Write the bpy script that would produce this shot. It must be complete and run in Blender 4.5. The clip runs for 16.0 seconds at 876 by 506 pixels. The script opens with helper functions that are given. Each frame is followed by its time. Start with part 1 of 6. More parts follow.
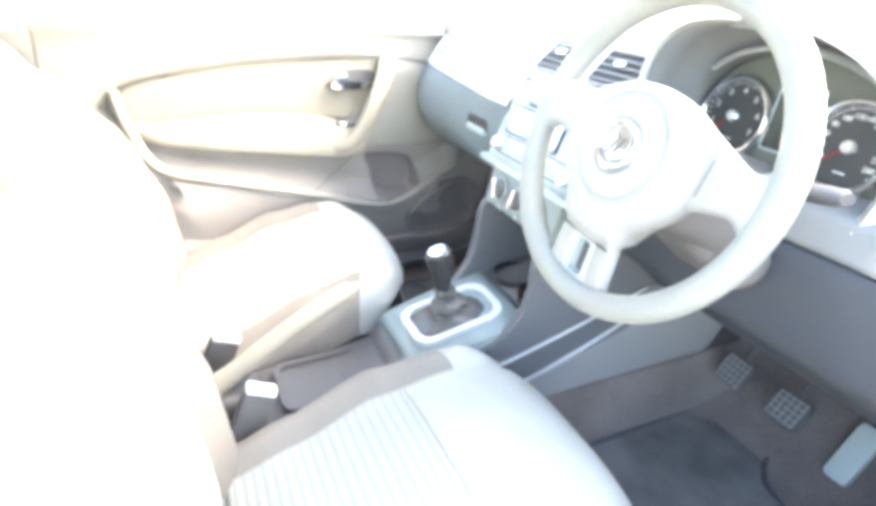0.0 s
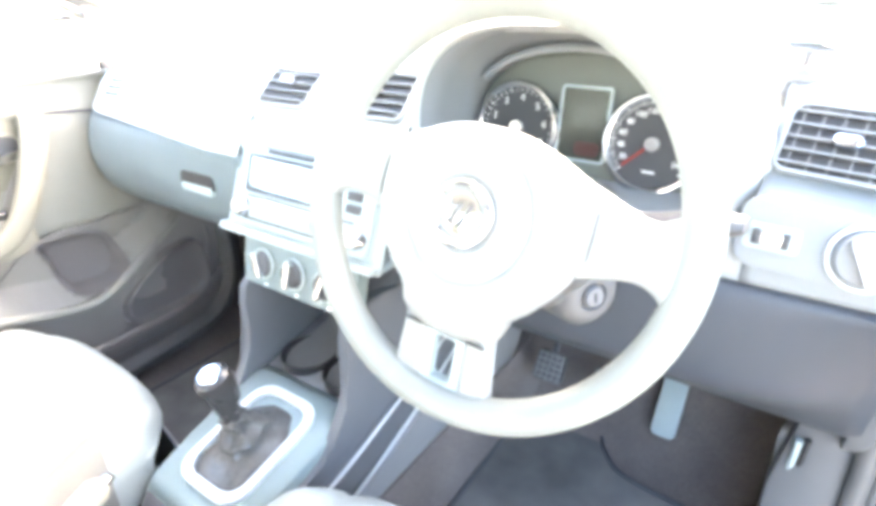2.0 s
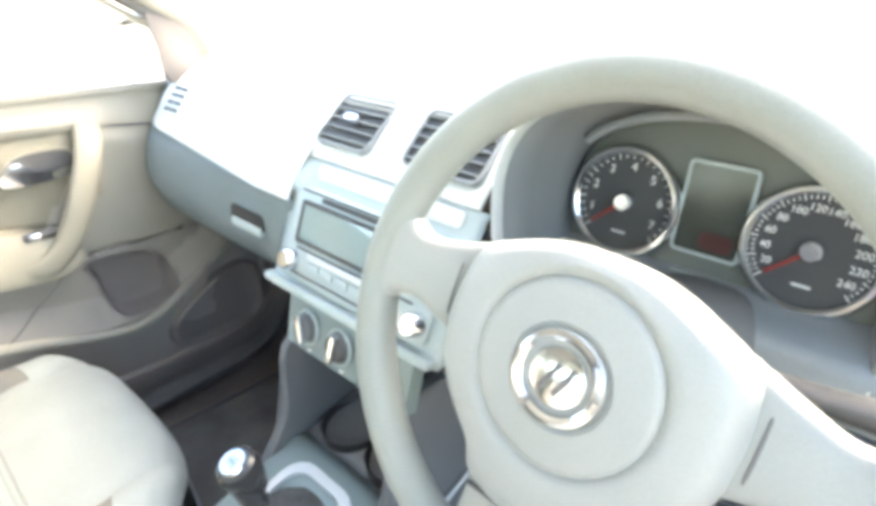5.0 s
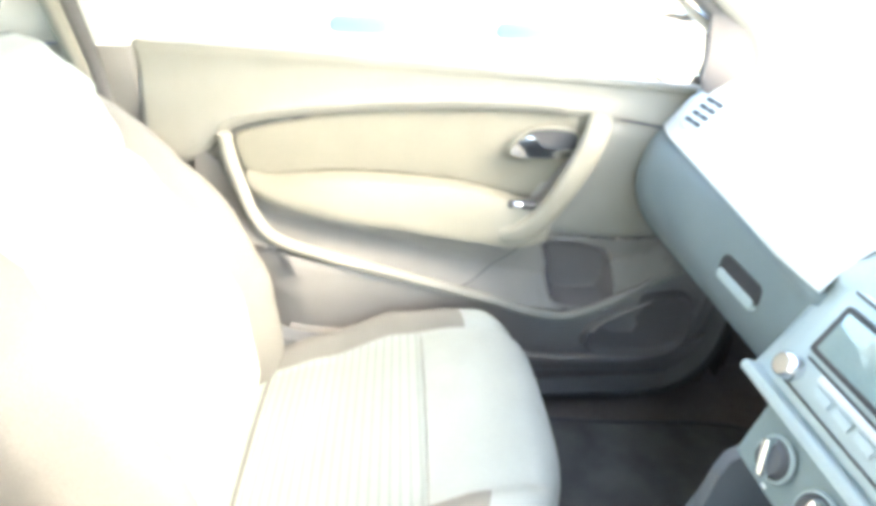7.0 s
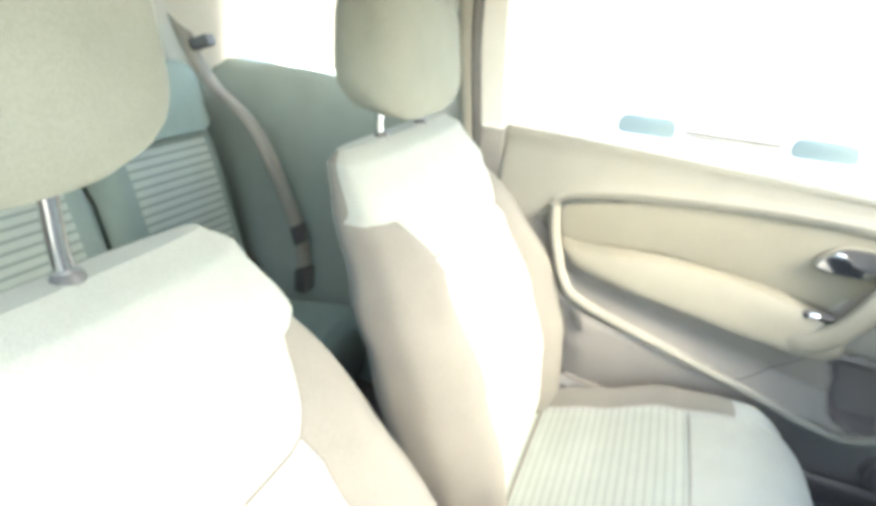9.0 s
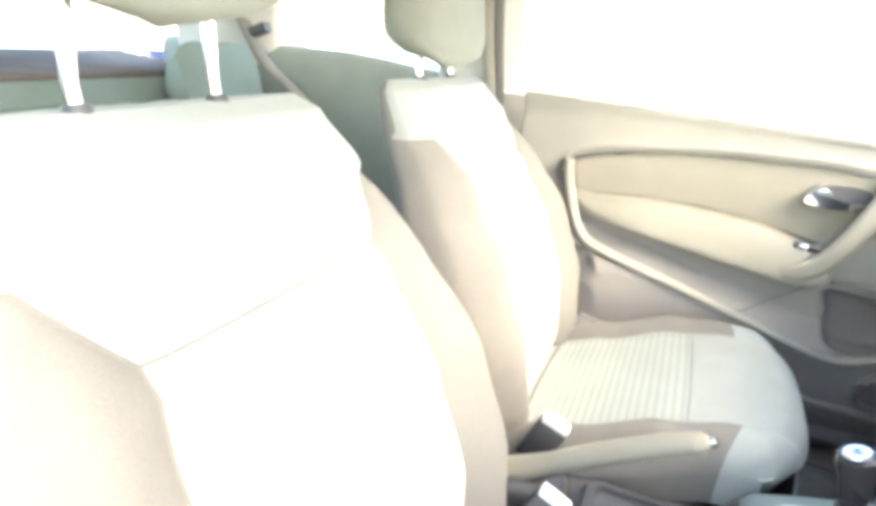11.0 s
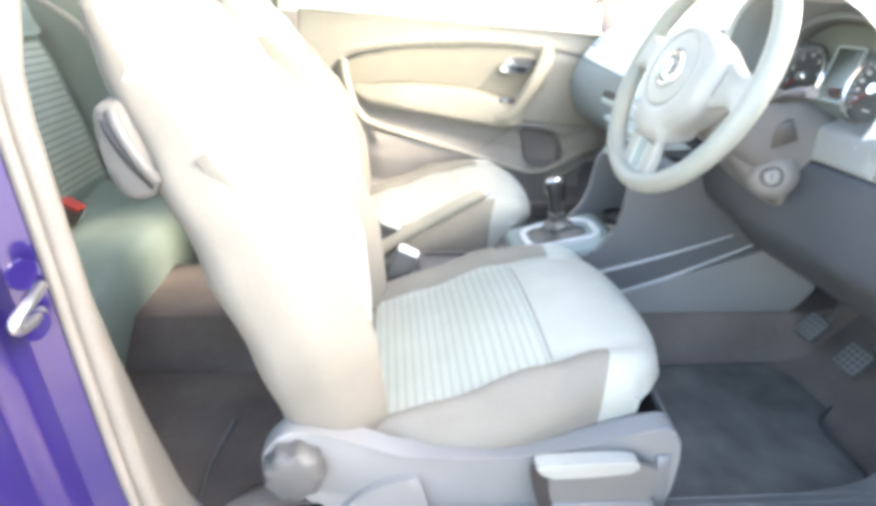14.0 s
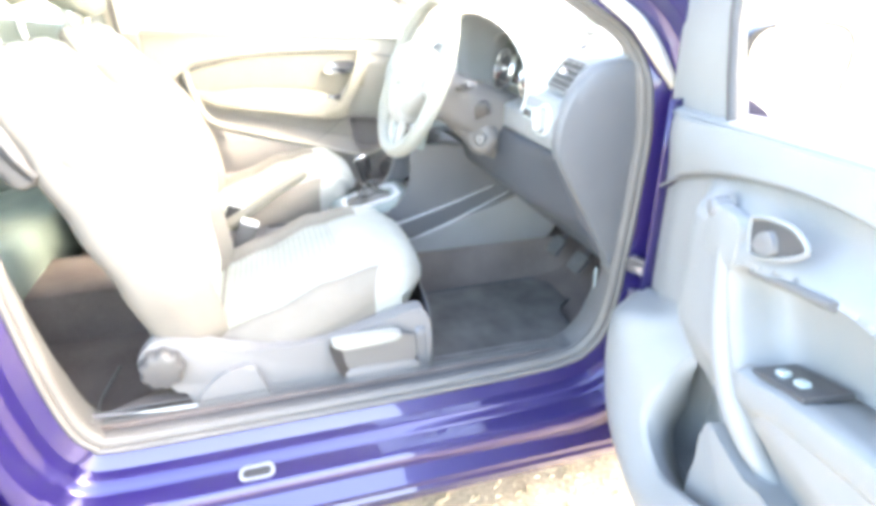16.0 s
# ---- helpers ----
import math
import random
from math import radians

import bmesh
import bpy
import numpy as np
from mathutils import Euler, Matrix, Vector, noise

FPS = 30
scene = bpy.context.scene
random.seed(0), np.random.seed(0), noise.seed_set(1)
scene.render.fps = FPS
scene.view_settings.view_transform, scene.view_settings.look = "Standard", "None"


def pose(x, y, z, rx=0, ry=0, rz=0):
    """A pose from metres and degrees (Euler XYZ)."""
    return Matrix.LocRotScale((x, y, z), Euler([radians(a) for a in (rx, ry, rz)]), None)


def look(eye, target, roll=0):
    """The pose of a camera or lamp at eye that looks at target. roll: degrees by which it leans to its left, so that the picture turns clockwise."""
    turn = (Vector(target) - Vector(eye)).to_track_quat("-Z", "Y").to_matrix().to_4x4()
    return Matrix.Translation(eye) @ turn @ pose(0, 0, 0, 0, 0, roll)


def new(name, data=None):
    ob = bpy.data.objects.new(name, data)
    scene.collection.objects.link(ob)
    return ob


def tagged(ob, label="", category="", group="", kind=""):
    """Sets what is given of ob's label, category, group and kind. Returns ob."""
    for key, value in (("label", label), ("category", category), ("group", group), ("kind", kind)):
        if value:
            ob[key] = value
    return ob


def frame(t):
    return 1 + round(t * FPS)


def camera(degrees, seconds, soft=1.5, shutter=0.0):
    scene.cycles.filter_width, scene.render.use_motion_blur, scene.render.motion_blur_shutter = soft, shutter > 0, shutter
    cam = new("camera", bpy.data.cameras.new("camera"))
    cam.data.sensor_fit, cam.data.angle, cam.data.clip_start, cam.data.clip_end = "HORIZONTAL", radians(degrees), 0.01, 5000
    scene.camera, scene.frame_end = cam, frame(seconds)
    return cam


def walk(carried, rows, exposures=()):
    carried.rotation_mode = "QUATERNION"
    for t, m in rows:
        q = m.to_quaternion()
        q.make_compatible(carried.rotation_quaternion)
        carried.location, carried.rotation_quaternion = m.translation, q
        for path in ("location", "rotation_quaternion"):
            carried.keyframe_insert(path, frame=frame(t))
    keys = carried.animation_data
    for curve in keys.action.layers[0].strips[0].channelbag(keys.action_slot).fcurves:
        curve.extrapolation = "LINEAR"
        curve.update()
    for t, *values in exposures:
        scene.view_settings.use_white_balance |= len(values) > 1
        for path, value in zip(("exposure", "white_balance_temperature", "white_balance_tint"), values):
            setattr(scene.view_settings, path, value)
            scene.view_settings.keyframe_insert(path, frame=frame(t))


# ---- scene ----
cam = camera(73.5, 16.0, soft=4.5)
PATH = [
    (0, (0.805, -0.368, 1.09), (-0.84, 0.348, 0.207), 1.1),
    (0.5, (0.672, -0.298, 1.074), (-0.941, 0.496, 0.197), 1.0),
    (1, (0.612, -0.318, 1.059), (-0.919, 0.616, 0.174), 0.0),
    (1.5, (0.578, -0.339, 1.074), (-0.756, 0.854, 0.181), -1.4),
    (2, (0.567, -0.306, 1.103), (-0.501, 1.12, 0.195), -2.9),
    (2.5, (0.558, -0.306, 1.125), (-0.373, 1.205, 0.203), -3.9),
    (3, (0.527, -0.3, 1.143), (-0.344, 1.245, 0.219), -4.0),
    (5.3, (0.453, -0.185, 1.125), (-0.882, 0.993, 0.212), -1.0),
    (5.5, (0.439, -0.187, 1.116), (-0.971, 0.895, 0.198), -0.8),
    (6, (0.334, -0.159, 1.118), (-1.28, 0.546, 0.171), 1.0),
    (6.5, (0.296, -0.183, 1.128), (-1.412, 0.188, 0.157), 2.6),
    (7, (0.299, -0.226, 1.146), (-1.441, -0.077, 0.171), 3.2),
    (7.5, (0.312, -0.291, 1.155), (-1.454, -0.362, 0.219), 4.4),
    (8, (0.354, -0.313, 1.18), (-1.389, -0.652, 0.26), 5.1),
    (8.5, (0.422, -0.336, 1.192), (-1.314, -0.826, 0.329), 5.8),
    (8.7, (0.458, -0.341, 1.191), (-1.274, -0.905, 0.367), 5.9),
    (11, (0.702, -0.262, 1.068), (-1.038, -0.972, 0.384), 4.3),
    (11.5, (0.812, -0.279, 1.041), (-1.056, -0.523, 0.368), 3.9),
    (12, (0.931, -0.283, 1.04), (-0.942, -0.422, 0.352), 3.4),
    (12.5, (1.015, -0.274, 1.021), (-0.858, -0.352, 0.324), 3.1),
    (13, (1.083, -0.293, 1.015), (-0.781, -0.271, 0.29), 2.6),
    (13.5, (1.138, -0.374, 1.006), (-0.707, -0.228, 0.248), 2.5),
    (14, (1.197, -0.383, 1.006), (-0.629, -0.197, 0.213), 2.5),
    (14.5, (1.302, -0.298, 1.025), (-0.515, -0.111, 0.212), 2.5),
    (15, (1.436, -0.226, 1.044), (-0.377, 0.015, 0.235), 1.6),
    (15.5, (1.541, -0.236, 1.061), (-0.249, 0.137, 0.25), 0.7),
    (16, (1.616, -0.26, 1.084), (-0.137, 0.253, 0.27), -0.1),
]
EXPOSURES = [(0, 4.45, 7200, 11), (1, 4.9, 7300, 12), (2, 4.8, 7400, 12), (2.5, 4.5, 7500, 11), (3, 4.25, 7600, 10), (5.5, 3.65, 7600, 4), (6.2, 3.42, 7050, 1), (7, 3.87, 7050, 3), (8, 3.62, 6950, 1), (8.5, 3.43, 7000, 0), (11, 3.6, 7250, 6), (12.5, 4.1, 7400, 6), (13, 4.14, 7400, 6), (14, 3.92, 7350, 8), (15, 3.93, 7350, 8), (16, 4.4, 7600, 9)]
walk(cam, [(t, look(eye, target, roll)) for t, eye, target, roll in PATH], EXPOSURES)

# ---- light ----
world = bpy.data.worlds.new("world")
scene.world = world
world.use_nodes = True
wn = world.node_tree.nodes
sky = wn.new("ShaderNodeTexSky")
sky.sky_type, sky.sun_disc = "NISHITA", False
SUN_EL, SUN_AZ = radians(39), radians(13)
sky.sun_elevation, sky.sun_rotation = SUN_EL, SUN_AZ
sky.air_density, sky.dust_density = 1.0, 2.0
world.node_tree.links.new(sky.outputs[0], wn["Background"].inputs[0])
wn["Background"].inputs[1].default_value = 0.15
sun_data = bpy.data.lights.new("sun", "SUN")
sun_data.energy, sun_data.angle, sun_data.color = 0.36, radians(34), (1.0, 0.96, 0.9)
sun = new("sun", sun_data)
sun.matrix_world = look((math.sin(SUN_AZ) * math.cos(SUN_EL) * 20, math.cos(SUN_AZ) * math.cos(SUN_EL) * 20, math.sin(SUN_EL) * 20), (0, 0, 0))


# ---- materials ----
def material(name, base, rough=0.6, metal=0.0, vary=0.12, fine=300.0, coarse=12.0, bump=0.15, coat=0.0, spec=0.5, stripe=None):
    """A surface with grain at two scales. stripe: (axis, metres between the ribs, depth of colour)."""
    m = bpy.data.materials.new(name)
    m.use_nodes = True
    n, l = m.node_tree.nodes, m.node_tree.links
    b = n["Principled BSDF"]
    b.inputs["Roughness"].default_value, b.inputs["Metallic"].default_value = rough, metal
    b.inputs["Coat Weight"].default_value, b.inputs["Coat Roughness"].default_value = coat, 0.04
    b.inputs["Specular IOR Level"].default_value = spec
    co = n.new("ShaderNodeTexCoord")
    noises = []
    for scale, detail in ((fine, 2.0), (coarse, 5.0)):
        t = n.new("ShaderNodeTexNoise")
        t.inputs["Scale"].default_value, t.inputs["Detail"].default_value = scale, detail
        l.new(co.outputs["Object"], t.inputs["Vector"])
        noises.append(t)
    mix = n.new("ShaderNodeMix")
    mix.data_type = "FLOAT"
    mix.inputs[0].default_value = 0.5
    l.new(noises[0].outputs[0], mix.inputs[2]), l.new(noises[1].outputs[0], mix.inputs[3])
    ramp = n.new("ShaderNodeValToRGB")
    ramp.color_ramp.elements[0].position, ramp.color_ramp.elements[1].position = 0.35, 0.65
    ramp.color_ramp.elements[0].color = (*[c * (1 - vary) for c in base], 1)
    ramp.color_ramp.elements[1].color = (*[min(1, c * (1 + vary)) for c in base], 1)
    l.new(mix.outputs[0], ramp.inputs[0])
    colour, height = ramp.outputs[0], noises[0].outputs[0]
    if stripe:
        axis, pitch, depth = stripe
        sep = n.new("ShaderNodeSeparateXYZ")
        l.new(co.outputs["Object"], sep.inputs[0])
        mul = n.new("ShaderNodeMath")
        mul.operation = "MULTIPLY"
        mul.inputs[1].default_value = 2 * math.pi / pitch
        l.new(sep.outputs[axis], mul.inputs[0])
        sine = n.new("ShaderNodeMath")
        sine.operation = "SINE"
        l.new(mul.outputs[0], sine.inputs[0])
        rise = n.new("ShaderNodeMapRange")
        rise.inputs[1].default_value, rise.inputs[2].default_value = 0.2, 0.9
        l.new(sine.outputs[0], rise.inputs[0])
        dark = n.new("ShaderNodeMix")
        dark.data_type, dark.blend_type = "RGBA", "MULTIPLY"
        dark.inputs[7].default_value = (1 - depth, 1 - depth * 0.9, 1 - depth * 0.92, 1)
        l.new(rise.outputs[0], dark.inputs[0]), l.new(colour, dark.inputs[6])
        colour = dark.outputs[2]
    l.new(colour, b.inputs["Base Color"])
    if bump:
        bp = n.new("ShaderNodeBump")
        bp.inputs["Strength"].default_value, bp.inputs["Distance"].default_value = bump, 0.001
        l.new(height, bp.inputs["Height"])
        l.new(bp.outputs[0], b.inputs["Normal"])
    return m


FABRIC = material("woven light seat fabric", (0.305, 0.318, 0.294), 0.9, vary=0.08, fine=500, bump=0.4)
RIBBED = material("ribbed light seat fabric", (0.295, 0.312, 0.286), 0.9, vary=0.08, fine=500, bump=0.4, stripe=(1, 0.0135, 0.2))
# lit copy of the ribbed cloth: paler, ribs fainter, for light from the front
RIBBED_BACK = material("ribbed backrest fabric, lit copy", (0.44, 0.445, 0.415), 0.9, vary=0.08, fine=500, bump=0.4, stripe=(2, 0.0135, 0.06))
TAUPE = material("taupe seat side fabric", (0.172, 0.160, 0.140), 0.9, vary=0.1, fine=500, bump=0.4)
REAR_FABRIC = material("grey-green rear seat fabric", (0.235, 0.295, 0.265), 0.9, vary=0.1, fine=500, bump=0.4)
REAR_RIBBED = material("ribbed rear seat fabric", (0.41, 0.455, 0.41), 0.9, vary=0.1, fine=500, bump=0.4, stripe=(2, 0.0175, 0.45))
HEADREST = material("dark taupe headrest fabric", (0.245, 0.25, 0.215), 0.9, vary=0.1, fine=500, bump=0.4)
BEIGE = material("beige door insert cloth", (0.235, 0.213, 0.166), 0.75, vary=0.06, fine=400)
BEIGE_LIGHT = material("light beige armrest plastic", (0.25, 0.23, 0.185), 0.55, vary=0.06, fine=600)
DOOR_UP = material("greige door plastic", (0.285, 0.267, 0.228), 0.6, vary=0.06, fine=700)
DOOR_LOW = material("grey-brown lower door plastic", (0.265, 0.24, 0.22), 0.6, vary=0.06, fine=700)
DOOR_MID = material("taupe door plastic", (0.225, 0.206, 0.186), 0.6, vary=0.06, fine=700)
DOOR_DARK = material("dark brown-grey door plastic", (0.16, 0.14, 0.132), 0.6, vary=0.06, fine=700)
SILL_TRIM = material("dark grey sill trim", (0.11, 0.11, 0.112), 0.5, vary=0.08, fine=700)
# grey pads painted much paler to carry the daylight from the windscreen
DASH_TOP = material("grey dashboard plastic, daylight painted in", (0.62, 0.63, 0.61), 0.55, vary=0.06, fine=700, bump=0.25)
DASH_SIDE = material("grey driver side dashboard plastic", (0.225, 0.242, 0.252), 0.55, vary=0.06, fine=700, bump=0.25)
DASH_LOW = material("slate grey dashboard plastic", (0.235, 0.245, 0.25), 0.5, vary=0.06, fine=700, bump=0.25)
END_CAP = material("smooth slate end cap plastic", (0.12, 0.125, 0.133), 0.5, vary=0.06, fine=700, bump=0.2)
GLOVE = material("teal-grey glovebox plastic", (0.155, 0.19, 0.20), 0.4, vary=0.06, fine=700, bump=0.25)
# slate darkened further for the shade on the knee panel
KNEE = material("slate dashboard plastic, shade painted in", (0.055, 0.062, 0.074), 0.5, vary=0.06, fine=700, bump=0.25)
TEAL = material("teal-grey heater panel plastic", (0.19, 0.24, 0.24), 0.35, vary=0.05, fine=700)
BRIGHT = material("bright silver-painted plastic", (0.52, 0.54, 0.55), 0.32, vary=0.04, fine=700)
DASH_DARK = material("dark grey plastic", (0.07, 0.068, 0.07), 0.5, vary=0.1, fine=700)
CONSOLE_SIDE = material("slate console side plastic", (0.115, 0.12, 0.13), 0.48, vary=0.06, fine=700, bump=0.25)
SILVER = material("grey satin console plastic", (0.36, 0.42, 0.42), 0.34, vary=0.05, fine=700)
WHEEL = material("light grey moulded wheel plastic", (0.285, 0.29, 0.275), 0.42, vary=0.05, fine=600, bump=0.2)
# wheel plastic again, darkened because the hub catches more light than the rim
RIM = material("greenish grey rim plastic, shaded copy", (0.235, 0.245, 0.225), 0.45, vary=0.06, fine=600, bump=0.25)
CONSOLE = material("neutral grey console plastic", (0.24, 0.24, 0.245), 0.5, vary=0.06, fine=600)
WHEEL_DARK = material("grey column plastic", (0.125, 0.122, 0.12), 0.55, vary=0.06, fine=600)
SIDE_GREY = material("grey seat base plastic", (0.165, 0.166, 0.172), 0.42, vary=0.06, fine=600)
DARK_GREY = material("charcoal plastic", (0.07, 0.07, 0.072), 0.45, vary=0.08, fine=600)
BLACK = material("black plastic", (0.03, 0.028, 0.029), 0.4, vary=0.1, fine=600)
CARPET = material("dark carpet", (0.165, 0.14, 0.13), 1.0, vary=0.25, fine=350, coarse=8, bump=1.0, spec=0.1)
CARPET_SIDE = material("brown-grey carpet", (0.215, 0.18, 0.16), 1.0, vary=0.2, fine=350, coarse=18, bump=1.0, spec=0.1)
MAT_MAT = material("worn dark floor mat", (0.14, 0.135, 0.13), 0.95, vary=0.28, fine=14, coarse=5, bump=0.3, spec=0.15)
CHROME = material("chrome", (0.75, 0.76, 0.78), 0.16, 1.0, vary=0.03, bump=0.0)
GLOSS_BLACK = material("glossy black plastic", (0.03, 0.029, 0.03), 0.22, vary=0.08, fine=600, bump=0.05)
GAITER = material("dark gaiter leatherette", (0.095, 0.093, 0.09), 0.24, vary=0.2, fine=120, bump=0.4)
STEEL = material("galvanised steel", (0.5, 0.5, 0.52), 0.35, 1.0, vary=0.15, bump=0.1)
# door plastic darkened for the shade inside the door's hollows
BOTTLE_GREY = material("glossy door plastic with recess shade", (0.175, 0.156, 0.150), 0.3, vary=0.06, fine=700)
SEAL_GREY = material("pale grey pillar plastic", (0.25, 0.246, 0.24), 0.5, vary=0.06, fine=600)
RUBBER = material("grey door seal rubber", (0.12, 0.115, 0.11), 0.55, vary=0.1, fine=400)
PAINT = material("violet-blue metallic paint", (0.013, 0.0065, 0.085), 0.3, 0.3, vary=0.05, fine=1500, coarse=3, bump=0.0, coat=1.0)
PAINT.node_tree.nodes["Principled BSDF"].inputs["Coat IOR"].default_value = 1.55
HEADLINER = material("pale headliner cloth", (0.66, 0.64, 0.60), 0.95, vary=0.05, fine=500)
WHITE = material("white print", (0.8, 0.8, 0.8), 0.5, vary=0.02, bump=0.0)
RED = material("red plastic", (0.22, 0.02, 0.016), 0.4, vary=0.05, bump=0.0)
DIAL = material("dark dial face", (0.05, 0.052, 0.055), 0.5, vary=0.05, bump=0.0)
SCREEN = material("dark green-grey display", (0.045, 0.05, 0.042), 0.2, vary=0.05, bump=0.0)
# dark display lifted to a mid tone, adding to the sky's reflection
RADIO_SCREEN = material("dark radio display, sky sheen painted in", (0.17, 0.23, 0.23), 0.03, vary=0.05, bump=0.0, coat=1.0, spec=0.9)
BEZEL_GREEN = material("grey-green cluster surround", (0.13, 0.14, 0.12), 0.5, vary=0.05, fine=700)
GROUND = material("dry sandy ground with straw", (0.55, 0.45, 0.33), 1.0, vary=0.35, fine=90, coarse=6, bump=1.0, spec=0.1)
BELT = material("grey webbing", (0.23, 0.225, 0.20), 0.8, vary=0.08, fine=600)
MIRROR = material("mirror glass", (0.9, 0.9, 0.9), 0.02, 1.0, vary=0.0, bump=0.0)

GLASS = bpy.data.materials.new("clear glass")
GLASS.use_nodes = True
gb = GLASS.node_tree.nodes["Principled BSDF"]
gb.inputs["Transmission Weight"].default_value, gb.inputs["Roughness"].default_value, gb.inputs["IOR"].default_value = 1.0, 0.0, 1.1

GLOW = bpy.data.materials.new("dull red display figures")
GLOW.use_nodes = True
gg = GLOW.node_tree.nodes["Principled BSDF"]
gg.inputs["Base Color"].default_value = (0.045, 0.010, 0.008, 1)
gg.inputs["Emission Color"].default_value, gg.inputs["Emission Strength"].default_value = (1.0, 0.12, 0.03, 1), 0.0


SEAM_THREAD = material("grey seat seam", (0.15, 0.14, 0.125), 0.9, vary=0.1, fine=900)
CUSHION_THREAD = material("pale cushion seam", (0.24, 0.235, 0.215), 0.9, vary=0.1, fine=900)
SIDE_TRIM = material("grey-green rear side trim", (0.25, 0.285, 0.255), 0.7, vary=0.08, fine=500)


# ---- mesh helpers ----
def thing(name, label, category, group="", kind="", at=(0, 0, 0)):
    ob = new(name)
    ob.empty_display_size = 0.05
    ob.location = at
    return tagged(ob, label, category, group, kind)


def part(name, bm, mat, parent=None, label="", smooth=True, bevel=0.0, thick=0.0):
    """Links a bmesh as one mesh object under a thing."""
    me = bpy.data.meshes.new(name)
    bmesh.ops.recalc_face_normals(bm, faces=bm.faces)
    bm.to_mesh(me)
    bm.free()
    me.materials.append(mat)
    if smooth:
        me.polygons.foreach_set("use_smooth", [True] * len(me.polygons))
        me.set_sharp_from_angle(angle=radians(38))
    ob = new(name, me)
    if parent is not None:
        ob.parent = parent
    if label:
        ob["label"] = label
    if thick:
        s = ob.modifiers.new("thickness", "SOLIDIFY")
        s.thickness, s.offset = thick, 0
    if bevel:
        b = ob.modifiers.new("edges", "BEVEL")
        b.width, b.segments, b.limit_method, b.angle_limit = bevel, 3, "ANGLE", radians(40)
    return ob


def spline(points, n, closed=False):
    """n points on a Catmull-Rom curve through the given ones."""
    p = np.array(points, float)
    k = len(p)
    out = []
    span = k if closed else k - 1
    for i in range(n):
        s = i / n * span if closed else i / (n - 1) * span
        a = min(int(s), span - 1)
        f = s - a
        if closed:
            q = [p[(a + d) % k] for d in (-1, 0, 1, 2)]
        else:
            q = [p[min(max(a + d, 0), k - 1)] for d in (-1, 0, 1, 2)]
        out.append(0.5 * (2 * q[1] + (q[2] - q[0]) * f + (2 * q[0] - 5 * q[1] + 4 * q[2] - q[3]) * f * f + (3 * q[1] - q[0] - 3 * q[2] + q[3]) * f**3))
    return np.array(out)


def curve1(keys, s):
    """A smooth value at s from rows of (s, value)."""
    xs, ys = [k[0] for k in keys], [k[1] for k in keys]
    if s <= xs[0]:
        return ys[0]
    for a in range(len(xs) - 1):
        if s <= xs[a + 1]:
            f = (s - xs[a]) / (xs[a + 1] - xs[a])
            f = f * f * (3 - 2 * f) * 0.5 + f * 0.5
            return ys[a] + (ys[a + 1] - ys[a]) * f
    return ys[-1]


def grid(rows, closed=False, cap=False):
    """A sheet from rows of points; closed: each row is a ring; cap: close the ends."""
    bm = bmesh.new()
    vs = [[bm.verts.new(tuple(p)) for p in row] for row in rows]
    m = len(vs[0])
    for a in range(len(vs) - 1):
        for b in range(m if closed else m - 1):
            c = (b + 1) % m
            bm.faces.new((vs[a][b], vs[a][c], vs[a + 1][c], vs[a + 1][b]))
    if cap:
        bm.faces.new(list(reversed(vs[0])))
        bm.faces.new(vs[-1])
    return bm


def pieces(rows, key, closed=False):
    """Splits a sheet into several, by key(row, column)."""
    out = {}
    m = len(rows[0])
    for a in range(len(rows) - 1):
        for b in range(m if closed else m - 1):
            k = key(a, b)
            if k is None:
                continue
            bm, seen = out.setdefault(k, (bmesh.new(), {}))
            corner = []
            for i, j in ((a, b), (a, (b + 1) % m), (a + 1, (b + 1) % m), (a + 1, b)):
                if (i, j) not in seen:
                    seen[i, j] = bm.verts.new(tuple(rows[i][j]))
                corner.append(seen[i, j])
            try:
                bm.faces.new(corner)
            except ValueError:
                pass
    return {k: v[0] for k, v in out.items()}


def box(size, m=None, bevel=0.0, seg=2, bm=None):
    """A box round m with softened edges."""
    own = bmesh.new()
    bmesh.ops.create_cube(own, size=1.0, matrix=Matrix.Diagonal((*size, 1)))
    if bevel:
        bmesh.ops.bevel(own, geom=own.edges[:], offset=bevel, segments=seg, profile=0.6, affect="EDGES")
    own.transform(m if m is not None else Matrix())
    return join(bm, own)


def join(bm, own):
    if bm is None:
        return own
    me = bpy.data.meshes.new("tmp")
    own.to_mesh(me)
    own.free()
    bm.from_mesh(me)
    bpy.data.meshes.remove(me)
    return bm


def at(x, y, z, rx=0, ry=0, rz=0):
    return pose(x, y, z, rx, ry, rz)


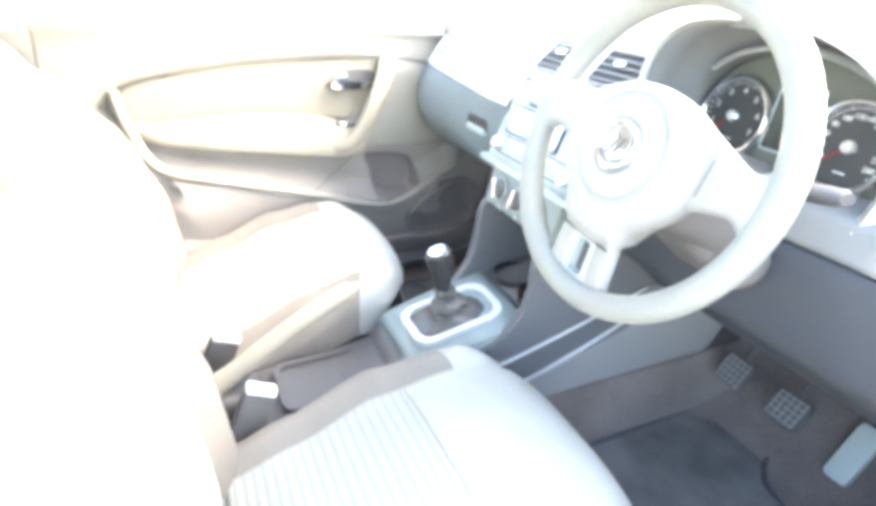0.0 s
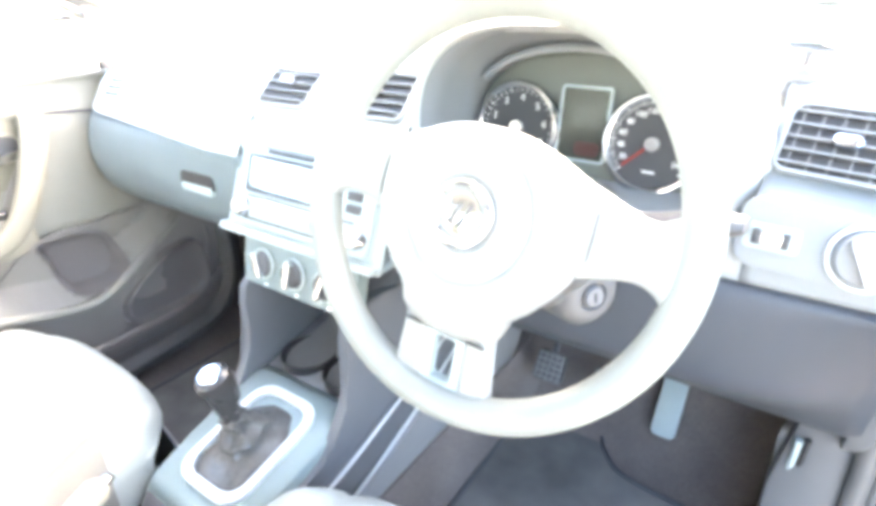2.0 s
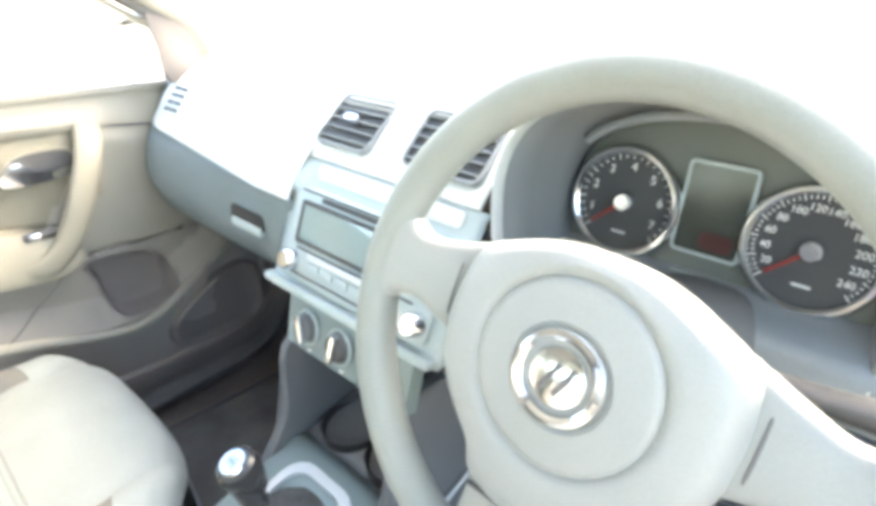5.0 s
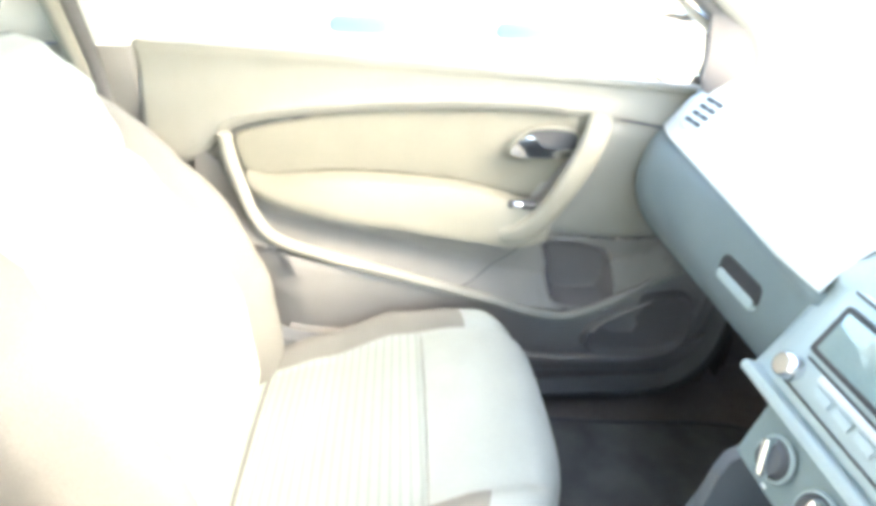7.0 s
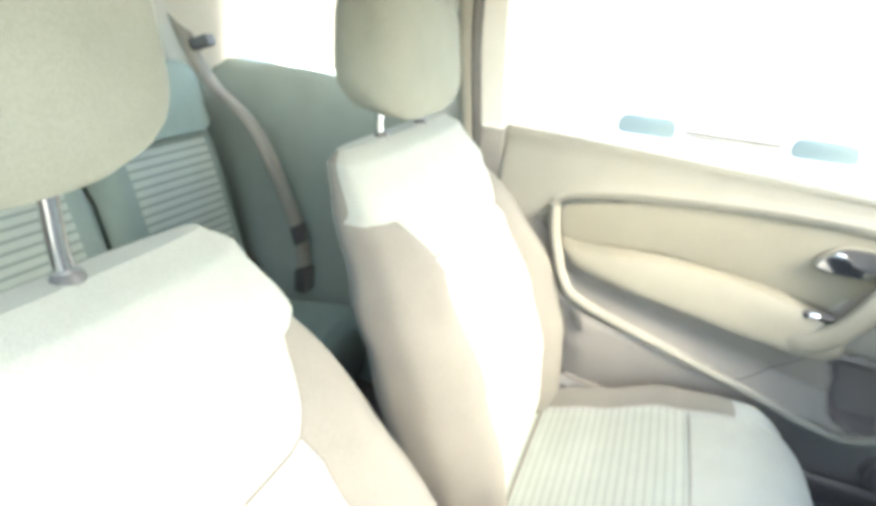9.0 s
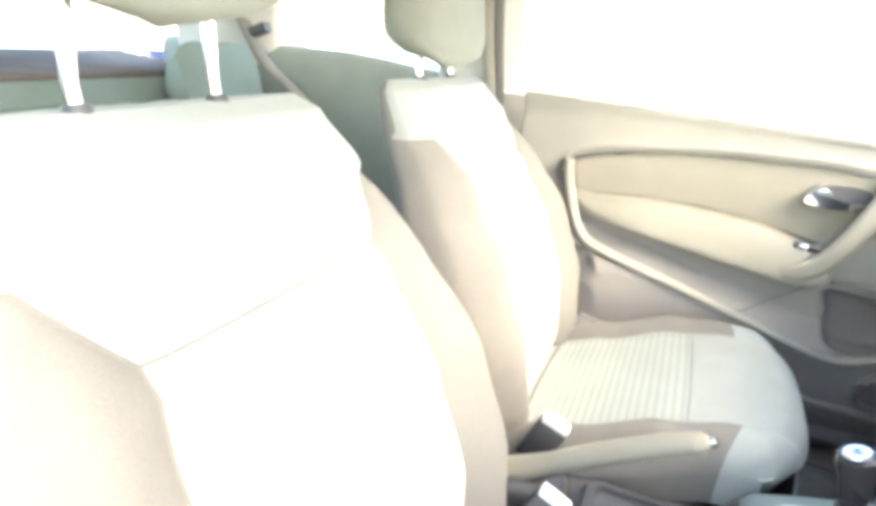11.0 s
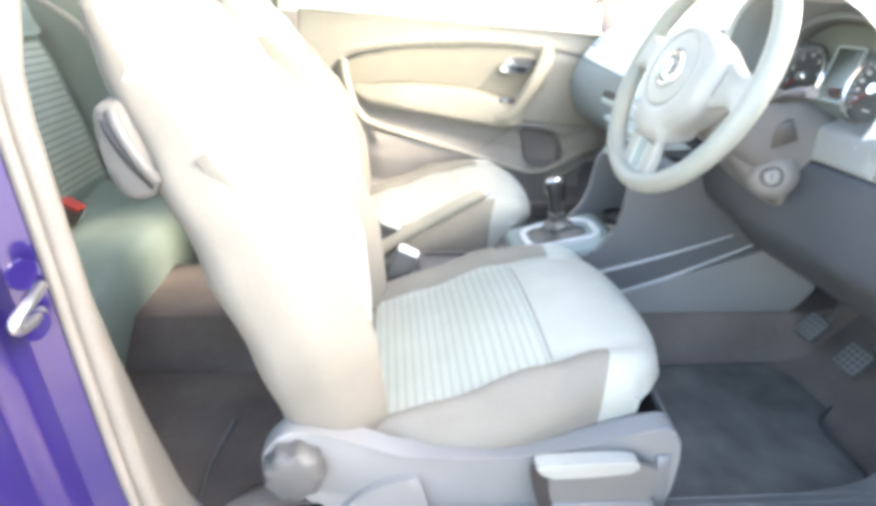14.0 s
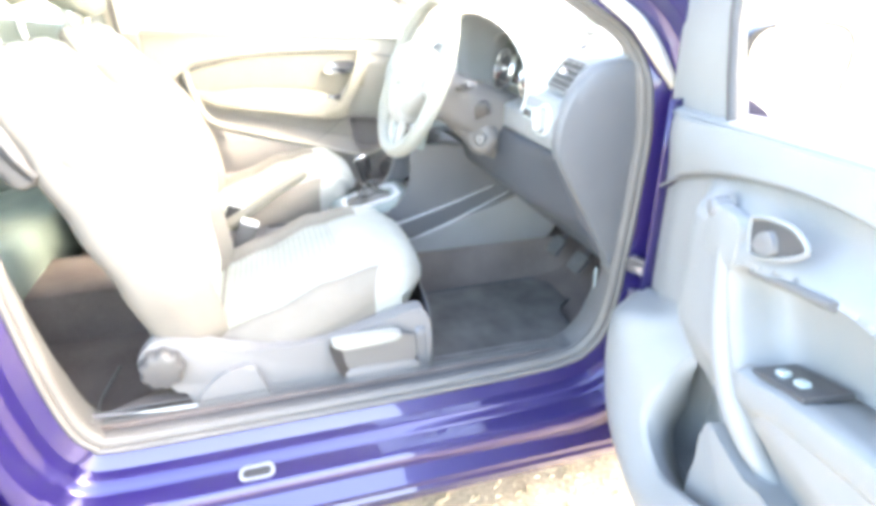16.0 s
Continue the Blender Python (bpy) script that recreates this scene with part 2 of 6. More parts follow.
def tube(path, radius, n=12, closed=False, squash=1.0):
    """A round bar along a path; radius: one or one a point."""
    p = np.array(path, float)
    k = len(p)
    r = np.broadcast_to(radius, (k,))
    rows, ref = [], None
    for i in range(k):
        d = p[(i + 1) % k] - p[i - 1] if closed else p[min(i + 1, k - 1)] - p[max(i - 1, 0)]
        d = d / (np.linalg.norm(d) + 1e-9)
        if ref is None:
            ref = np.array([0, 0, 1.0]) if abs(d[2]) < 0.9 else np.array([1.0, 0, 0])
        u = np.cross(d, ref)
        u /= np.linalg.norm(u)
        v = np.cross(u, d)
        ref = v
        rows.append([p[i] + r[i] * (math.cos(a) * u + squash * math.sin(a) * v) for a in np.linspace(0, 2 * math.pi, n, endpoint=False)])
    if closed:
        rows.append(rows[0])
        bm = grid(rows, closed=True)
        bmesh.ops.remove_doubles(bm, verts=bm.verts, dist=1e-6)
        return bm
    return grid(rows, closed=True, cap=True)


def lathe(profile, m=None, n=32, cap=True):
    """Turns rows of (radius, height) about the z axis of m."""
    rows = [[(r * math.cos(a), r * math.sin(a), h) for a in np.linspace(0, 2 * math.pi, n, endpoint=False)] for r, h in profile]
    bm = grid(rows, closed=True, cap=cap)
    if m is not None:
        bm.transform(m)
    return bm


def slab(outline, thick, m=None, bevel=0.0, seg=2):
    """A plate: an outline in x, y, raised from -thick to 0 in z, laid at m."""
    bm = bmesh.new()
    low = [bm.verts.new((x, y, -thick)) for x, y in outline]
    high = [bm.verts.new((x, y, 0)) for x, y in outline]
    k = len(low)
    bm.faces.new(list(reversed(low)))
    top = bm.faces.new(high)
    for i in range(k):
        bm.faces.new((low[i], low[(i + 1) % k], high[(i + 1) % k], high[i]))
    if bevel:
        bmesh.ops.bevel(bm, geom=list(top.edges), offset=bevel, segments=seg, profile=0.6, affect="EDGES")
    if m is not None:
        bm.transform(m)
    return bm


def ring_slab(outer, inner, thick, m=None):
    """A plate with a hole: two outlines with as many points each."""
    rows = [[(x, y, -thick) for x, y in inner], [(x, y, 0) for x, y in inner], [(x, y, 0) for x, y in outer], [(x, y, -thick) for x, y in outer]]
    rows.append(rows[0])
    bm = grid(rows, closed=True)
    bmesh.ops.remove_doubles(bm, verts=bm.verts, dist=1e-7)
    if m is not None:
        bm.transform(m)
    return bm


def rounded(w, h, r, n=5, cx=0.0, cy=0.0):
    """The outline of a rectangle with round corners."""
    out = []
    for sx, sy, a0 in ((1, 1, 0), (-1, 1, 90), (-1, -1, 180), (1, -1, 270)):
        for k in range(n):
            a = radians(a0 + 90 * k / (n - 1))
            out.append((cx + sx * (w / 2 - r) + r * math.cos(a), cy + sy * (h / 2 - r) + r * math.sin(a)))
    return out


def basis(origin, right, up):
    """A pose whose x runs right, y up and z out of a face."""
    r = Vector(right).normalized()
    u = Vector(up)
    u = (u - r * u.dot(r)).normalized()
    o = r.cross(u)
    return Matrix(((r.x, u.x, o.x, origin[0]), (r.y, u.y, o.y, origin[1]), (r.z, u.z, o.z, origin[2]), (0, 0, 0, 1)))


def text(name, body, size, m, mat, parent):
    """Raised lettering as a mesh."""
    cu = bpy.data.curves.new(name, "FONT")
    cu.body, cu.size, cu.align_x, cu.align_y, cu.extrude = body, size, "CENTER", "CENTER", 0.0003
    tmp = bpy.data.objects.new(name, cu)
    me = bpy.data.meshes.new_from_object(tmp)
    bpy.data.objects.remove(tmp)
    me.transform(m)
    me.materials.append(mat)
    ob = new(name, me)
    ob.parent = parent
    return ob


# ---- ground and distance ----
bm = bmesh.new()
bmesh.ops.create_grid(bm, x_segments=40, y_segments=40, size=300.0)
tagged(part("ground", bm, GROUND, None, smooth=False), "dry sandy ground littered with straw", "ground", kind="structure")

rng = random.Random(4)
straw = bmesh.new()
for k in range(14000):
    x, y = rng.uniform(0.5, 2.6), rng.uniform(-1.2, 1.6)
    a, s, w = rng.uniform(0, math.pi), rng.uniform(0.005, 0.016), rng.uniform(0.001, 0.0022)
    dx, dy = math.cos(a) * s, math.sin(a) * s
    px, py, h = -math.sin(a) * w, math.cos(a) * w, rng.uniform(0.0005, 0.004)
    v = [straw.verts.new(c) for c in ((x - dx - px, y - dy - py, 0.002), (x + dx - px, y + dy - py, 0.002 + h), (x + dx + px, y + dy + py, 0.002 + h), (x - dx + px, y - dy + py, 0.002), (x, y, 0.006 + h))]
    straw.faces.new((v[0], v[1], v[4]))
    straw.faces.new((v[1], v[2], v[4]))
    straw.faces.new((v[2], v[3], v[4]))
    straw.faces.new((v[3], v[0], v[4]))
STRAW = material("pale straw", (0.56, 0.46, 0.31), 0.8, vary=0.2, fine=30)
tagged(part("straw_litter", straw, STRAW, None, smooth=False), "pale straw bits scattered on sandy ground", "straw", kind="stuff")

# ---- car parked beyond the passenger side ----
CREAM = material("white car paint", (0.78, 0.77, 0.74), 0.3, 0.0, vary=0.04, fine=900, coarse=2, bump=0.0, coat=0.6)
TINT = material("dark teal car glass", (0.19, 0.245, 0.245), 0.1, vary=0.02, bump=0.0)
# rubber painted lighter than it is, imitating the washed-out outdoor glare
TYRE = material("tyre rubber lifted for glare", (0.15, 0.138, 0.118), 0.9, vary=0.1, fine=90, bump=0.3)


def parked_car(x, y):
    """A hatchback side-on; its nose points along +y before it is turned."""
    car = thing("parked_car", "white hatchback parked on the dry ground", "car", at=(x, y, 0))
    car.rotation_euler = (0, 0, radians(-90))
    low = spline([(-0.62, 0.36), (-0.60, 0.24), (-0.36, 0.22), (-0.30, 0.40), (0.0, 0.62), (0.30, 0.40), (0.36, 0.22), (1.2, 0.20), (2.04, 0.22), (2.10, 0.40), (2.40, 0.62), (2.70, 0.40), (2.76, 0.22), (3.08, 0.26)], 80)
    high = spline([(-0.62, 0.80), (-0.60, 0.92), (-0.2, 0.96), (0.6, 0.94), (1.2, 0.92), (1.8, 0.90), (2.4, 0.84), (2.9, 0.74), (3.08, 0.60)], 80)
    rows = []
    for side in (-1, 1):
        rows += [[(side * (0.80 - 0.05 * (1 - math.sin(math.pi * (0.25 + 0.6 * s)))), *(low[k] + (high[k] - low[k]) * s)) for k in range(80)] for s in (np.linspace(1, 0, 8) if side < 0 else np.linspace(0, 1, 8))]
    rows.append([(0.0, high[k][0], high[k][1] + 0.03) for k in range(80)])
    part("body", grid(rows[8:] + rows[:8]), CREAM, car, thick=0.01)
    roof = spline([(-0.55, 0.94), (-0.35, 1.30), (0.0, 1.44), (0.7, 1.46), (1.2, 1.38), (1.55, 1.18), (1.95, 0.92)], 40)
    part("roof", grid([[(w * (0.76 if z < 1.0 else 0.76 - 0.42 * (z - 1.0)), yy, z + 0.012 * (1 - w * w)) for w in (-1, -0.9, -0.5, 0, 0.5, 0.9, 1)] for yy, z in roof]), CREAM, car, thick=0.01)
    part("front_bumper", box((1.56, 0.14, 0.54), at(0, 3.04, 0.48), 0.05, 3), CREAM, car, "white front bumper")
    part("lower_grille", slab(rounded(0.95, 0.09, 0.03), 0.02, basis((0, 3.115, 0.34), (-1, 0, 0), (0, 0, 1))), TYRE, car, "grey lower grille")
    for dx in (-0.42, 0.42):
        part("headlight", slab(rounded(0.30, 0.13, 0.05), 0.03, basis((dx, 3.115, 0.67), (-1, 0, 0), (0, 0, 1)), 0.01), TINT, car, "glassy headlight")
    for k in range(3):
        part("grille_bar", box((0.46, 0.015, 0.012), at(0, 3.115, 0.62 + 0.03 * k), 0.004), TYRE, car)
    part("number_plate", box((0.5, 0.012, 0.10), at(0, 3.118, 0.46), 0.004), WHITE, car, "pale blank number plate")
    part("underbody", box((1.5, 3.5, 0.36), at(0, 1.22, 0.40), 0.04), TYRE, car, "underbody with glare put into its colour")
    for side in (-1, 1):
        for pts in ([(-0.28, 0.98), (-0.14, 1.26), (0.05, 1.36), (0.62, 1.38), (0.62, 0.98)], [(0.70, 0.98), (0.70, 1.38), (1.05, 1.34), (1.35, 1.18), (1.58, 0.98)]):
            rows = [[(side * (0.768 - 0.42 * max(0, z - 1.0)), yy, z) for yy, z in (pts[0], pts[-1])]] + [[(side * (0.768 - 0.42 * max(0, z - 1.0)), yy, z) for yy, z in (pts[k], pts[-1 - k])] for k in (1, 2)]
            part("side_window", grid(rows), TINT, car, "dark side window", smooth=False, thick=0.004)
        for wy in (0.0, 2.4):
            wm = basis((side * 0.70, wy, 0.30), (0, side, 0), (0, 0, 1))
            wh = part("wheel", lathe([(0.17, 0.09), (0.20, 0.10), (0.28, 0.095), (0.30, 0.07), (0.30, -0.07), (0.28, -0.095)], wm, 40, cap=False), TYRE, car, "grey tyre with glare put into its colour")
            part("rim", lathe([(0.0, 0.075), (0.05, 0.08), (0.14, 0.07), (0.17, 0.09), (0.19, 0.095)], wm, 40), STEEL, wh, "bright wheel rim")
            for k in range(5):
                part("rim_hole", slab(rounded(0.05, 0.07, 0.02), 0.004, wm @ at(0.10 * math.cos(k * 1.2566), 0.10 * math.sin(k * 1.2566), 0.079, 0, 0, k * 72 - 90)), TYRE, wh)
    return car


parked_car(-5.95, 0.0)

# ---- car floor ----
FLOOR_Z = 0.27
car_floor = thing("floor", "dark carpeted car floor with raised tunnel", "floor", kind="structure")
xs = [-0.63, -0.60, -0.56, -0.20, -0.155, -0.140, -0.125, 0.125, 0.140, 0.155, 0.20, 0.56, 0.60, 0.63]
zs = [0.36, 0.30, 0.272, 0.27, 0.285, 0.36, 0.398, 0.398, 0.36, 0.285, 0.27, 0.272, 0.30, 0.36]
rows = []
for y, lift in ((-1.05, 0.10), (-0.98, 0.02), (-0.92, 0), (-0.5, 0), (0.0, 0), (0.45, 0), (0.56, 0.03), (0.66, 0.14), (0.76, 0.30), (0.80, 0.50), (0.81, 0.72)):
    rows.append([(x, y, max(z, FLOOR_Z + lift)) for x, z in zip(xs, zs)])
part("carpet", grid(rows), CARPET, car_floor, thick=0.006)
for s in (1, -1):
    rows = [[(s * x, y, z) for z in np.linspace(0.27, 0.88, 8)] for x, y in ((0.655, 0.47), (0.63, 0.475), (0.625, 0.55), (0.62, 0.81))]
    part("kick_panel", grid(rows), CARPET, car_floor, "dark footwell side lining", thick=0.004)


def floor_mat(x0, x1, y0, y1):
    pts = spline([(x0, y0), (x0, (y0 + y1) / 2), (x0 + 0.01, y1 - 0.06), (x0 + 0.05, y1), ((x0 + x1) / 2, y1 + 0.01), (x1 - 0.06, y1 - 0.005), (x1 - 0.01, y1 - 0.07), (x1, (y0 + y1) / 2), (x1, y0), ((x0 + x1) / 2, y0 - 0.005)], 60, True)
    return pts


driver_mat = thing("floor_mat", "worn dark grey carpet floor mat with bound edge", "floor mat", "floor mats")
pts = spline([(0.168, -0.06), (0.166, 0.12), (0.160, 0.30), (0.158, 0.44), (0.168, 0.505), (0.20, 0.525), (0.27, 0.53), (0.305, 0.522), (0.325, 0.49), (0.36, 0.455), (0.42, 0.442), (0.50, 0.437), (0.538, 0.415), (0.545, 0.30), (0.545, 0.12), (0.54, -0.06), (0.35, -0.065)], 80, True)
part("mat", slab([tuple(p) for p in pts], 0.012, at(0, 0, FLOOR_Z + 0.017), 0.004), MAT_MAT, driver_mat)
part("edging", tube([(x, y, FLOOR_Z + 0.017) for x, y in pts], 0.0045, 8, True), DARK_GREY, driver_mat, "grey stitched edge binding")
other_mat = thing("floor_mat", "dark grey carpet floor mat with bound edge", "floor mat", "floor mats")
pts = floor_mat(-0.545, -0.165, -0.06, 0.50)
part("mat", slab([tuple(p) for p in pts], 0.012, at(0, 0, FLOOR_Z + 0.017), 0.004), MAT_MAT, other_mat)
part("edging", tube([(x, y, FLOOR_Z + 0.017) for x, y in pts], 0.0045, 8, True), DARK_GREY, other_mat)

# ---- body shell ----
LOOP = [(-0.575, 0.345), (-0.30, 0.343), (0.0, 0.345), (0.27, 0.354), (0.355, 0.385), (0.395, 0.46), (0.410, 0.60), (0.42, 0.75), (0.42, 0.87), (0.385, 1.0), (0.28, 1.078), (0.10, 1.19), (-0.10, 1.30), (-0.30, 1.355), (-0.50, 1.365), (-0.64, 1.33), (-0.695, 1.2), (-0.70, 0.95), (-0.69, 0.80), (-0.676, 0.64), (-0.66, 0.49), (-0.64, 0.40), (-0.615, 0.36)]
LP = spline(LOOP, 132, True)
MID = np.array([-0.12, 0.75])
TAN = np.roll(LP, -1, 0) - np.roll(LP, 1, 0)
OUT = np.stack([TAN[:, 1], -TAN[:, 0]], 1) / np.linalg.norm(TAN, axis=1)[:, None]


def lean(z):
    """How far the car's sides lean inwards above the belt line."""
    return 0.0 if z < 0.93 else (z - 0.93) * 0.36


def side_rows(pairs, side):
    """Rows round the door opening from pairs of (x, offset outwards)."""
    out = []
    for x, o in pairs:
        q = LP + OUT * o
        row = []
        for y, z in q:
            up = max(0.0, min(1.0, (z - 0.45) / 0.4))
            back = 0.055 * max(0.0, min(1.0, (z - 0.86) / 0.08)) if side < 0 and y > 0 else 0.0
            row.append((side * (x + max(0.0, 0.66 - x) * 0.85 * up - lean(z)), y - back, z))
        out.append(row)
    return out


body = thing("car_body", "violet-blue metallic three-door car body shell", "car body", kind="structure")
for side in (1, -1):
    part("door_aperture", grid(side_rows([(0.672, 0.0), (0.69, 0.004), (0.698, 0.020), (0.702, 0.028), (0.722, 0.033), (0.728, 0.036), (0.733, 0.045), (0.737, 0.049), (0.742, 0.050)] + ([(0.766, 0.056), (0.772, 0.058), (0.777, 0.066), (0.785, 0.098)] if side > 0 else []), side), closed=True), PAINT, body, thick=0.004)
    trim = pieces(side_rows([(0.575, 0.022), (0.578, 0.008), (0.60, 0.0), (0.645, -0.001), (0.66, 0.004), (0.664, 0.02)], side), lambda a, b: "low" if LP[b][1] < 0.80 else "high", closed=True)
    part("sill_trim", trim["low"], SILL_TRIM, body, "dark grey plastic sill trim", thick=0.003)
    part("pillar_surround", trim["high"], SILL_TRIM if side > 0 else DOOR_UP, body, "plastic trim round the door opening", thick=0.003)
    for x in (0.606, 0.621, 0.636):
        part("trim_ridge", tube([p for p in side_rows([(x, -0.002)], side)[0] if p[2] < 0.375], 0.0013, 6), SILL_TRIM, body, "fine raised ridge on the sill trim")
    for x, r, o in ((0.668, 0.013, -0.006), (0.686, 0.006, -0.002)):
        part("door_seal", tube(side_rows([(x, o)], side)[0], r, 10, True), RUBBER, body, "grey rubber door seal")
    rows = []
    for y in np.linspace(-0.9, 0.62, 24):
        rows.append([(side * x, y, z) for x, z in ((0.768, 0.282), (0.776, 0.268), (0.793, 0.246), (0.800, 0.236), (0.799, 0.226), (0.788, 0.216), (0.793, 0.206), (0.784, 0.180), (0.74, 0.165), (0.60, 0.16))])
    part("sill_panel", grid(rows), PAINT, body, thick=0.004)
    rows = []
    for y in np.linspace(-0.745, -1.95, 26):
        row = []
        for z in np.linspace(0.20, 0.97, 22):
            s = (z - 0.20) / 0.77
            x = 0.775 + 0.035 * math.sin(math.pi * min(1, s * 0.95 + 0.05)) ** 0.8 - 0.05 * max(0, (-y - 1.5)) ** 1.5 + (0.012 * math.exp(-((z - 0.72) / 0.02) ** 2))
            row.append((side * x, y + 0.03 * (1 - s), z))
        rows.append(row)
    part("rear_quarter_panel", grid(rows), PAINT, body, thick=0.004)
    rows = []
    for y in np.linspace(0.50, 1.5, 16):
        rows.append([(side * (0.775 + 0.03 * math.sin(math.pi * s) - 0.06 * max(0, y - 0.8)), y - 0.03 * s, 0.25 + s * 0.62) for s in np.linspace(0, 1, 14)])
    part("front_wing", grid(rows), PAINT, body, thick=0.004)
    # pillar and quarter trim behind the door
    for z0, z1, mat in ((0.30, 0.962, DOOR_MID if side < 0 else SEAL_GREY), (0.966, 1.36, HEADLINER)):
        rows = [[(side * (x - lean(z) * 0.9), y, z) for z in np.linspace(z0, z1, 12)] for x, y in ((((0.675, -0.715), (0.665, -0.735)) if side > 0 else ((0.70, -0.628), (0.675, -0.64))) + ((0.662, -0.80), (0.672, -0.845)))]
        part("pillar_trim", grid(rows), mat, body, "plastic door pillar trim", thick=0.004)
    rows = []
    for y in np.linspace(-0.835, -1.75, 20):
        top = 0.983 + 0.038 * math.sin(min(1.0, (-0.835 - y) / 0.35) * math.pi / 2)
        rows.append([(side * x, y, z) for x, z in ((0.74, top + 0.005), (0.685, top), (0.668, top - 0.02), (0.655, 0.86), (0.645, 0.70), (0.63, 0.60), (0.615, 0.5), (0.60, 0.40), (0.60, 0.27))])
    part("rear_side_trim", grid(rows), CARPET_SIDE if side > 0 else SIDE_TRIM, body, "dull rear side trim", thick=0.004)
    # roof rail over the rear glass, and rear pillar
    rows = [[(side * (x - lean(z)), y, z) for x, z in ((0.74, 1.33), (0.72, 1.385), (0.66, 1.40), (0.60, 1.40))] for y in np.linspace(-0.70, -1.80, 10)]
    part("roof_rail", grid(rows), HEADLINER, body, thick=0.01)
    rows = [[(side * (x - lean(z)), y + (1.36 - z) * -0.3, z) for z in np.linspace(0.96, 1.38, 8)] for x, y in ((0.75, -1.22), (0.70, -1.25), (0.66, -1.32), (0.62, -1.50))]
    part("rear_pillar", grid(rows), HEADLINER, body, thick=0.01)

rows = []
for y, z in ((-0.02, 1.375), (-0.2, 1.405), (-0.6, 1.43), (-1.1, 1.425), (-1.6, 1.40), (-1.85, 1.36)):
    rows.append([(x, y, z - 0.07 * abs(x / 0.6) ** 3) for x in np.linspace(-0.60, 0.60, 21)])
tagged(part("ceiling", grid(rows), HEADLINER, None, thick=0.02), "pale cloth headliner under the car roof", "headliner", kind="structure")
rows = [[(x, y, z + 0.03 - 0.07 * abs(x / 0.62) ** 3) for x in np.linspace(-0.62, 0.62, 21)] for y, z in ((0.0, 1.38), (-0.2, 1.41), (-0.6, 1.435), (-1.1, 1.43), (-1.6, 1.405), (-1.9, 1.36))]
part("roof", grid(rows), PAINT, body, thick=0.004)
rows = [[(x, y, z - 0.05 * abs(x / 0.7) ** 2) for x in np.linspace(-0.72, 0.72, 15)] for y, z in ((0.83, 0.90), (1.0, 0.89), (1.3, 0.85), (1.6, 0.78))]
part("bonnet", grid(rows), PAINT, body, thick=0.004)
rows = [[(x, -1.93 + 0.0 * z, z) for z in np.linspace(0.25, 0.95, 6)] for x in np.linspace(-0.72, 0.72, 6)]
part("tailgate", grid(rows), PAINT, body, thick=0.02)
rows = [[(x, y, 0.945 + 0.02 * (y < -1.8)) for x in np.linspace(-0.62, 0.62, 5)] for y in (-1.42, -1.5, -1.7, -1.88)]
part("parcel_shelf", grid(rows), CARPET, body, thick=0.012)


def car_wheel(x, y):
    side = 1 if x > 0 else -1
    m = basis((x, y, 0.295), (0, side, 0), (0, 0, 1))
    w = part("wheel", lathe([(0.19, 0.07), (0.20, 0.088), (0.27, 0.092), (0.292, 0.075), (0.295, 0.0), (0.292, -0.075), (0.27, -0.092), (0.19, -0.08)], m, 48, cap=False), BLACK, body, "black tyre on a silver rim")
    part("rim", lathe([(0.0, 0.05), (0.04, 0.055), (0.06, 0.045), (0.15, 0.05), (0.18, 0.07), (0.193, 0.078)], m, 48), SILVER, w)
    for k in range(5):
        part("bolt", lathe([(0.0, 0.062), (0.007, 0.062), (0.009, 0.046)], m @ at(0.05 * math.cos(k * 1.2566), 0.05 * math.sin(k * 1.2566), 0), 10), STEEL, w)


for wx in (-0.70, 0.70):
    for wy in (1.13, -1.36):
        car_wheel(wx, wy)
part("front_bumper", box((1.5, 0.12, 0.50), at(0, 1.62, 0.47), 0.05, 3), PAINT, body)
part("rear_bumper", box((1.5, 0.12, 0.32), at(0, -1.97, 0.36), 0.05, 3), PAINT, body)
part("tailgate_lining", box((1.2, 0.02, 0.62), at(0, -1.895, 0.62)), CARPET, body, "dark tailgate lining")


def pane(name, rows, label):
    ob = part(name, grid(rows), GLASS, None, thick=0.004)
    ob.visible_shadow = False
    return tagged(ob, label, "window", kind="structure")


pane("window_1", [[(x, y - 0.06 * (x / 0.6) ** 2, z) for x in np.linspace(-0.60 - 0.08 * (1.38 - z) / 0.4, 0.60 + 0.08 * (1.38 - z) / 0.4, 15)] for y, z in ((0.82, 0.965), (0.60, 1.07), (0.36, 1.19), (0.14, 1.30), (0.0, 1.375))], "clear windscreen letting in bright daylight")
pane("window_2", [[(-(0.70 - lean(z)), y, z) for y in np.linspace(-0.64, min(0.36, 0.40 - (z - 1.0) * 1.6), 10)] for z in np.linspace(0.945, 1.35, 8)], "clear raised passenger door window")
for k, side in ((3, -1), (4, 1)):
    pane("window_%d" % k, [[(side * (0.715 - lean(z)), y, z) for y in np.linspace(-0.83, -1.26 + (z - 0.97) * 0.3, 6)] for z in np.linspace(1.0, 1.36, 6)], "clear fixed rear side window")
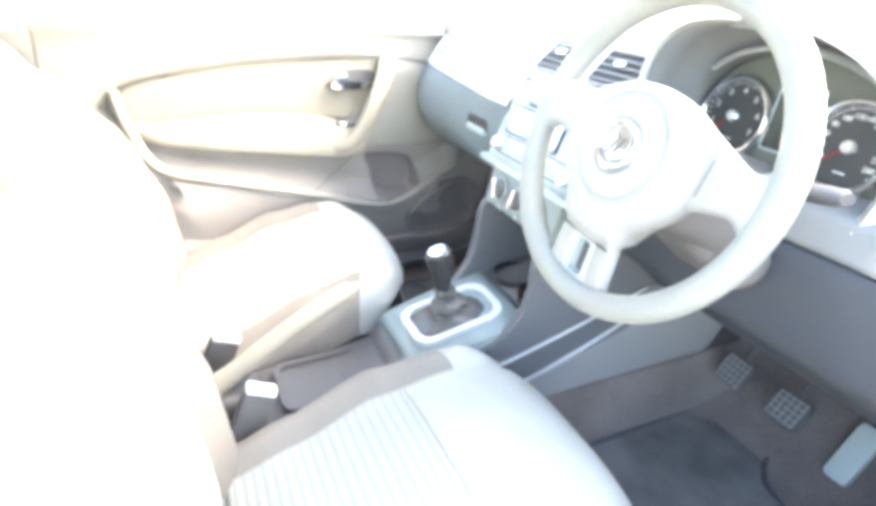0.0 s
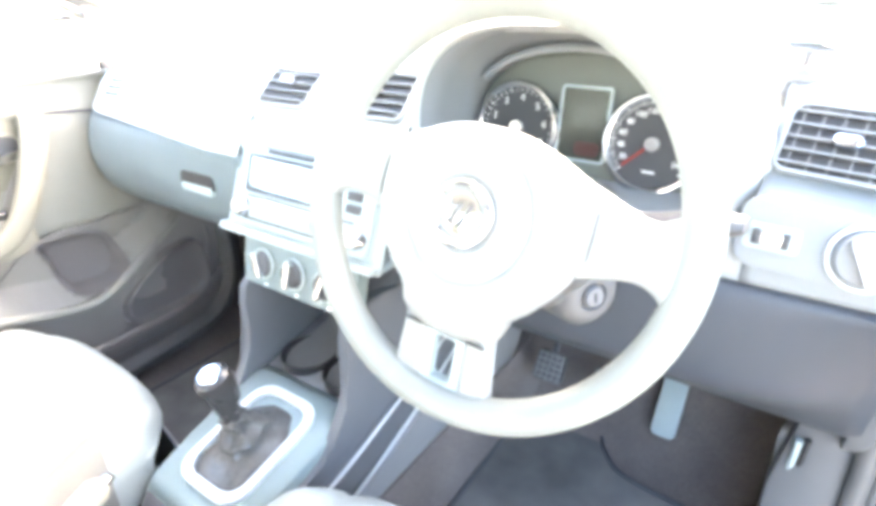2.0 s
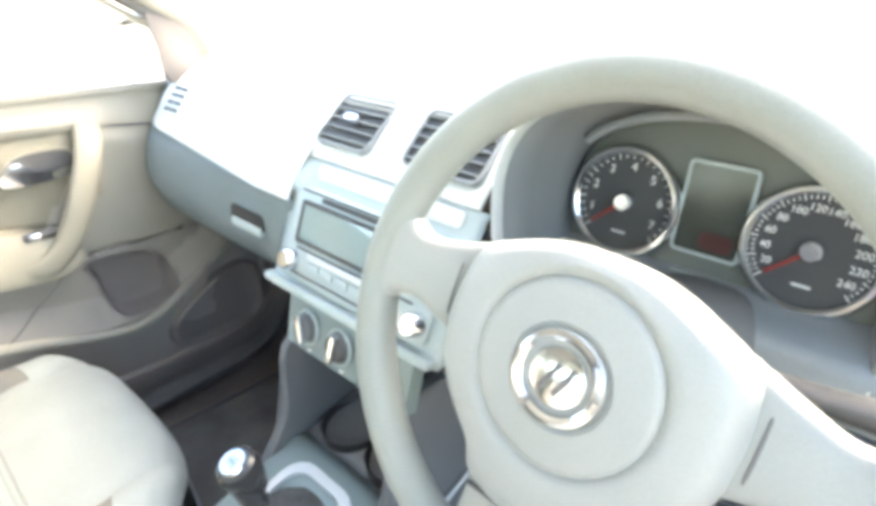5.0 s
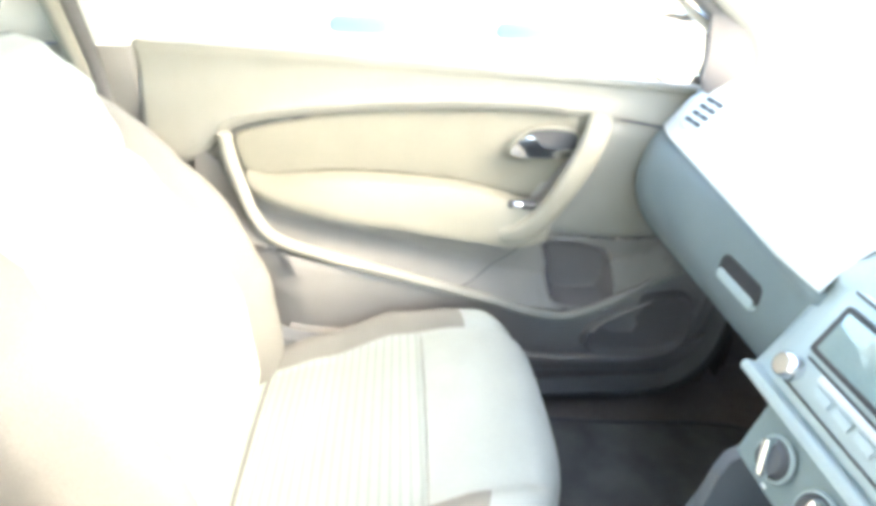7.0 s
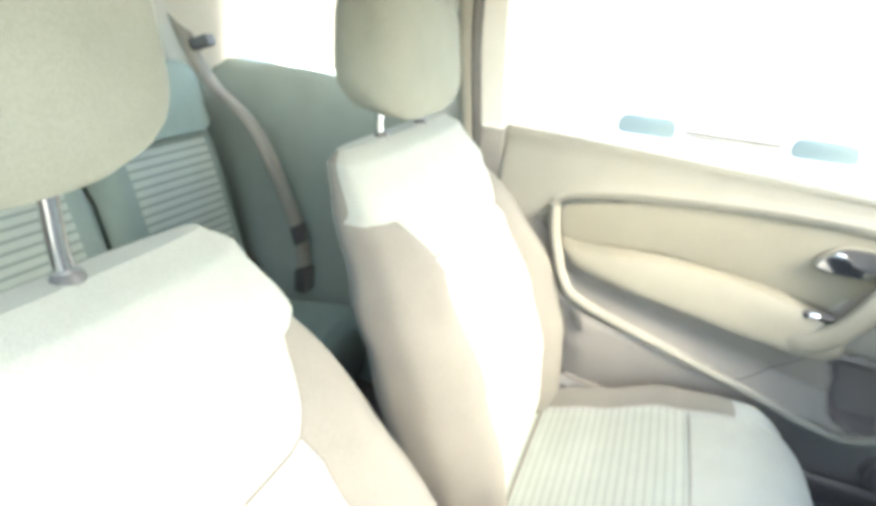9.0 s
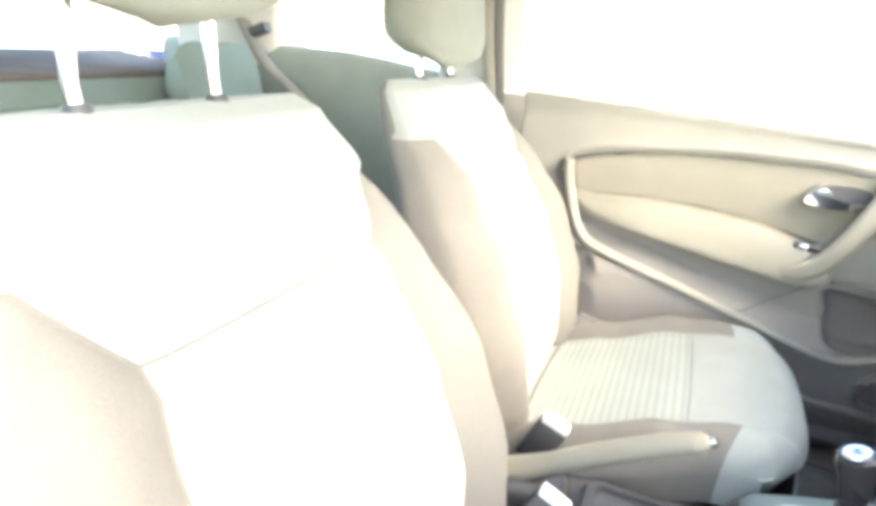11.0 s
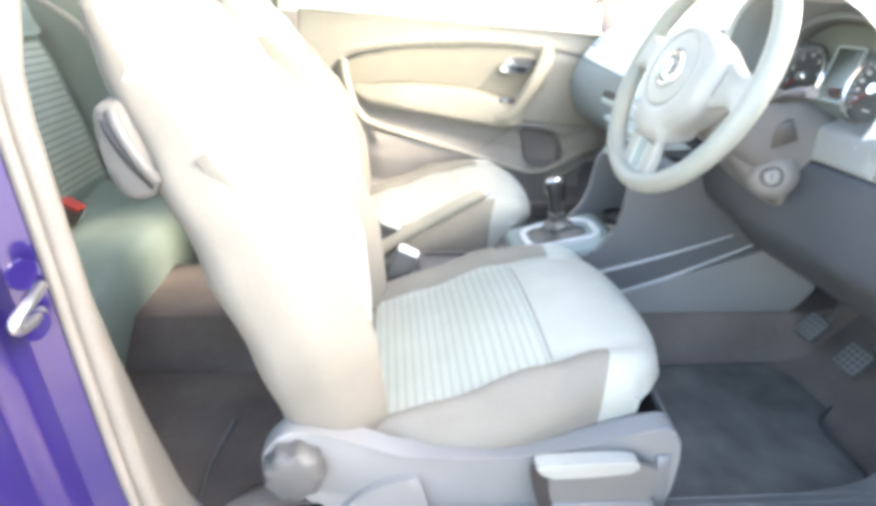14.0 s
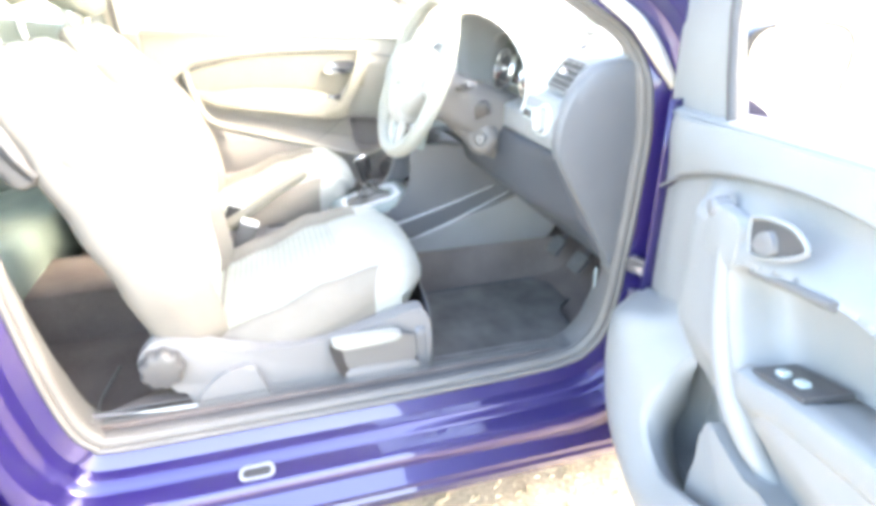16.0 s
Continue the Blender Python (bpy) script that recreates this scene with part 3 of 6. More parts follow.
pane("window_5", [[(x, y, z) for x in np.linspace(-0.55, 0.55, 6)] for y, z in ((-1.93, 0.96), (-1.90, 1.15), (-1.84, 1.36))], "clear rear window")


part("carpet_strip", tube(spline([(0.610, -0.63, 0.372), (0.612, -0.53, 0.364), (0.612, -0.43, 0.358)], 12), 0.0035, 8), STEEL, car_floor, "thin bright edge strip")
part("carpet_crease", tube(spline([(0.30, -0.655, 0.279), (0.42, -0.665, 0.287), (0.52, -0.65, 0.312), (0.605, -0.63, 0.366)], 16), 0.003, 8), SIDE_GREY, car_floor, "pale crease in the rear carpet")
part("carpet_fold", grid([[(0.575, -0.60, 0.352), (0.50, -0.58, 0.31)], [(0.572, -0.50, 0.352), (0.49, -0.50, 0.335)], [(0.570, -0.40, 0.35), (0.50, -0.42, 0.30)]]), CARPET_SIDE, car_floor, "raised carpet fold", thick=0.005)


# ---- front seats ----
def seat_surface_cushion():
    """Rows from back to front; |u| or v above 1 is the skirt below the rounded edge."""
    top = [(-0.47, 0.43), (-0.40, 0.437), (-0.30, 0.468), (-0.17, 0.522), (-0.07, 0.550), (0.0, 0.556), (0.05, 0.552)]
    side = np.concatenate([np.linspace(1.3, 1.04, 6), np.linspace(1.0, 0.70, 12)])
    us = np.concatenate([-side, np.linspace(-0.66, 0.66, 21), side[::-1]])
    vs = np.concatenate([np.linspace(0, 1, 58), np.linspace(1.04, 1.3, 6)])
    rows = []
    for v in vs:
        row = []
        vv = min(v, 1.0)
        w = 0.245 + 0.012 * math.sin(math.pi * min(1, vv * 1.3)) - 0.016 * max(0, vv - 0.55) / 0.45
        for u in us:
            a = abs(u)
            b = min(a, 1.0)
            q = min(1.0, math.hypot(max(0, (b - 0.84) / 0.16), max(0, (vv - 0.90) / 0.10)))
            k = max(0.0, (a - 1) / 0.3, (v - 1) / 0.3)
            fwd = max(0.0, (vv - 0.55) / 0.45)
            y = -0.47 + vv * 0.515 - 0.075 * b**4 * fwd**1.5
            z = curve1([((p[0] + 0.47) / 0.515, p[1]) for p in top], vv)
            z += 0.032 * math.exp(-((b - 0.82) / 0.12) ** 2) * (1 - 0.9 * fwd**0.8)
            z += 0.010 * (1 - (b / 0.66) ** 2) if b < 0.66 else 0.0
            z -= 0.005 if 0.655 < a < 0.705 else 0.0
            z -= 0.040 * (1 - math.sqrt(max(0.0, 1 - q * q)))
            low = 0.405 + 0.045 * min(1.0, max(0.0, vv - 0.3) / 0.5)
            z += (low - z) * k if z > low else 0.0
            row.append((math.copysign(b * w * (1 - 0.03 * k), u), y - 0.03 * k * (v > 1), z))
        rows.append(row)
    return rows


SEAM_AT = 0.738  # height of the seam under the upper panel, as a share of the backrest


def seat_surface_back():
    """Rings round the backrest, from bottom to top."""
    K = [(0.0, 0.43), (0.1, 0.48), (0.3, 0.60), (0.5, 0.72), (0.7, 0.84), (0.85, 0.93), (0.95, 0.985), (1.0, 1.0)]
    F = [(0.0, -0.415), (0.1, -0.403), (0.3, -0.415), (0.5, -0.456), (0.7, -0.520), (0.85, -0.582), (0.95, -0.632), (1.0, -0.665)]
    B = [(0.0, -0.515), (0.1, -0.527), (0.3, -0.562), (0.5, -0.61), (0.7, -0.66), (0.85, -0.696), (0.95, -0.705), (1.0, -0.69)]
    W = [(0.0, 0.235), (0.1, 0.255), (0.3, 0.278), (0.45, 0.278), (0.6, 0.266), (0.75, 0.243), (0.85, 0.226), (0.95, 0.208), (1.0, 0.188)]
    N = 144
    rows = []
    r0 = SEAM_AT
    rr = np.concatenate([np.linspace(0, r0, 28), np.linspace(r0 + 0.012, 0.9, 10), np.linspace(0.915, 1.0, 8)])
    for r in rr:
        row = []
        hat = r / r0 if r <= r0 else (1 - r) / (1 - r0)
        for j in range(N):
            a = 2 * math.pi * j / N
            c, q = math.cos(a), math.sin(a)
            t = abs(c) ** 0.55
            s = r + hat * 0.092 * min(1.0, max(0.0, t - 0.5895) / 0.22)
            f, b, w, z = curve1(F, s), curve1(B, s), curve1(W, s), np.interp(s, [k[0] for k in K], [k[1] for k in K])
            x = w * math.copysign(t, c)
            mid, half = (f + b) / 2, (f - b) / 2
            if q >= 0:
                y = mid + half * abs(q) ** 0.55
                low = max(0.0, 1 - max(0, s - 0.60) / 0.25)
                y += 0.036 * low * math.exp(-((t - 0.80) / 0.14) ** 2)
                y -= 0.010 * low * math.exp(-((t - 0.5895) / 0.04) ** 2)
                y -= 0.010 * math.exp(-((r - r0) / 0.016) ** 2)
            else:
                y = mid - half * abs(q) ** 0.7
            row.append((x, y, z))
        rows.append(row)
    return rows, rr


def front_seat(cx, shift, side, rise, label):
    """side: +1 where the outer side is to the right."""
    st = thing("front_seat", label, "car seat", "front seats", at=(cx, shift, 0))
    rows = seat_surface_cushion()

    def key(a, b):
        if b < 17 and a < 46:
            return "side_l"
        if b > 38 and a < 46:
            return "side_r"
        return "rear" if a < 8 else "insert" if a < 37 else "front"

    g = pieces(rows, key)
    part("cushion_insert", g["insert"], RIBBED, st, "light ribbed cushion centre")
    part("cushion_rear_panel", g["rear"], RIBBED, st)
    part("cushion_front_panel", g["front"], FABRIC, st, "plain light cushion front")
    part("cushion_bolster", g["side_l"], TAUPE, st, "taupe cushion side bolster")
    part("cushion_bolster", g["side_r"], TAUPE, st, "taupe cushion side bolster")
    # seam lines
    for b in (17, 39):
        part("seam", tube([rows[i][b] for i in range(0, 47)], 0.0018, 6), CUSHION_THREAD, st)
    for a, r, mat in ((8, 0.0032, SEAM_THREAD), (37, 0.0016, CUSHION_THREAD)):
        part("seam", tube([(rows[a][b][0], rows[a][b][1], rows[a][b][2] + 0.0002) for b in range(17, 40)], r, 6), mat, st)
    rings, ss = seat_surface_back()
    nk = len(rings)

    def keyb(a, b):
        c = math.cos(2 * math.pi * (b + 0.5) / 144)
        t = abs(c) ** 0.55
        if b >= 72:
            return "shell"
        if ss[a] >= SEAM_AT - 0.001:
            return "upper" if t < 0.93 else ("top_side" + ("r" if c > 0 else "l"))
        if t < 0.5895:
            return "insert"
        return "side_r" if c > 0 else "side_l"

    g = pieces(rings, keyb, closed=True)
    cap = bmesh.new()
    cap.faces.new([cap.verts.new(p) for p in rings[-1]])
    me = bpy.data.meshes.new("tmp")
    cap.to_mesh(me)
    cap.free()
    g["upper"].from_mesh(me)
    bpy.data.meshes.remove(me)
    part("backrest_insert", g["insert"], RIBBED_BACK, st, "ribbed backrest centre, front light put into its colour")
    part("backrest_upper_panel", g["upper"], FABRIC, st, "plain light upper backrest")
    for k in ("side_l", "side_r"):
        part("backrest_bolster", g[k], TAUPE, st, "taupe backrest side bolster")
    for k in ("top_sidel", "top_sider"):
        part("backrest_shoulder", g[k], FABRIC, st)
    part("backrest_shell", g["shell"], TAUPE, st, "taupe backrest cover")
    part("seam", tube([rings[27][b] for b in range(8, 65)], 0.0018, 6), SEAM_THREAD, st, "stitched seam across the backrest")
    for b in (27, 45):
        part("seam", tube([rings[a][b] for a in range(4, 28)], 0.0018, 6), SEAM_THREAD, st)
    # headrest on two posts
    for x in (-0.07, 0.07):
        part("headrest_post", tube([(x, -0.672, 0.97), (x, -0.680, 1.02), (x * 0.95, -0.678, 1.07 + rise)], 0.0065, 12), CHROME, st, "bright steel headrest post")
        part("post_collar", lathe([(0.0, 0.007), (0.009, 0.007), (0.011, 0.003), (0.0115, 0.0), (0.0115, -0.01)], at(x, -0.675, 0.998, 10)), DARK_GREY, st)
    rows = []
    for s in np.linspace(0, 1, 18):
        hz = 1.028 + rise + 0.195 * s
        wf = 0.140 * (1 - abs(2 * s - 1) ** 5) ** 0.5 * (1 - 0.12 * s) + 0.010
        th = 0.058 * (1 - abs(2 * s - 1) ** 4) ** 0.5 * (1 - 0.15 * s) + 0.008
        rows.append([(wf * math.copysign(abs(math.cos(a)) ** 0.55, math.cos(a)), -0.672 - 0.018 * s + th * math.copysign(abs(math.sin(a)) ** 0.7, math.sin(a)), hz - 0.012 * math.sin(a) * (1 - s)) for a in np.linspace(0, 2 * math.pi, 44, endpoint=False)])
    part("headrest", grid(rows, closed=True, cap=True), HEADREST, st, "dark taupe padded headrest")
    # plastic base
    sx = side
    base = spline([(-0.443, 0.30), (-0.452, 0.358), (-0.472, 0.398), (-0.522, 0.425), (-0.536, 0.465), (-0.505, 0.503), (-0.464, 0.503), (-0.41, 0.484), (-0.362, 0.465), (-0.29, 0.457), (-0.206, 0.457), (-0.12, 0.470), (-0.06, 0.486), (-0.004, 0.497), (0.016, 0.47), (0.020, 0.41), (0.012, 0.352), (-0.004, 0.30)], 80)
    shield = slab([(sx * y, z) for y, z in base], 0.035, basis((sx * 0.272, 0, 0), (0, sx, 0), (0, 0, 1)), 0.008)
    part("side_shield", shield, SIDE_GREY, st, "grey plastic seat side cover")
    hump = spline([(-0.450, 0.30), (-0.449, 0.358), (-0.427, 0.394), (-0.397, 0.419), (-0.365, 0.430), (-0.337, 0.431), (-0.327, 0.405), (-0.310, 0.349), (-0.300, 0.30)], 40)
    part("side_shield_hump", slab([(sx * y, z) for y, z in hump], 0.02, basis((sx * 0.282, 0, 0), (0, sx, 0), (0, 0, 1)), 0.007), SIDE_GREY, st)
    wrap = []
    for z in np.linspace(0.30, 0.455, 8):
        wrap.append([(sx * x, y - 0.004 * abs(z - 0.37) / 0.07, z) for x, y in spline([(0.275, -0.01), (0.268, 0.015), (0.22, 0.036), (0.1, 0.05), (0, 0.052), (-0.1, 0.046), (-0.21, 0.022), (-0.25, -0.01)], 30)])
    part("front_shield", grid(wrap), SIDE_GREY, st, thick=0.004)
    inner = slab([(-sx * y, 0.30 + (z - 0.30) * 0.55) for y, z in base], 0.02, basis((-sx * 0.245, 0, 0), (0, -sx, 0), (0, 0, 1)), 0.006)
    part("side_shield", inner, SIDE_GREY, st)
    frame_bm = box((0.44, 0.40, 0.09), at(0, -0.22, 0.385), 0.02)
    part("seat_frame", frame_bm, BLACK, st)
    for x in (-0.2, 0.2):
        part("floor_rail", box((0.04, 0.52, 0.05), at(x, -0.2, 0.275), 0.006), DARK_GREY, st)
        part("support", box((0.03, 0.36, 0.075), at(x, -0.22, 0.325), 0.006), BLACK, st)
    # recline knob, height lever, backrest release
    knob = []
    for r, h in ((0.0, 0.030), (0.027, 0.030), (0.034, 0.026), (0.038, 0.016), (0.038, 0.0), (0.03, -0.02)):
        knob.append([((r + (0.0022 * math.cos(9 * a) if r > 0.032 else 0)) * math.cos(a), (r + (0.0022 * math.cos(9 * a) if r > 0.032 else 0)) * math.sin(a), h) for a in np.linspace(0, 2 * math.pi, 72, endpoint=False)])
    kb = grid(knob, closed=True)
    kb.transform(basis((sx * 0.272, -0.493, 0.456), (0, sx, 0), (0, 0, 1)))
    part("recline_knob", kb, DARK_GREY, st, "round fluted charcoal recline knob")
    lev = spline([(-0.185, 0.463), (-0.15, 0.467), (-0.08, 0.468), (-0.052, 0.464), (-0.050, 0.452), (-0.08, 0.447), (-0.14, 0.444), (-0.175, 0.446)], 36, True)
    part("height_lever", slab([(sx * y, z) for y, z in lev], 0.022, basis((sx * 0.300, 0, 0), (0, sx, 0), (0, 0, 1)), 0.006), WHEEL, st, "light grey seat height lever")
    part("lever_recess", slab([(sx * y, z) for y, z in spline([(-0.19, 0.45), (-0.15, 0.452), (-0.03, 0.452), (-0.02, 0.40), (-0.04, 0.382), (-0.15, 0.38), (-0.172, 0.40)], 30, True)], 0.004, basis((sx * 0.2905, 0, 0), (0, sx, 0), (0, 0, 1))), WHEEL_DARK, st)
    part("lever_slot", slab([(sx * y, z) for y, z in spline([(-0.192, 0.452), (-0.172, 0.452), (-0.160, 0.40), (-0.142, 0.372), (-0.158, 0.368), (-0.176, 0.39)], 24, True)], 0.004, basis((sx * 0.292, 0, 0), (0, sx, 0), (0, 0, 1))), BLACK, st)
    part("lever_ledge", slab([(sx * y, z) for y, z in spline([(-0.155, 0.392), (-0.03, 0.392), (-0.012, 0.372), (-0.03, 0.352), (-0.13, 0.352), (-0.16, 0.37)], 30, True)], 0.02, basis((sx * 0.293, 0, 0), (0, sx, 0), (0, 0, 1)), 0.006), SIDE_GREY, st)
    lat = spline([(-0.672, 0.889), (-0.661, 0.897), (-0.647, 0.893), (-0.632, 0.862), (-0.618, 0.828), (-0.616, 0.812), (-0.628, 0.800), (-0.648, 0.797), (-0.664, 0.815), (-0.672, 0.850)], 48, True)
    mid = lat.mean(0)
    rows = [[(sx * x, *(mid + (p - mid) * k)) for p in lat] for k, x in ((1.06, 0.205), (1.04, 0.225), (1.0, 0.239), (0.93, 0.247), (0.8, 0.251), (0.4, 0.253), (0.02, 0.2535))]
    tr = part("tilt_release", grid(rows, closed=True, cap=True), WHEEL_DARK, st, "dark grey rounded housing of the backrest tilt release")
    part("grip_gap", tube(spline([(sx * 0.245, -0.664, 0.889), (sx * 0.252, -0.655, 0.868), (sx * 0.253, -0.638, 0.838), (sx * 0.249, -0.621, 0.814)], 20), 0.0042, 8), BLACK, tr, "dark gap behind the grip")
    part("release_grip", tube(spline([(sx * 0.246, -0.654, 0.892), (sx * 0.254, -0.645, 0.872), (sx * 0.256, -0.630, 0.843), (sx * 0.250, -0.616, 0.818)], 24), [0.006] + [0.0075] * 22 + [0.006], 12), DARK_GREY, tr, "glossy charcoal release grip")
    return st


DS = front_seat(0.335, 0.0, 1, 0.045, "light fabric driver's seat with taupe bolsters and grey base")
part("seat_tag", box((0.005, 0.014, 0.045), at(0.251, -0.557, 0.83, 35), 0.001), TAUPE, DS, "small sewn-in fabric tag")
front_seat(-0.34, -0.042, -1, 0.0, "light ribbed fabric passenger seat with taupe bolsters")


def buckle(x, y, z, rx, ry, mat, label):
    b = thing("seat_belt_buckle", label, "seat belt buckle", "buckles", at=(x, y, z))
    m = at(0, 0, 0, rx, ry)
    part("casing", box((0.024, 0.05, 0.085), m @ at(0, 0, -0.045), 0.008), BLACK if mat is RED else DARK_GREY, b)
    part("release_button", box((0.02, 0.044, 0.014), m @ at(0, 0, 0.0), 0.004), mat, b)
    part("stalk", tube([tuple(m @ Vector(p)) for p in ((0, 0, -0.08), (0, 0.0, -0.13), (0, 0.01, -0.20))], 0.008), BLACK, b)
    return b


buckle(0.075, -0.33, 0.523, -24, -6, WHITE, "dark buckle with worn white top beside the driver's seat")
buckle(-0.085, -0.365, 0.523, -24, 6, WHITE, "dark buckle with worn white top beside the passenger seat")

# ---- rear bench ----
bench = thing("rear_bench", "grey-green ribbed fabric rear bench seat", "car seat")
rows = []
for x in np.linspace(-0.60, 0.60, 49):
    e = max(0, abs(x) - 0.52) / 0.08
    dip = 0.012 * math.cos(x * 2 * math.pi / 0.6)
    path = spline([(-1.30, 0.46), (-1.15, 0.475), (-1.0, 0.505), (-0.91, 0.515), (-0.875, 0.49), (-0.87, 0.43), (-0.89, 0.34), (-0.91, 0.27)], 24)
    rows.append([(x, y - 0.02 * e * e, z - 0.03 * e * e + dip) for y, z in path])
g = pieces(rows, lambda a, b: "front" if b > 9 else "rear")
part("cushion_front", g["front"], REAR_FABRIC, bench)
part("cushion_top", g["rear"], REAR_FABRIC, bench)
for x0, x1, ins in ((-0.60, -0.255, ((-0.555, -0.33),)), (-0.245, 0.60, ((-0.20, 0.12), (0.22, 0.50)))):
    rows = []
    for x in np.linspace(x0, x1, 41):
        e = min(1, min(x - x0, x1 - x) / 0.04)
        r = 0.03 * (1 - e) ** 2
        path = spline([(-1.20, 0.44), (-1.205, 0.52), (-1.235, 0.65), (-1.28, 0.80), (-1.31, 0.87), (-1.345, 0.895), (-1.385, 0.885), (-1.40, 0.80)], 28)
        rows.append([(x, y - r, z - 0.02 * (1 - e) ** 2 * (z > 0.8)) for y, z in path])
    sx = np.linspace(x0, x1, 41)
    g = pieces(rows, lambda a, b: ("ins%d" % [k for k, (p, q) in enumerate(ins) if p < sx[a] < q][0]) if any(p < sx[a] < q for p, q in ins) and 2 < b < 15 else "pad")
    part("backrest", g.pop("pad"), REAR_FABRIC, bench)
    for k in g:
        part("backrest_insert", g[k], REAR_RIBBED, bench, "widely ribbed backrest centre")
part("back_board", box((1.18, 0.02, 0.48), at(0, -1.412, 0.70)), REAR_FABRIC, bench, "grey-green board behind the backrest")
for x in (-0.455, 0.40):
    rows = []
    for u in np.linspace(-1, 1, 14):
        w = 0.5 * (1 - abs(u) ** 6)
        prof = spline([(-1.290, 0.878), (-1.300, 0.892), (-1.318, 0.960), (-1.335, 1.012), (-1.358, 1.022), (-1.395, 0.985), (-1.412, 0.91), (-1.395, 0.882), (-1.34, 0.872)], 28, True)
        mid = prof.mean(0)
        rows.append([(x + 0.128 * u, *(mid + (p - mid) * (0.62 + 0.38 * (1 - abs(u) ** 7)))) for p in prof])
    part("headrest", grid(rows, closed=True, cap=True), REAR_FABRIC, bench, "low wedge-shaped grey-green rear headrest")
buckle(-0.10, -1.075, 0.555, -35, 10, RED, "black belt buckle with red button on the rear bench")
buckle(-0.17, -1.10, 0.535, -35, 0, RED, "black belt buckle with red button on the rear bench")
belt = thing("rear_seat_belt", "grey seat belt webbing beside the rear bench", "seat belt")
part("webbing", grid([[(-0.60 + dx, y - dx * 0.5, z) for dx in (-0.016, 0.016)] for y, z in spline([(-1.47, 1.30), (-1.40, 1.10), (-1.322, 0.981), (-1.195, 0.878), (-1.086, 0.66), (-1.07, 0.56)], 24)]), BELT, belt, thick=0.003)
part("belt_guide", box((0.03, 0.07, 0.028), at(-0.615, -1.355, 1.055, 20), 0.008), DARK_GREY, belt, "dark upper belt guide")
part("tongue", box((0.05, 0.012, 0.045), at(-0.60, -1.082, 0.655, 18), 0.004), DARK_GREY, belt, "dark belt tongue")
part("anchor", box((0.05, 0.03, 0.06), at(-0.60, -1.068, 0.54), 0.008), DARK_GREY, belt)


# ---- dashboard ----
dash = thing("dashboard", "grey moulded dashboard with silver-grey centre stack", "dashboard")


def loft_x(xs, profile, n):
    """A sheet along x; profile(x) gives points (y, z)."""
    return [[(x, y, z) for y, z in spline(profile(x), n)] for x in xs]


def bow(x):
    return 0.02 * max(0.0, (abs(x) - 0.58) / 0.08) ** 2


def lip(x):
    """The passenger pad swells towards the driver near the centre stack."""
    return max(0.0, min(1.0, (x + 0.62) / 0.40))


TOPS = [(0.83, 0.99), (0.64, 0.988), (0.42, 0.982)]
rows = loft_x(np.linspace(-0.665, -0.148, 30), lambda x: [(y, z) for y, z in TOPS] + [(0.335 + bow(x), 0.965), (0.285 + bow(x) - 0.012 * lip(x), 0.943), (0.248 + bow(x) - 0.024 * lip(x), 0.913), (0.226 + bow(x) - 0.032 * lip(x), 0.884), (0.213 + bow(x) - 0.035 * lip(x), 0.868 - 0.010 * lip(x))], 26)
part("passenger_top_pad", grid(rows), DASH_TOP, dash, "grey upper dashboard with daylight put into its colour", thick=0.004)
rows = loft_x(np.linspace(-0.665, -0.148, 30), lambda x: [(0.220 + bow(x) - 0.030 * lip(x), 0.865 - 0.010 * lip(x)), (0.209 + bow(x) - 0.024 * lip(x), 0.858 - 0.010 * lip(x)), (0.196 + bow(x) - 0.010 * lip(x), 0.835), (0.185 + bow(x), 0.79), (0.193 + bow(x), 0.745), (0.226 + bow(x), 0.70), (0.29 + bow(x), 0.665), (0.42, 0.64), (0.6, 0.66)], 30)
part("glovebox_lid", grid(rows), GLOVE, dash, "slate grey glovebox lid and lower dashboard", thick=0.004)
glove = bpy.data.objects["glovebox_lid"]
gm = basis((-0.268, 0.1835, 0.798), (1, 0, 0), (0, 0.12, 1))
part("handle_recess", slab(rounded(0.085, 0.028, 0.010), 0.01, gm @ at(0, 0, 0.004)), BLACK, glove)
part("handle", slab(rounded(0.08, 0.014, 0.005), 0.014, gm @ at(0.0, -0.012, 0.006), 0.003), SILVER, glove, "grey glovebox pull")
# end vent
em = basis((-0.56, 0.244, 0.915), (1, 0, 0), (0, 0.66, 0.75))
vent = part("end_vent", slab(rounded(0.062, 0.062, 0.012), 0.006, em @ at(0, 0, 0.003), 0.002), DASH_TOP, dash)
for k in range(4):
    for dx in (-0.016, 0.016):
        part("slot", slab(rounded(0.022, 0.007, 0.002, 3), 0.004, em @ at(dx * 0.8, 0.020 - 0.0135 * k, 0.0045)), BLACK, vent)

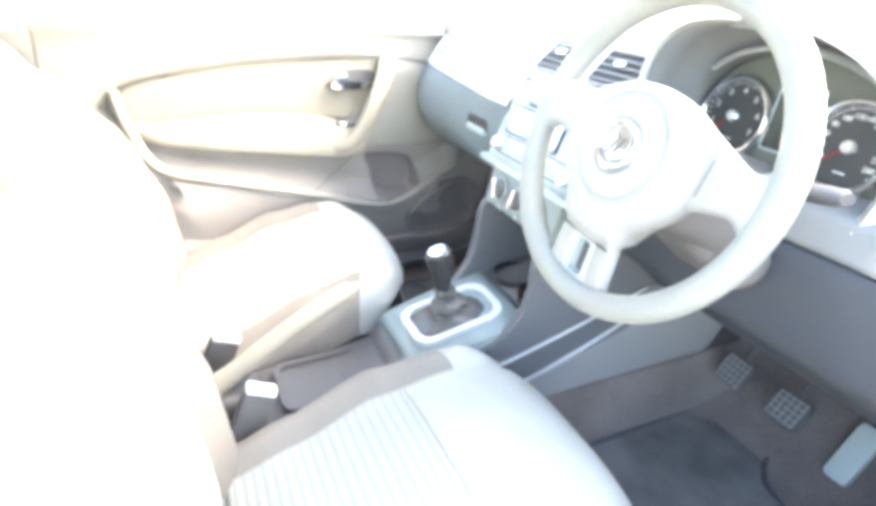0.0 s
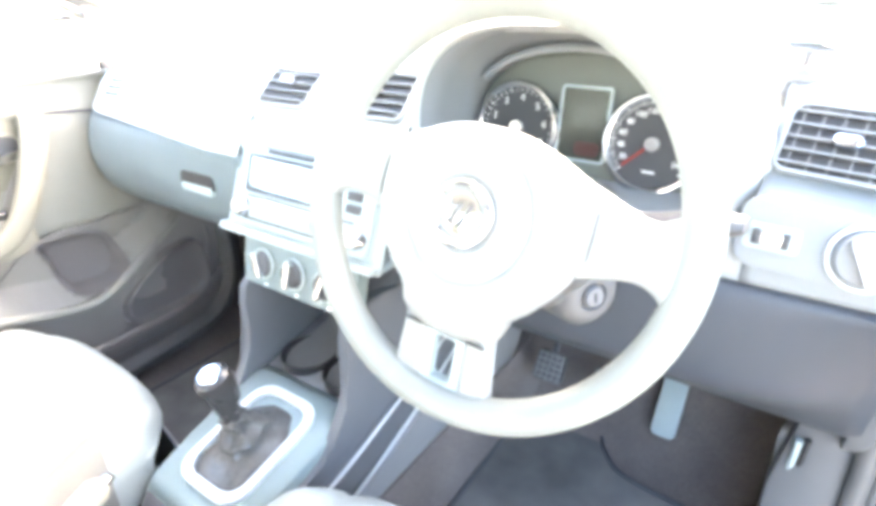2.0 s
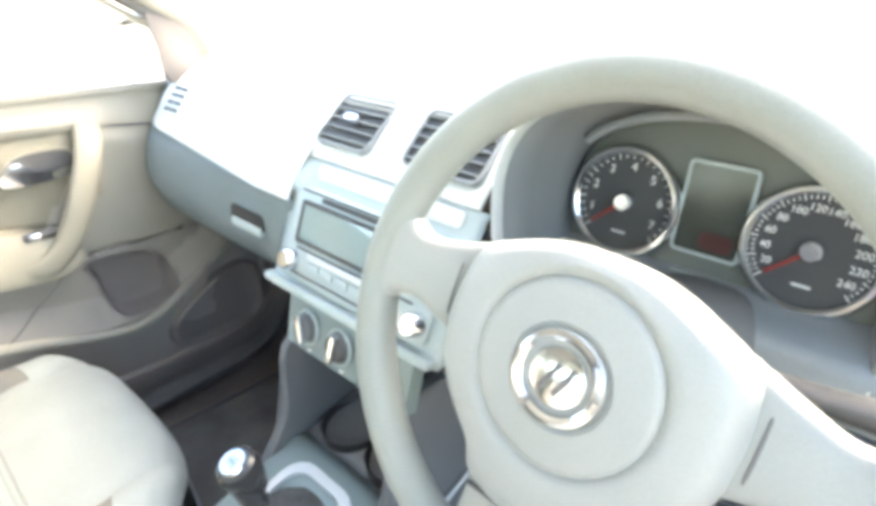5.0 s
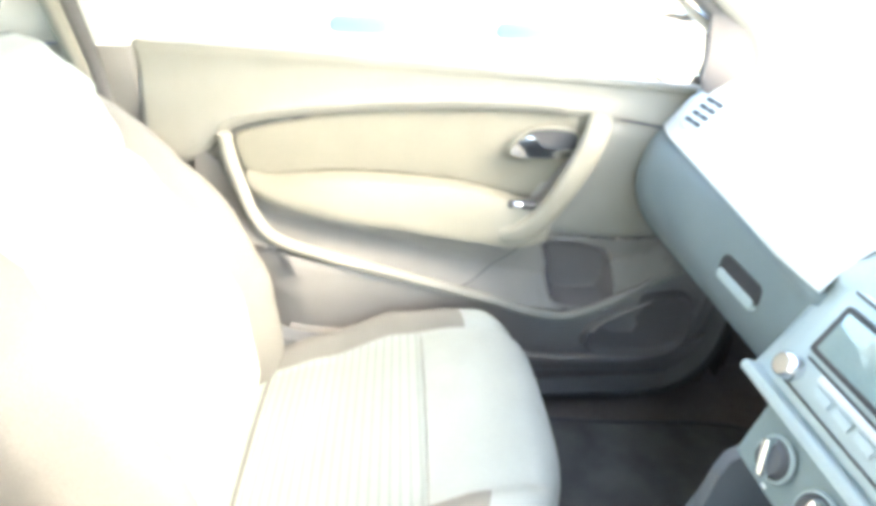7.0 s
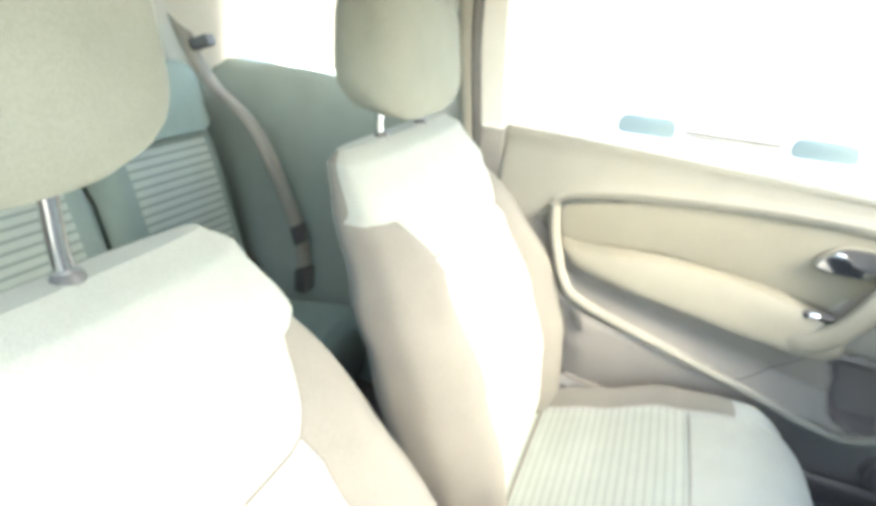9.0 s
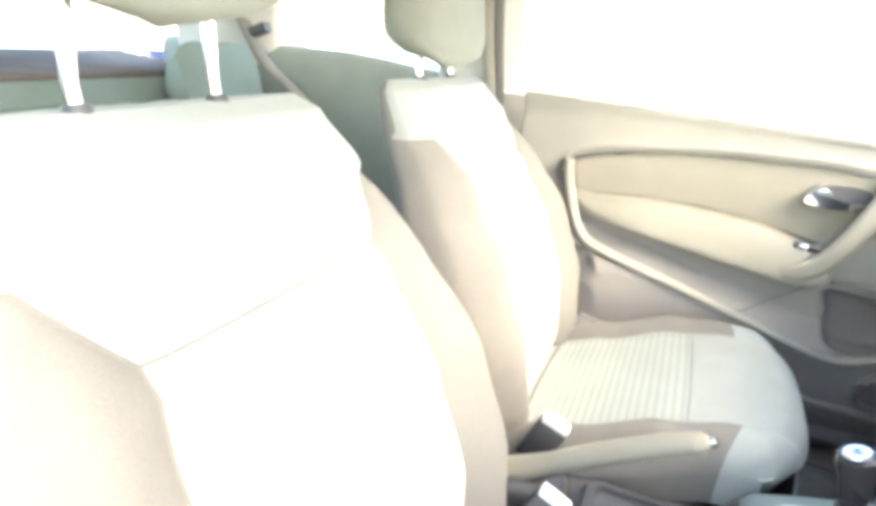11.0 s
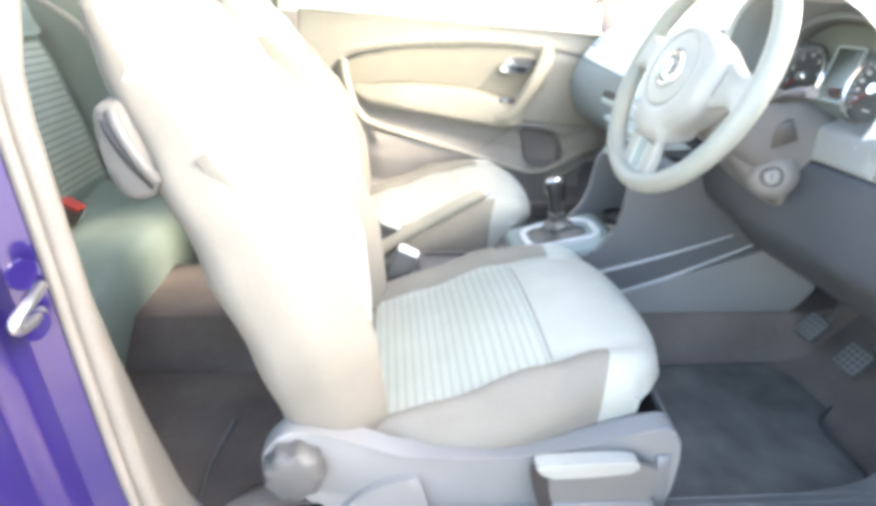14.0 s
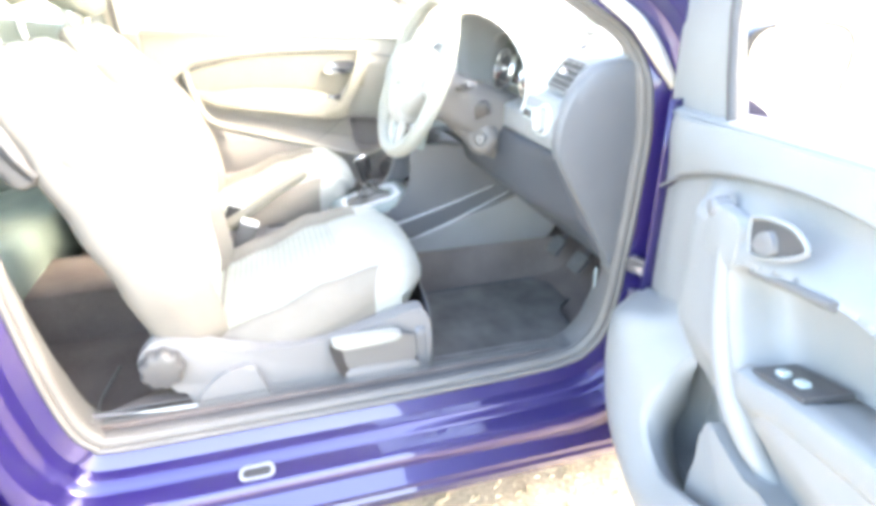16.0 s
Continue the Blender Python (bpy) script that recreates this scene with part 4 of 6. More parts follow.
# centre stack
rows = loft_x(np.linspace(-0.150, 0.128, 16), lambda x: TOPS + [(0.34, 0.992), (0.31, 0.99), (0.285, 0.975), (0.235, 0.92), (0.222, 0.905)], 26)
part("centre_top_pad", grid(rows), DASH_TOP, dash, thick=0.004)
rows = loft_x(np.linspace(-0.158, 0.140, 24), lambda x: [(0.224, 0.903), (0.205 - 0.012 * (x < -0.14), 0.88), (0.185 + 0.25 * max(0, abs(x) - 0.125), 0.855), (0.147 + 0.25 * max(0, abs(x) - 0.125), 0.77), (0.15, 0.764), (0.20, 0.764)], 26)
stack = part("centre_panel", grid(rows), SILVER, dash, "silver-grey centre stack", thick=0.004)


def louvre(name, m, w, h, slats, uprights, parent, slant=0.0):
    """An air vent: a frame, a dark throat, slats and a thumb tab."""
    sl = lambda pts: [(x + slant * y, y) for x, y in pts]
    v = part(name, ring_slab(sl(rounded(w + 0.007, h + 0.007, 0.012)), sl(rounded(w, h, 0.009)), 0.01, m @ at(0, 0, 0.002)), DASH_LOW, parent, "grey framed air vent")
    part("throat", slab(sl(rounded(w, h, 0.009)), 0.002, m @ at(0, 0, -0.001)), BLACK, v)
    for k in range(slats):
        y = -h / 2 + h * (k + 0.5) / slats
        part("slat", box((w * 0.97, 0.0020, 0.007), m @ at(slant * y, y, 0.0015, 10), 0.0008), DASH_LOW, v)
    for k in range(uprights):
        part("upright", box((0.0022, h * 0.95, 0.004), m @ at(-w / 2 + w * (k + 0.5) / uprights, 0, -0.001), 0), WHEEL_DARK, v)
    part("thumb_tab", slab(rounded(0.024, 0.011, 0.005), 0.01, m @ at(0, 0, 0.012), 0.003), CHROME, v, "bright thumb tab")
    return v


VUP = (0, 0.062, 0.056)
louvre("centre_vent", basis((-0.094, 0.259, 0.946), (1, 0, 0), VUP) @ at(0, 0, 0.006), 0.090, 0.068, 5, 0, dash, 0.12)
louvre("centre_vent", basis((0.064, 0.259, 0.947), (1, 0, 0), VUP) @ at(0, 0, 0.006), 0.105, 0.068, 5, 0, dash, 0.0)
part("hazard_strip", slab(rounded(0.23, 0.018, 0.005), 0.006, basis((0, 0.214, 0.893), (1, 0, 0), (0, 0.4, 1)) @ at(0, 0, 0.006), 0.002), DASH_TOP, dash)

# radio
RM = basis((0.0, 0.170, 0.828), (1, 0, 0), (0, 0.42, 1))
radio = thing("car_radio", "silver-grey car radio with glossy display", "car radio")
part("fascia", slab(rounded(0.246, 0.112, 0.012), 0.02, RM @ at(0, 0, 0.008), 0.003), SILVER, radio)
part("display", slab(rounded(0.150, 0.042, 0.003), 0.006, RM @ at(-0.028, 0.016, 0.011)), RADIO_SCREEN, radio, "glossy display with reflected sky in its colour")
part("display_surround", ring_slab(rounded(0.160, 0.052, 0.004), rounded(0.150, 0.042, 0.003), 0.006, RM @ at(-0.028, 0.016, 0.0115)), BLACK, radio)
part("disc_slot", slab(rounded(0.15, 0.006, 0.002, 3), 0.004, RM @ at(0, 0.0480, 0.0095)), BLACK, radio)
for yy, ww in ((0.0535, 0.22), (-0.0165, 0.20), (-0.0475, 0.21)):
    part("fascia_groove", slab(rounded(ww, 0.0022, 0.001, 3), 0.004, RM @ at(-0.004, yy, 0.0095)), BLACK, radio)
for x in (-0.108, 0.108):
    part("volume_knob", lathe([(0.0, 0.016), (0.010, 0.016), (0.0125, 0.013), (0.0135, 0.0)], RM @ at(x, -0.034, 0.008)), CHROME, radio, "bright round knob")
for k in range(6):
    part("button", slab(rounded(0.022, 0.010, 0.002, 3), 0.004, RM @ at(-0.066 + 0.0264 * k, -0.033, 0.0105), 0.001), SILVER, radio)
for k in range(3):
    part("button", slab(rounded(0.024, 0.011, 0.002, 3), 0.004, RM @ at(0.092, 0.032 - 0.016 * k, 0.0105), 0.001), DARK_GREY, radio)

# climate controls
CM = basis((0.0, 0.130, 0.731), (1, 0, 0), (0, 0.28, 1))
climate = part("climate_panel", slab([(-0.106, 0.032), (0.112, 0.032), (0.110, -0.034), (-0.103, -0.034)], 0.02, CM, 0.003), TEAL, dash, "teal-grey heater control panel")
part("stack_ledge", slab(rounded(0.292, 0.012, 0.005), 0.016, basis((-0.009, 0.140, 0.7675), (1, 0, 0), (0, 0.3, 1)) @ at(0, 0, 0.008), 0.004), SILVER, dash)
for x in (-0.060, 0.001, 0.062):
    d = part("heater_dial", lathe([(0.0, 0.009), (0.015, 0.009), (0.0175, 0.006), (0.0185, 0.0), (0.020, 0.0), (0.021, -0.003)], CM @ at(x, 0.0, 0.003)), DARK_GREY, climate, "dark rotary heater dial")
    part("grip", box((0.009, 0.036, 0.012), CM @ at(x, 0, 0.013, 0, 0, 28 if x < -0.03 else -4 if x < 0.05 else -20), 0.003), CHROME, d, "bright dial grip")
    part("mark", box((0.006, 0.003, 0.001), CM @ at(x + 0.006, -0.0285, 0.001)), WHITE, climate)

    part("dial_ring", lathe([(0.0190, 0.0), (0.0195, 0.003), (0.0215, 0.003), (0.0225, 0.0)], CM @ at(x, 0, 0.003), 32, cap=False), SILVER, d, "silver dial ring")
part("button_bar", slab(rounded(0.15, 0.008, 0.003), 0.006, RM @ at(-0.006, -0.0215, 0.0112), 0.002), BRIGHT, radio, "bright trim bar")

# driver side
rows = loft_x(np.linspace(0.505, 0.655, 12), lambda x: [(y, z) for y, z in TOPS] + [(0.36 + bow(x) * 0.4, 0.975), (0.335 + bow(x) * 0.2, 0.965), (0.30, 0.905), (0.262, 0.885), (0.257, 0.84), (0.256, 0.809)], 30)
part("driver_top_pad", grid(rows), DASH_SIDE, dash, thick=0.004)
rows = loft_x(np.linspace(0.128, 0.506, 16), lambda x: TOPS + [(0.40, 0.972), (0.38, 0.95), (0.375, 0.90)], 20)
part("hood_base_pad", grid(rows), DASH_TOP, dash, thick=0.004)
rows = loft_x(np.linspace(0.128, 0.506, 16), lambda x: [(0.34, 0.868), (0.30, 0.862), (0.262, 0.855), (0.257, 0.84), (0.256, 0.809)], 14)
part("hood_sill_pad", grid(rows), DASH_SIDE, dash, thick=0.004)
def knee_row(x, y, z):
    w = max(0.0, min(1.0, (x - 0.48) / 0.16))
    return (x, y + w * w * max(0.0, 0.245 + (0.81 - z) * 0.58 - y), z)


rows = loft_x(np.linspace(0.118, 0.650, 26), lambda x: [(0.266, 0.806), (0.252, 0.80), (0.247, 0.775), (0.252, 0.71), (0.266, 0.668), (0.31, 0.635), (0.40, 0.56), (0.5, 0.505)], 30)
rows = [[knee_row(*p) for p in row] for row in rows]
part("knee_panel", grid(rows), KNEE, dash, "slate lower driver panel, shade put into its colour", thick=0.004)
rows = []
cap = spline([(0.30, 0.955), (0.258, 0.90), (0.245, 0.82), (0.275, 0.755), (0.315, 0.69), (0.36, 0.61), (0.40, 0.54), (0.445, 0.54), (0.46, 0.75), (0.46, 0.88), (0.42, 0.96), (0.36, 0.975)], 48, True)
c0 = cap.mean(0)
for s, x in ((1.0, 0.640), (1.0, 0.652), (0.985, 0.660), (0.95, 0.665), (0.8, 0.667), (0.4, 0.668)):
    rows.append([(x, *(c0 + (p - c0) * s)) for p in cap])
part("end_cap", grid(rows, closed=True, cap=True), END_CAP, dash, "smooth slate grey dashboard end cap")
rows = [[(-x, y, z) for x, y, z in row] for row in rows]
part("end_cap", grid(rows, closed=True, cap=True), END_CAP, dash)
louvre("side_vent", basis((0.563, 0.306, 0.938), (1, -0.10, -0.03), (0, 0.045, 0.062)), 0.098, 0.062, 5, 6, dash, 0.0)
SM = basis((0.572, 0.255, 0.862), (1, -0.02, -0.02), (0, 0.15, 1))
panel = part("switch_panel", slab(rounded(0.15, 0.066, 0.016), 0.01, SM @ at(0, 0, 0.006), 0.003), DASH_SIDE, dash)
ld = part("light_switch", lathe([(0.0, 0.012), (0.021, 0.012), (0.024, 0.008), (0.0245, 0.002), (0.029, 0.002), (0.031, -0.002)], SM @ at(0.026, -0.002, 0.006)), DASH_LOW, panel, "grey rotary light switch")
part("switch_ring", lathe([(0.0255, 0.002), (0.0262, 0.0055), (0.029, 0.0055), (0.0305, 0.001)], SM @ at(0.026, -0.002, 0.006), 40, cap=False), BRIGHT, ld, "bright switch ring")
part("grip", box((0.011, 0.042, 0.014), SM @ at(0.026, -0.002, 0.022, 0, 0, 28), 0.004), BRIGHT, ld)
dim = part("dimmer_panel", slab(rounded(0.045, 0.024, 0.004), 0.004, SM @ at(-0.046, -0.002, 0.008), 0.001), SILVER, panel)
for x in (-0.058, -0.034):
    part("thumbwheel", box((0.007, 0.015, 0.006), SM @ at(x, -0.002, 0.009), 0.002), DARK_GREY, dim)
part("thumbwheel_bar", box((0.018, 0.012, 0.006), SM @ at(-0.046, -0.002, 0.009), 0.002), CHROME, dim)

# instrument hood and cluster
CX = 0.313
A = [radians(a) for a in np.linspace(-28, 208, 49)]
def hood_ring(w, h, y, cz, power=0.72, drop=0.0, back=0.0):
    return [(CX + w * math.copysign(abs(math.cos(a)) ** power, math.cos(a)), y - drop * max(0, math.sin(a)) + back * max(0.0, math.cos(a)) ** 1.5, cz + h * math.copysign(abs(math.sin(a)) ** 0.9, math.sin(a))) for a in A]
inner = [hood_ring(0.140, 0.092, 0.335, 0.908), hood_ring(0.146, 0.112, 0.30, 0.910), hood_ring(0.150, 0.124, 0.25, 0.912, back=0.03), hood_ring(0.153, 0.128, 0.216, 0.912, drop=0.012, back=0.055)]
outer = [inner[-1], hood_ring(0.160, 0.133, 0.210, 0.910, drop=0.012, back=0.055), hood_ring(0.172, 0.136, 0.225, 0.905, drop=0.008, back=0.055), hood_ring(0.195, 0.128, 0.30, 0.895), hood_ring(0.22, 0.105, 0.42, 0.885)]
part("instrument_hood", grid(inner), DASH_LOW, dash, "grey hood arched over the dials", thick=0.003)
part("hood_cover", grid(outer), DASH_TOP, dash, "grey outer hood with daylight put into its colour", thick=0.003)
IM = basis((CX, 0.318, 0.912), (1, 0.0, 0), (0, 0.22, 1))
cluster = thing("instrument_cluster", "instrument cluster with two round dials and display", "instrument cluster")
part("backing", slab(rounded(0.335, 0.20, 0.07), 0.004, IM @ at(0, 0, -0.004)), BEZEL_GREEN, cluster)
for name, x, marks, sweep in (("tachometer", -0.082, [str(k) for k in range(1, 8)], 7), ("speedometer", 0.080, [str(k) for k in range(20, 241, 20)], 12)):
    g = part(name, lathe([(0.0, 0.001), (0.047, 0.001), (0.0475, -0.001)], IM @ at(x, 0, 0.0), 48), DIAL, cluster, "dark round dial with white numerals")
    part("rim", lathe([(0.046, 0.0), (0.0465, 0.007), (0.049, 0.0095), (0.052, 0.009), (0.0545, 0.006), (0.055, 0.0)], IM @ at(x, 0, 0), 48, cap=False), CHROME, g, "bright dial rim")
    part("hub_cap", lathe([(0.0, 0.009), (0.007, 0.009), (0.0095, 0.006), (0.0105, 0.0)], IM @ at(x, 0, 0.001), 24), CHROME, g)
    a = radians(222)
    part("needle", box((0.034, 0.0032, 0.0015), IM @ at(x + 0.021 * math.cos(a), 0.021 * math.sin(a), 0.006, 0, 0, 222), 0.0005), RED, g, "red needle")
    for k, w in enumerate(marks):
        a = radians(222 - 264 * (k + 0.6) / sweep)
        text("numeral", w, 0.0115 if sweep == 7 else 0.0085, IM @ at(x + 0.0345 * math.cos(a), 0.0345 * math.sin(a), 0.0014), WHITE, g)
    ticks = bmesh.new()
    for k in range(sweep * 4 + 1):
        a = radians(222 - 264 * k / (sweep * 4))
        box((0.005 if k % 4 == 0 else 0.003, 0.0009, 0.0004), IM @ at(x + 0.0435 * math.cos(a), 0.0435 * math.sin(a), 0.0013, 0, 0, math.degrees(a)), bm=ticks)
    part("scale_marks", ticks, WHITE, g, smooth=False)
    part("legend_bar", box((0.014, 0.0018, 0.0004), IM @ at(x, -0.030, 0.0013)), WHITE, g)
disp = part("display", slab(rounded(0.054, 0.078, 0.003), 0.004, IM @ at(0.0, 0.012, 0.003)), SCREEN, cluster, "dark upright display")
part("lit_readout", slab(rounded(0.030, 0.016, 0.006), 0.0006, IM @ at(0.008, -0.015, 0.0036)), GLOW, disp, "dim red lit figures")
part("display_frame", ring_slab(rounded(0.060, 0.084, 0.005), rounded(0.054, 0.078, 0.003), 0.003, IM @ at(0.0, 0.012, 0.0035)), SILVER, cluster, "pale display frame")
part("brow", tube([(CX + 0.135 * math.cos(a), 0.302, 0.936 + 0.073 * math.sin(a)) for a in [radians(k) for k in range(28, 153, 4)]], 0.0045, 8), DASH_LOW, cluster, "grey brow over the dials")
part("trip_bar", box((0.05, 0.004, 0.003), IM @ at(0.0, -0.05, 0.002), 0.001), SILVER, cluster)

# ---- steering wheel ----
sw = thing("steering_wheel", "light grey three-spoke steering wheel with round hub", "steering wheel")
WC = Vector((0.336, 0.063, 0.916))
WM = basis(WC, (1, 0.043, 0), (0, math.sin(radians(20.8)), math.cos(radians(20.8))))
WT = WM @ at(0, 0, 0, 0, 0, -5.5)  # the wheel stands turned slightly clockwise
circ = [(0.1655 * math.cos(a), 0.1655 * math.sin(a), 0) for a in np.linspace(0, 2 * math.pi, 120, endpoint=False)]
rim = tube(circ, 0.0145, 20, True, 1.12)
rim.transform(WT)
part("rim", rim, RIM, sw, "grey moulded rim, shade put into its colour")
HALF = [(0.0, 0.069), (0.03, 0.0665), (0.058, 0.057), (0.083, 0.043), (0.0905, 0.014), (0.0895, -0.020), (0.082, -0.040), (0.066, -0.060), (0.049, -0.077), (0.0425, -0.095), (0.022, -0.104)]
shield_line = spline(HALF + [(0.0, -0.105)] + [(-x, y) for x, y in HALF[:0:-1]], 96, True)
rows = []
for r in (0.0006, 0.012, 0.022, 0.029, 0.031, 0.036, 0.043, 0.049, 0.052, 0.0535, 0.055, 0.0565, 0.058, 0.061):
    h = 0.0335 - 1.3 * r * r - 0.0026 * math.exp(-((r - 0.055) / 0.0016) ** 2) + 0.0012 * (r > 0.058) - 0.0020 * (r < 0.030)
    rows.append([tuple(WT @ Vector((r * p[0] / math.hypot(*p), r * p[1] / math.hypot(*p), h))) for p in shield_line])
for k in (0.15, 0.3, 0.45, 0.6, 0.72, 0.82, 0.9, 0.96, 1.0):
    h = 0.0300 - 0.006 * k - 0.017 * max(0.0, (k - 0.5) / 0.5) ** 2.6
    rows.append([tuple(WT @ Vector((*((1 - k) * 0.061 * p / math.hypot(*p) + k * p), h))) for p in shield_line])
for k, h in ((0.985, -0.004), (0.93, -0.020), (0.78, -0.042)):
    rows.append([tuple(WT @ Vector((*(k * p), h))) for p in shield_line])
part("hub", grid(rows, closed=True, cap=True), WHEEL, sw, "domed padded hub cover with a round groove")
part("badge_ring", lathe([(0.0205, 0.030), (0.021, 0.0345), (0.0235, 0.0365), (0.0265, 0.0355), (0.0285, 0.031)], WT, 48, cap=False), CHROME, sw, "raised chrome badge ring")
part("badge_disc", lathe([(0.0, 0.0345), (0.013, 0.0342), (0.0165, 0.033), (0.0175, 0.029)], WT, 48), CHROME, sw, "plain chrome badge disc")
part("badge_bar", box((0.0035, 0.020, 0.0016), WT @ at(-0.004, 0, 0.0345, 0, 0, -24), 0.0006), WHEEL_DARK, sw)
part("badge_bar", box((0.0035, 0.020, 0.0016), WT @ at(0.005, 0, 0.0345, 0, 0, -24), 0.0006), WHEEL_DARK, sw)


def spoke(points, depth):
    rows = []
    for (xa, ya), (xb, yb), zc in points:
        ctr = Vector(((xa + xb) / 2, (ya + yb) / 2, zc))
        half = Vector(((xb - xa) / 2, (yb - ya) / 2, 0))
        rows.append([tuple(WT @ (ctr + half * math.copysign(abs(math.cos(a)) ** 0.5, math.cos(a)) + Vector((0, 0, depth * math.copysign(abs(math.sin(a)) ** 0.75, math.sin(a)))))) for a in np.linspace(0, 2 * math.pi, 32, endpoint=False)])
    return grid(rows, closed=True, cap=True)


for s in (1, -1):
    arm = spline([(s * 0.066, 0.050, -0.036, -0.006), (s * 0.086, 0.044, -0.027, -0.004), (s * 0.106, 0.037, -0.020, -0.003), (s * 0.127, 0.031, -0.015, -0.003), (s * 0.141, 0.0345, -0.017, -0.002), (s * 0.152, 0.046, -0.026, -0.001), (s * 0.163, 0.068, -0.046, 0.0)], 26)
    part("spoke", spoke([((x, a), (x, b), zc) for x, a, b, zc in arm], 0.0125), WHEEL, sw, "light grey moulded wheel spoke")
    part("spoke_joint", tube([tuple(WT @ Vector((s * x, y, z))) for x, y, z in ((0.0935, 0.036, 0.0040), (0.0945, 0.024, 0.0086), (0.0950, 0.008, 0.0092), (0.0950, -0.006, 0.0088), (0.0945, -0.018, 0.0050))], 0.0011, 6), WHEEL_DARK, sw, "fine joint beside the hub")
LM = WT @ at(0, -0.1275, 0.0065, 8)
plate_out = [(x * (0.93 + 0.10 * max(0.0, y) / 0.036 + 0.42 * (max(0.0, -y - 0.006) / 0.03) ** 2), y) for x, y in rounded(0.083, 0.074, 0.010, 8)]
part("lower_spoke", ring_slab(plate_out, rounded(0.038, 0.055, 0.006, 8), 0.017, LM), WHEEL, sw, "grey lower spoke round an open slot", bevel=0.004)
part("slot_frame", ring_slab(rounded(0.038, 0.055, 0.006, 8), rounded(0.022, 0.041, 0.004, 8), 0.012, LM @ at(0, 0, -0.0015)), SILVER, sw, "pale frame of the spoke slot")
part("lower_seam", box((0.078, 0.0022, 0.003), WT @ at(0, -0.1015, 0.0125), 0.0008), DARK_GREY, sw)
ax = WM.to_3x3() @ Vector((0, 0, -1))
SLOT = (0.384, 0.201, 0.845)
col = thing("steering_column", "grey plastic steering column shroud with stalks and ignition lock", "steering column")
rows = []
for d, w, h, dz in ((0.045, 0.046, 0.050, 0.0), (0.07, 0.052, 0.055, -0.002), (0.11, 0.054, 0.058, -0.006), (0.16, 0.056, 0.062, -0.010), (0.24, 0.058, 0.066, -0.014)):
    rows.append([tuple(WM @ Vector((w * math.copysign(abs(math.cos(a)) ** 0.7, math.cos(a)), dz - 0.012 + h * math.copysign(abs(math.sin(a)) ** 0.7, math.sin(a)), -d))) for a in np.linspace(0, 2 * math.pi, 32, endpoint=False)])
part("shroud", grid(rows, closed=True, cap=True), WHEEL_DARK, col)
for s in (1, -1):
    st = [WM @ Vector(p) for p in ((s * 0.06, 0.01, -0.085), (s * 0.11, 0.014, -0.075), (s * 0.15, 0.02, -0.06), (s * 0.185, 0.024, -0.052))]
    part("stalk", tube([tuple(p) for p in spline([tuple(q) for q in st], 12)], [0.010, 0.010, 0.010, 0.0105, 0.011, 0.012, 0.013, 0.014, 0.0145, 0.0145, 0.013, 0.009], 14, squash=0.6), DARK_GREY, col, "dark grey control stalk")
part("ignition_surround", lathe([(0.0, 0.004), (0.014, 0.004), (0.016, 0.009), (0.022, 0.009), (0.030, 0.004), (0.037, -0.004), (0.042, -0.05)], basis((0.378, 0.205, 0.780), (0.55, 0.84, 0), (0, 0.2, 1)), 32), WHEEL_DARK, col, "round grey ignition lock surround")
part("ignition_lock", lathe([(0.0, 0.012), (0.010, 0.012), (0.012, 0.008)], basis((0.378, 0.205, 0.780), (0.55, 0.84, 0), (0, 0.2, 1)), 24), SIDE_GREY, col, "grey key barrel")
part("key_slot", box((0.0022, 0.011, 0.0016), basis((0.378, 0.205, 0.780), (0.55, 0.84, 0), (0, 0.2, 1)) @ at(0, 0, 0.0124), 0.0004), BLACK, col, "dark key slot")
rows = []
for y, w, top, low in ((0.135, 0.036, 0.860, 0.815), (0.150, 0.044, 0.862, 0.792), (0.20, 0.050, 0.865, 0.748), (0.26, 0.054, 0.865, 0.712), (0.33, 0.056, 0.86, 0.69)):
    c, h = (top + low) / 2, (top - low) / 2
    rows.append([(0.318 + w * math.copysign(abs(math.cos(a)) ** 0.5, math.cos(a)), y, c + h * math.copysign(abs(math.sin(a)) ** 0.5, math.sin(a))) for a in np.linspace(0, 2 * math.pi, 36, endpoint=False)])
part("lower_shroud", grid(rows, closed=True, cap=True), WHEEL_DARK, col, "smooth grey lower column cover")
part("column_slot", box((0.030, 0.040, 0.034), at(SLOT[0] - 0.008, SLOT[1], SLOT[2], 26, 0, -20), 0.006), BLACK, col, "dark slot round the stalk")

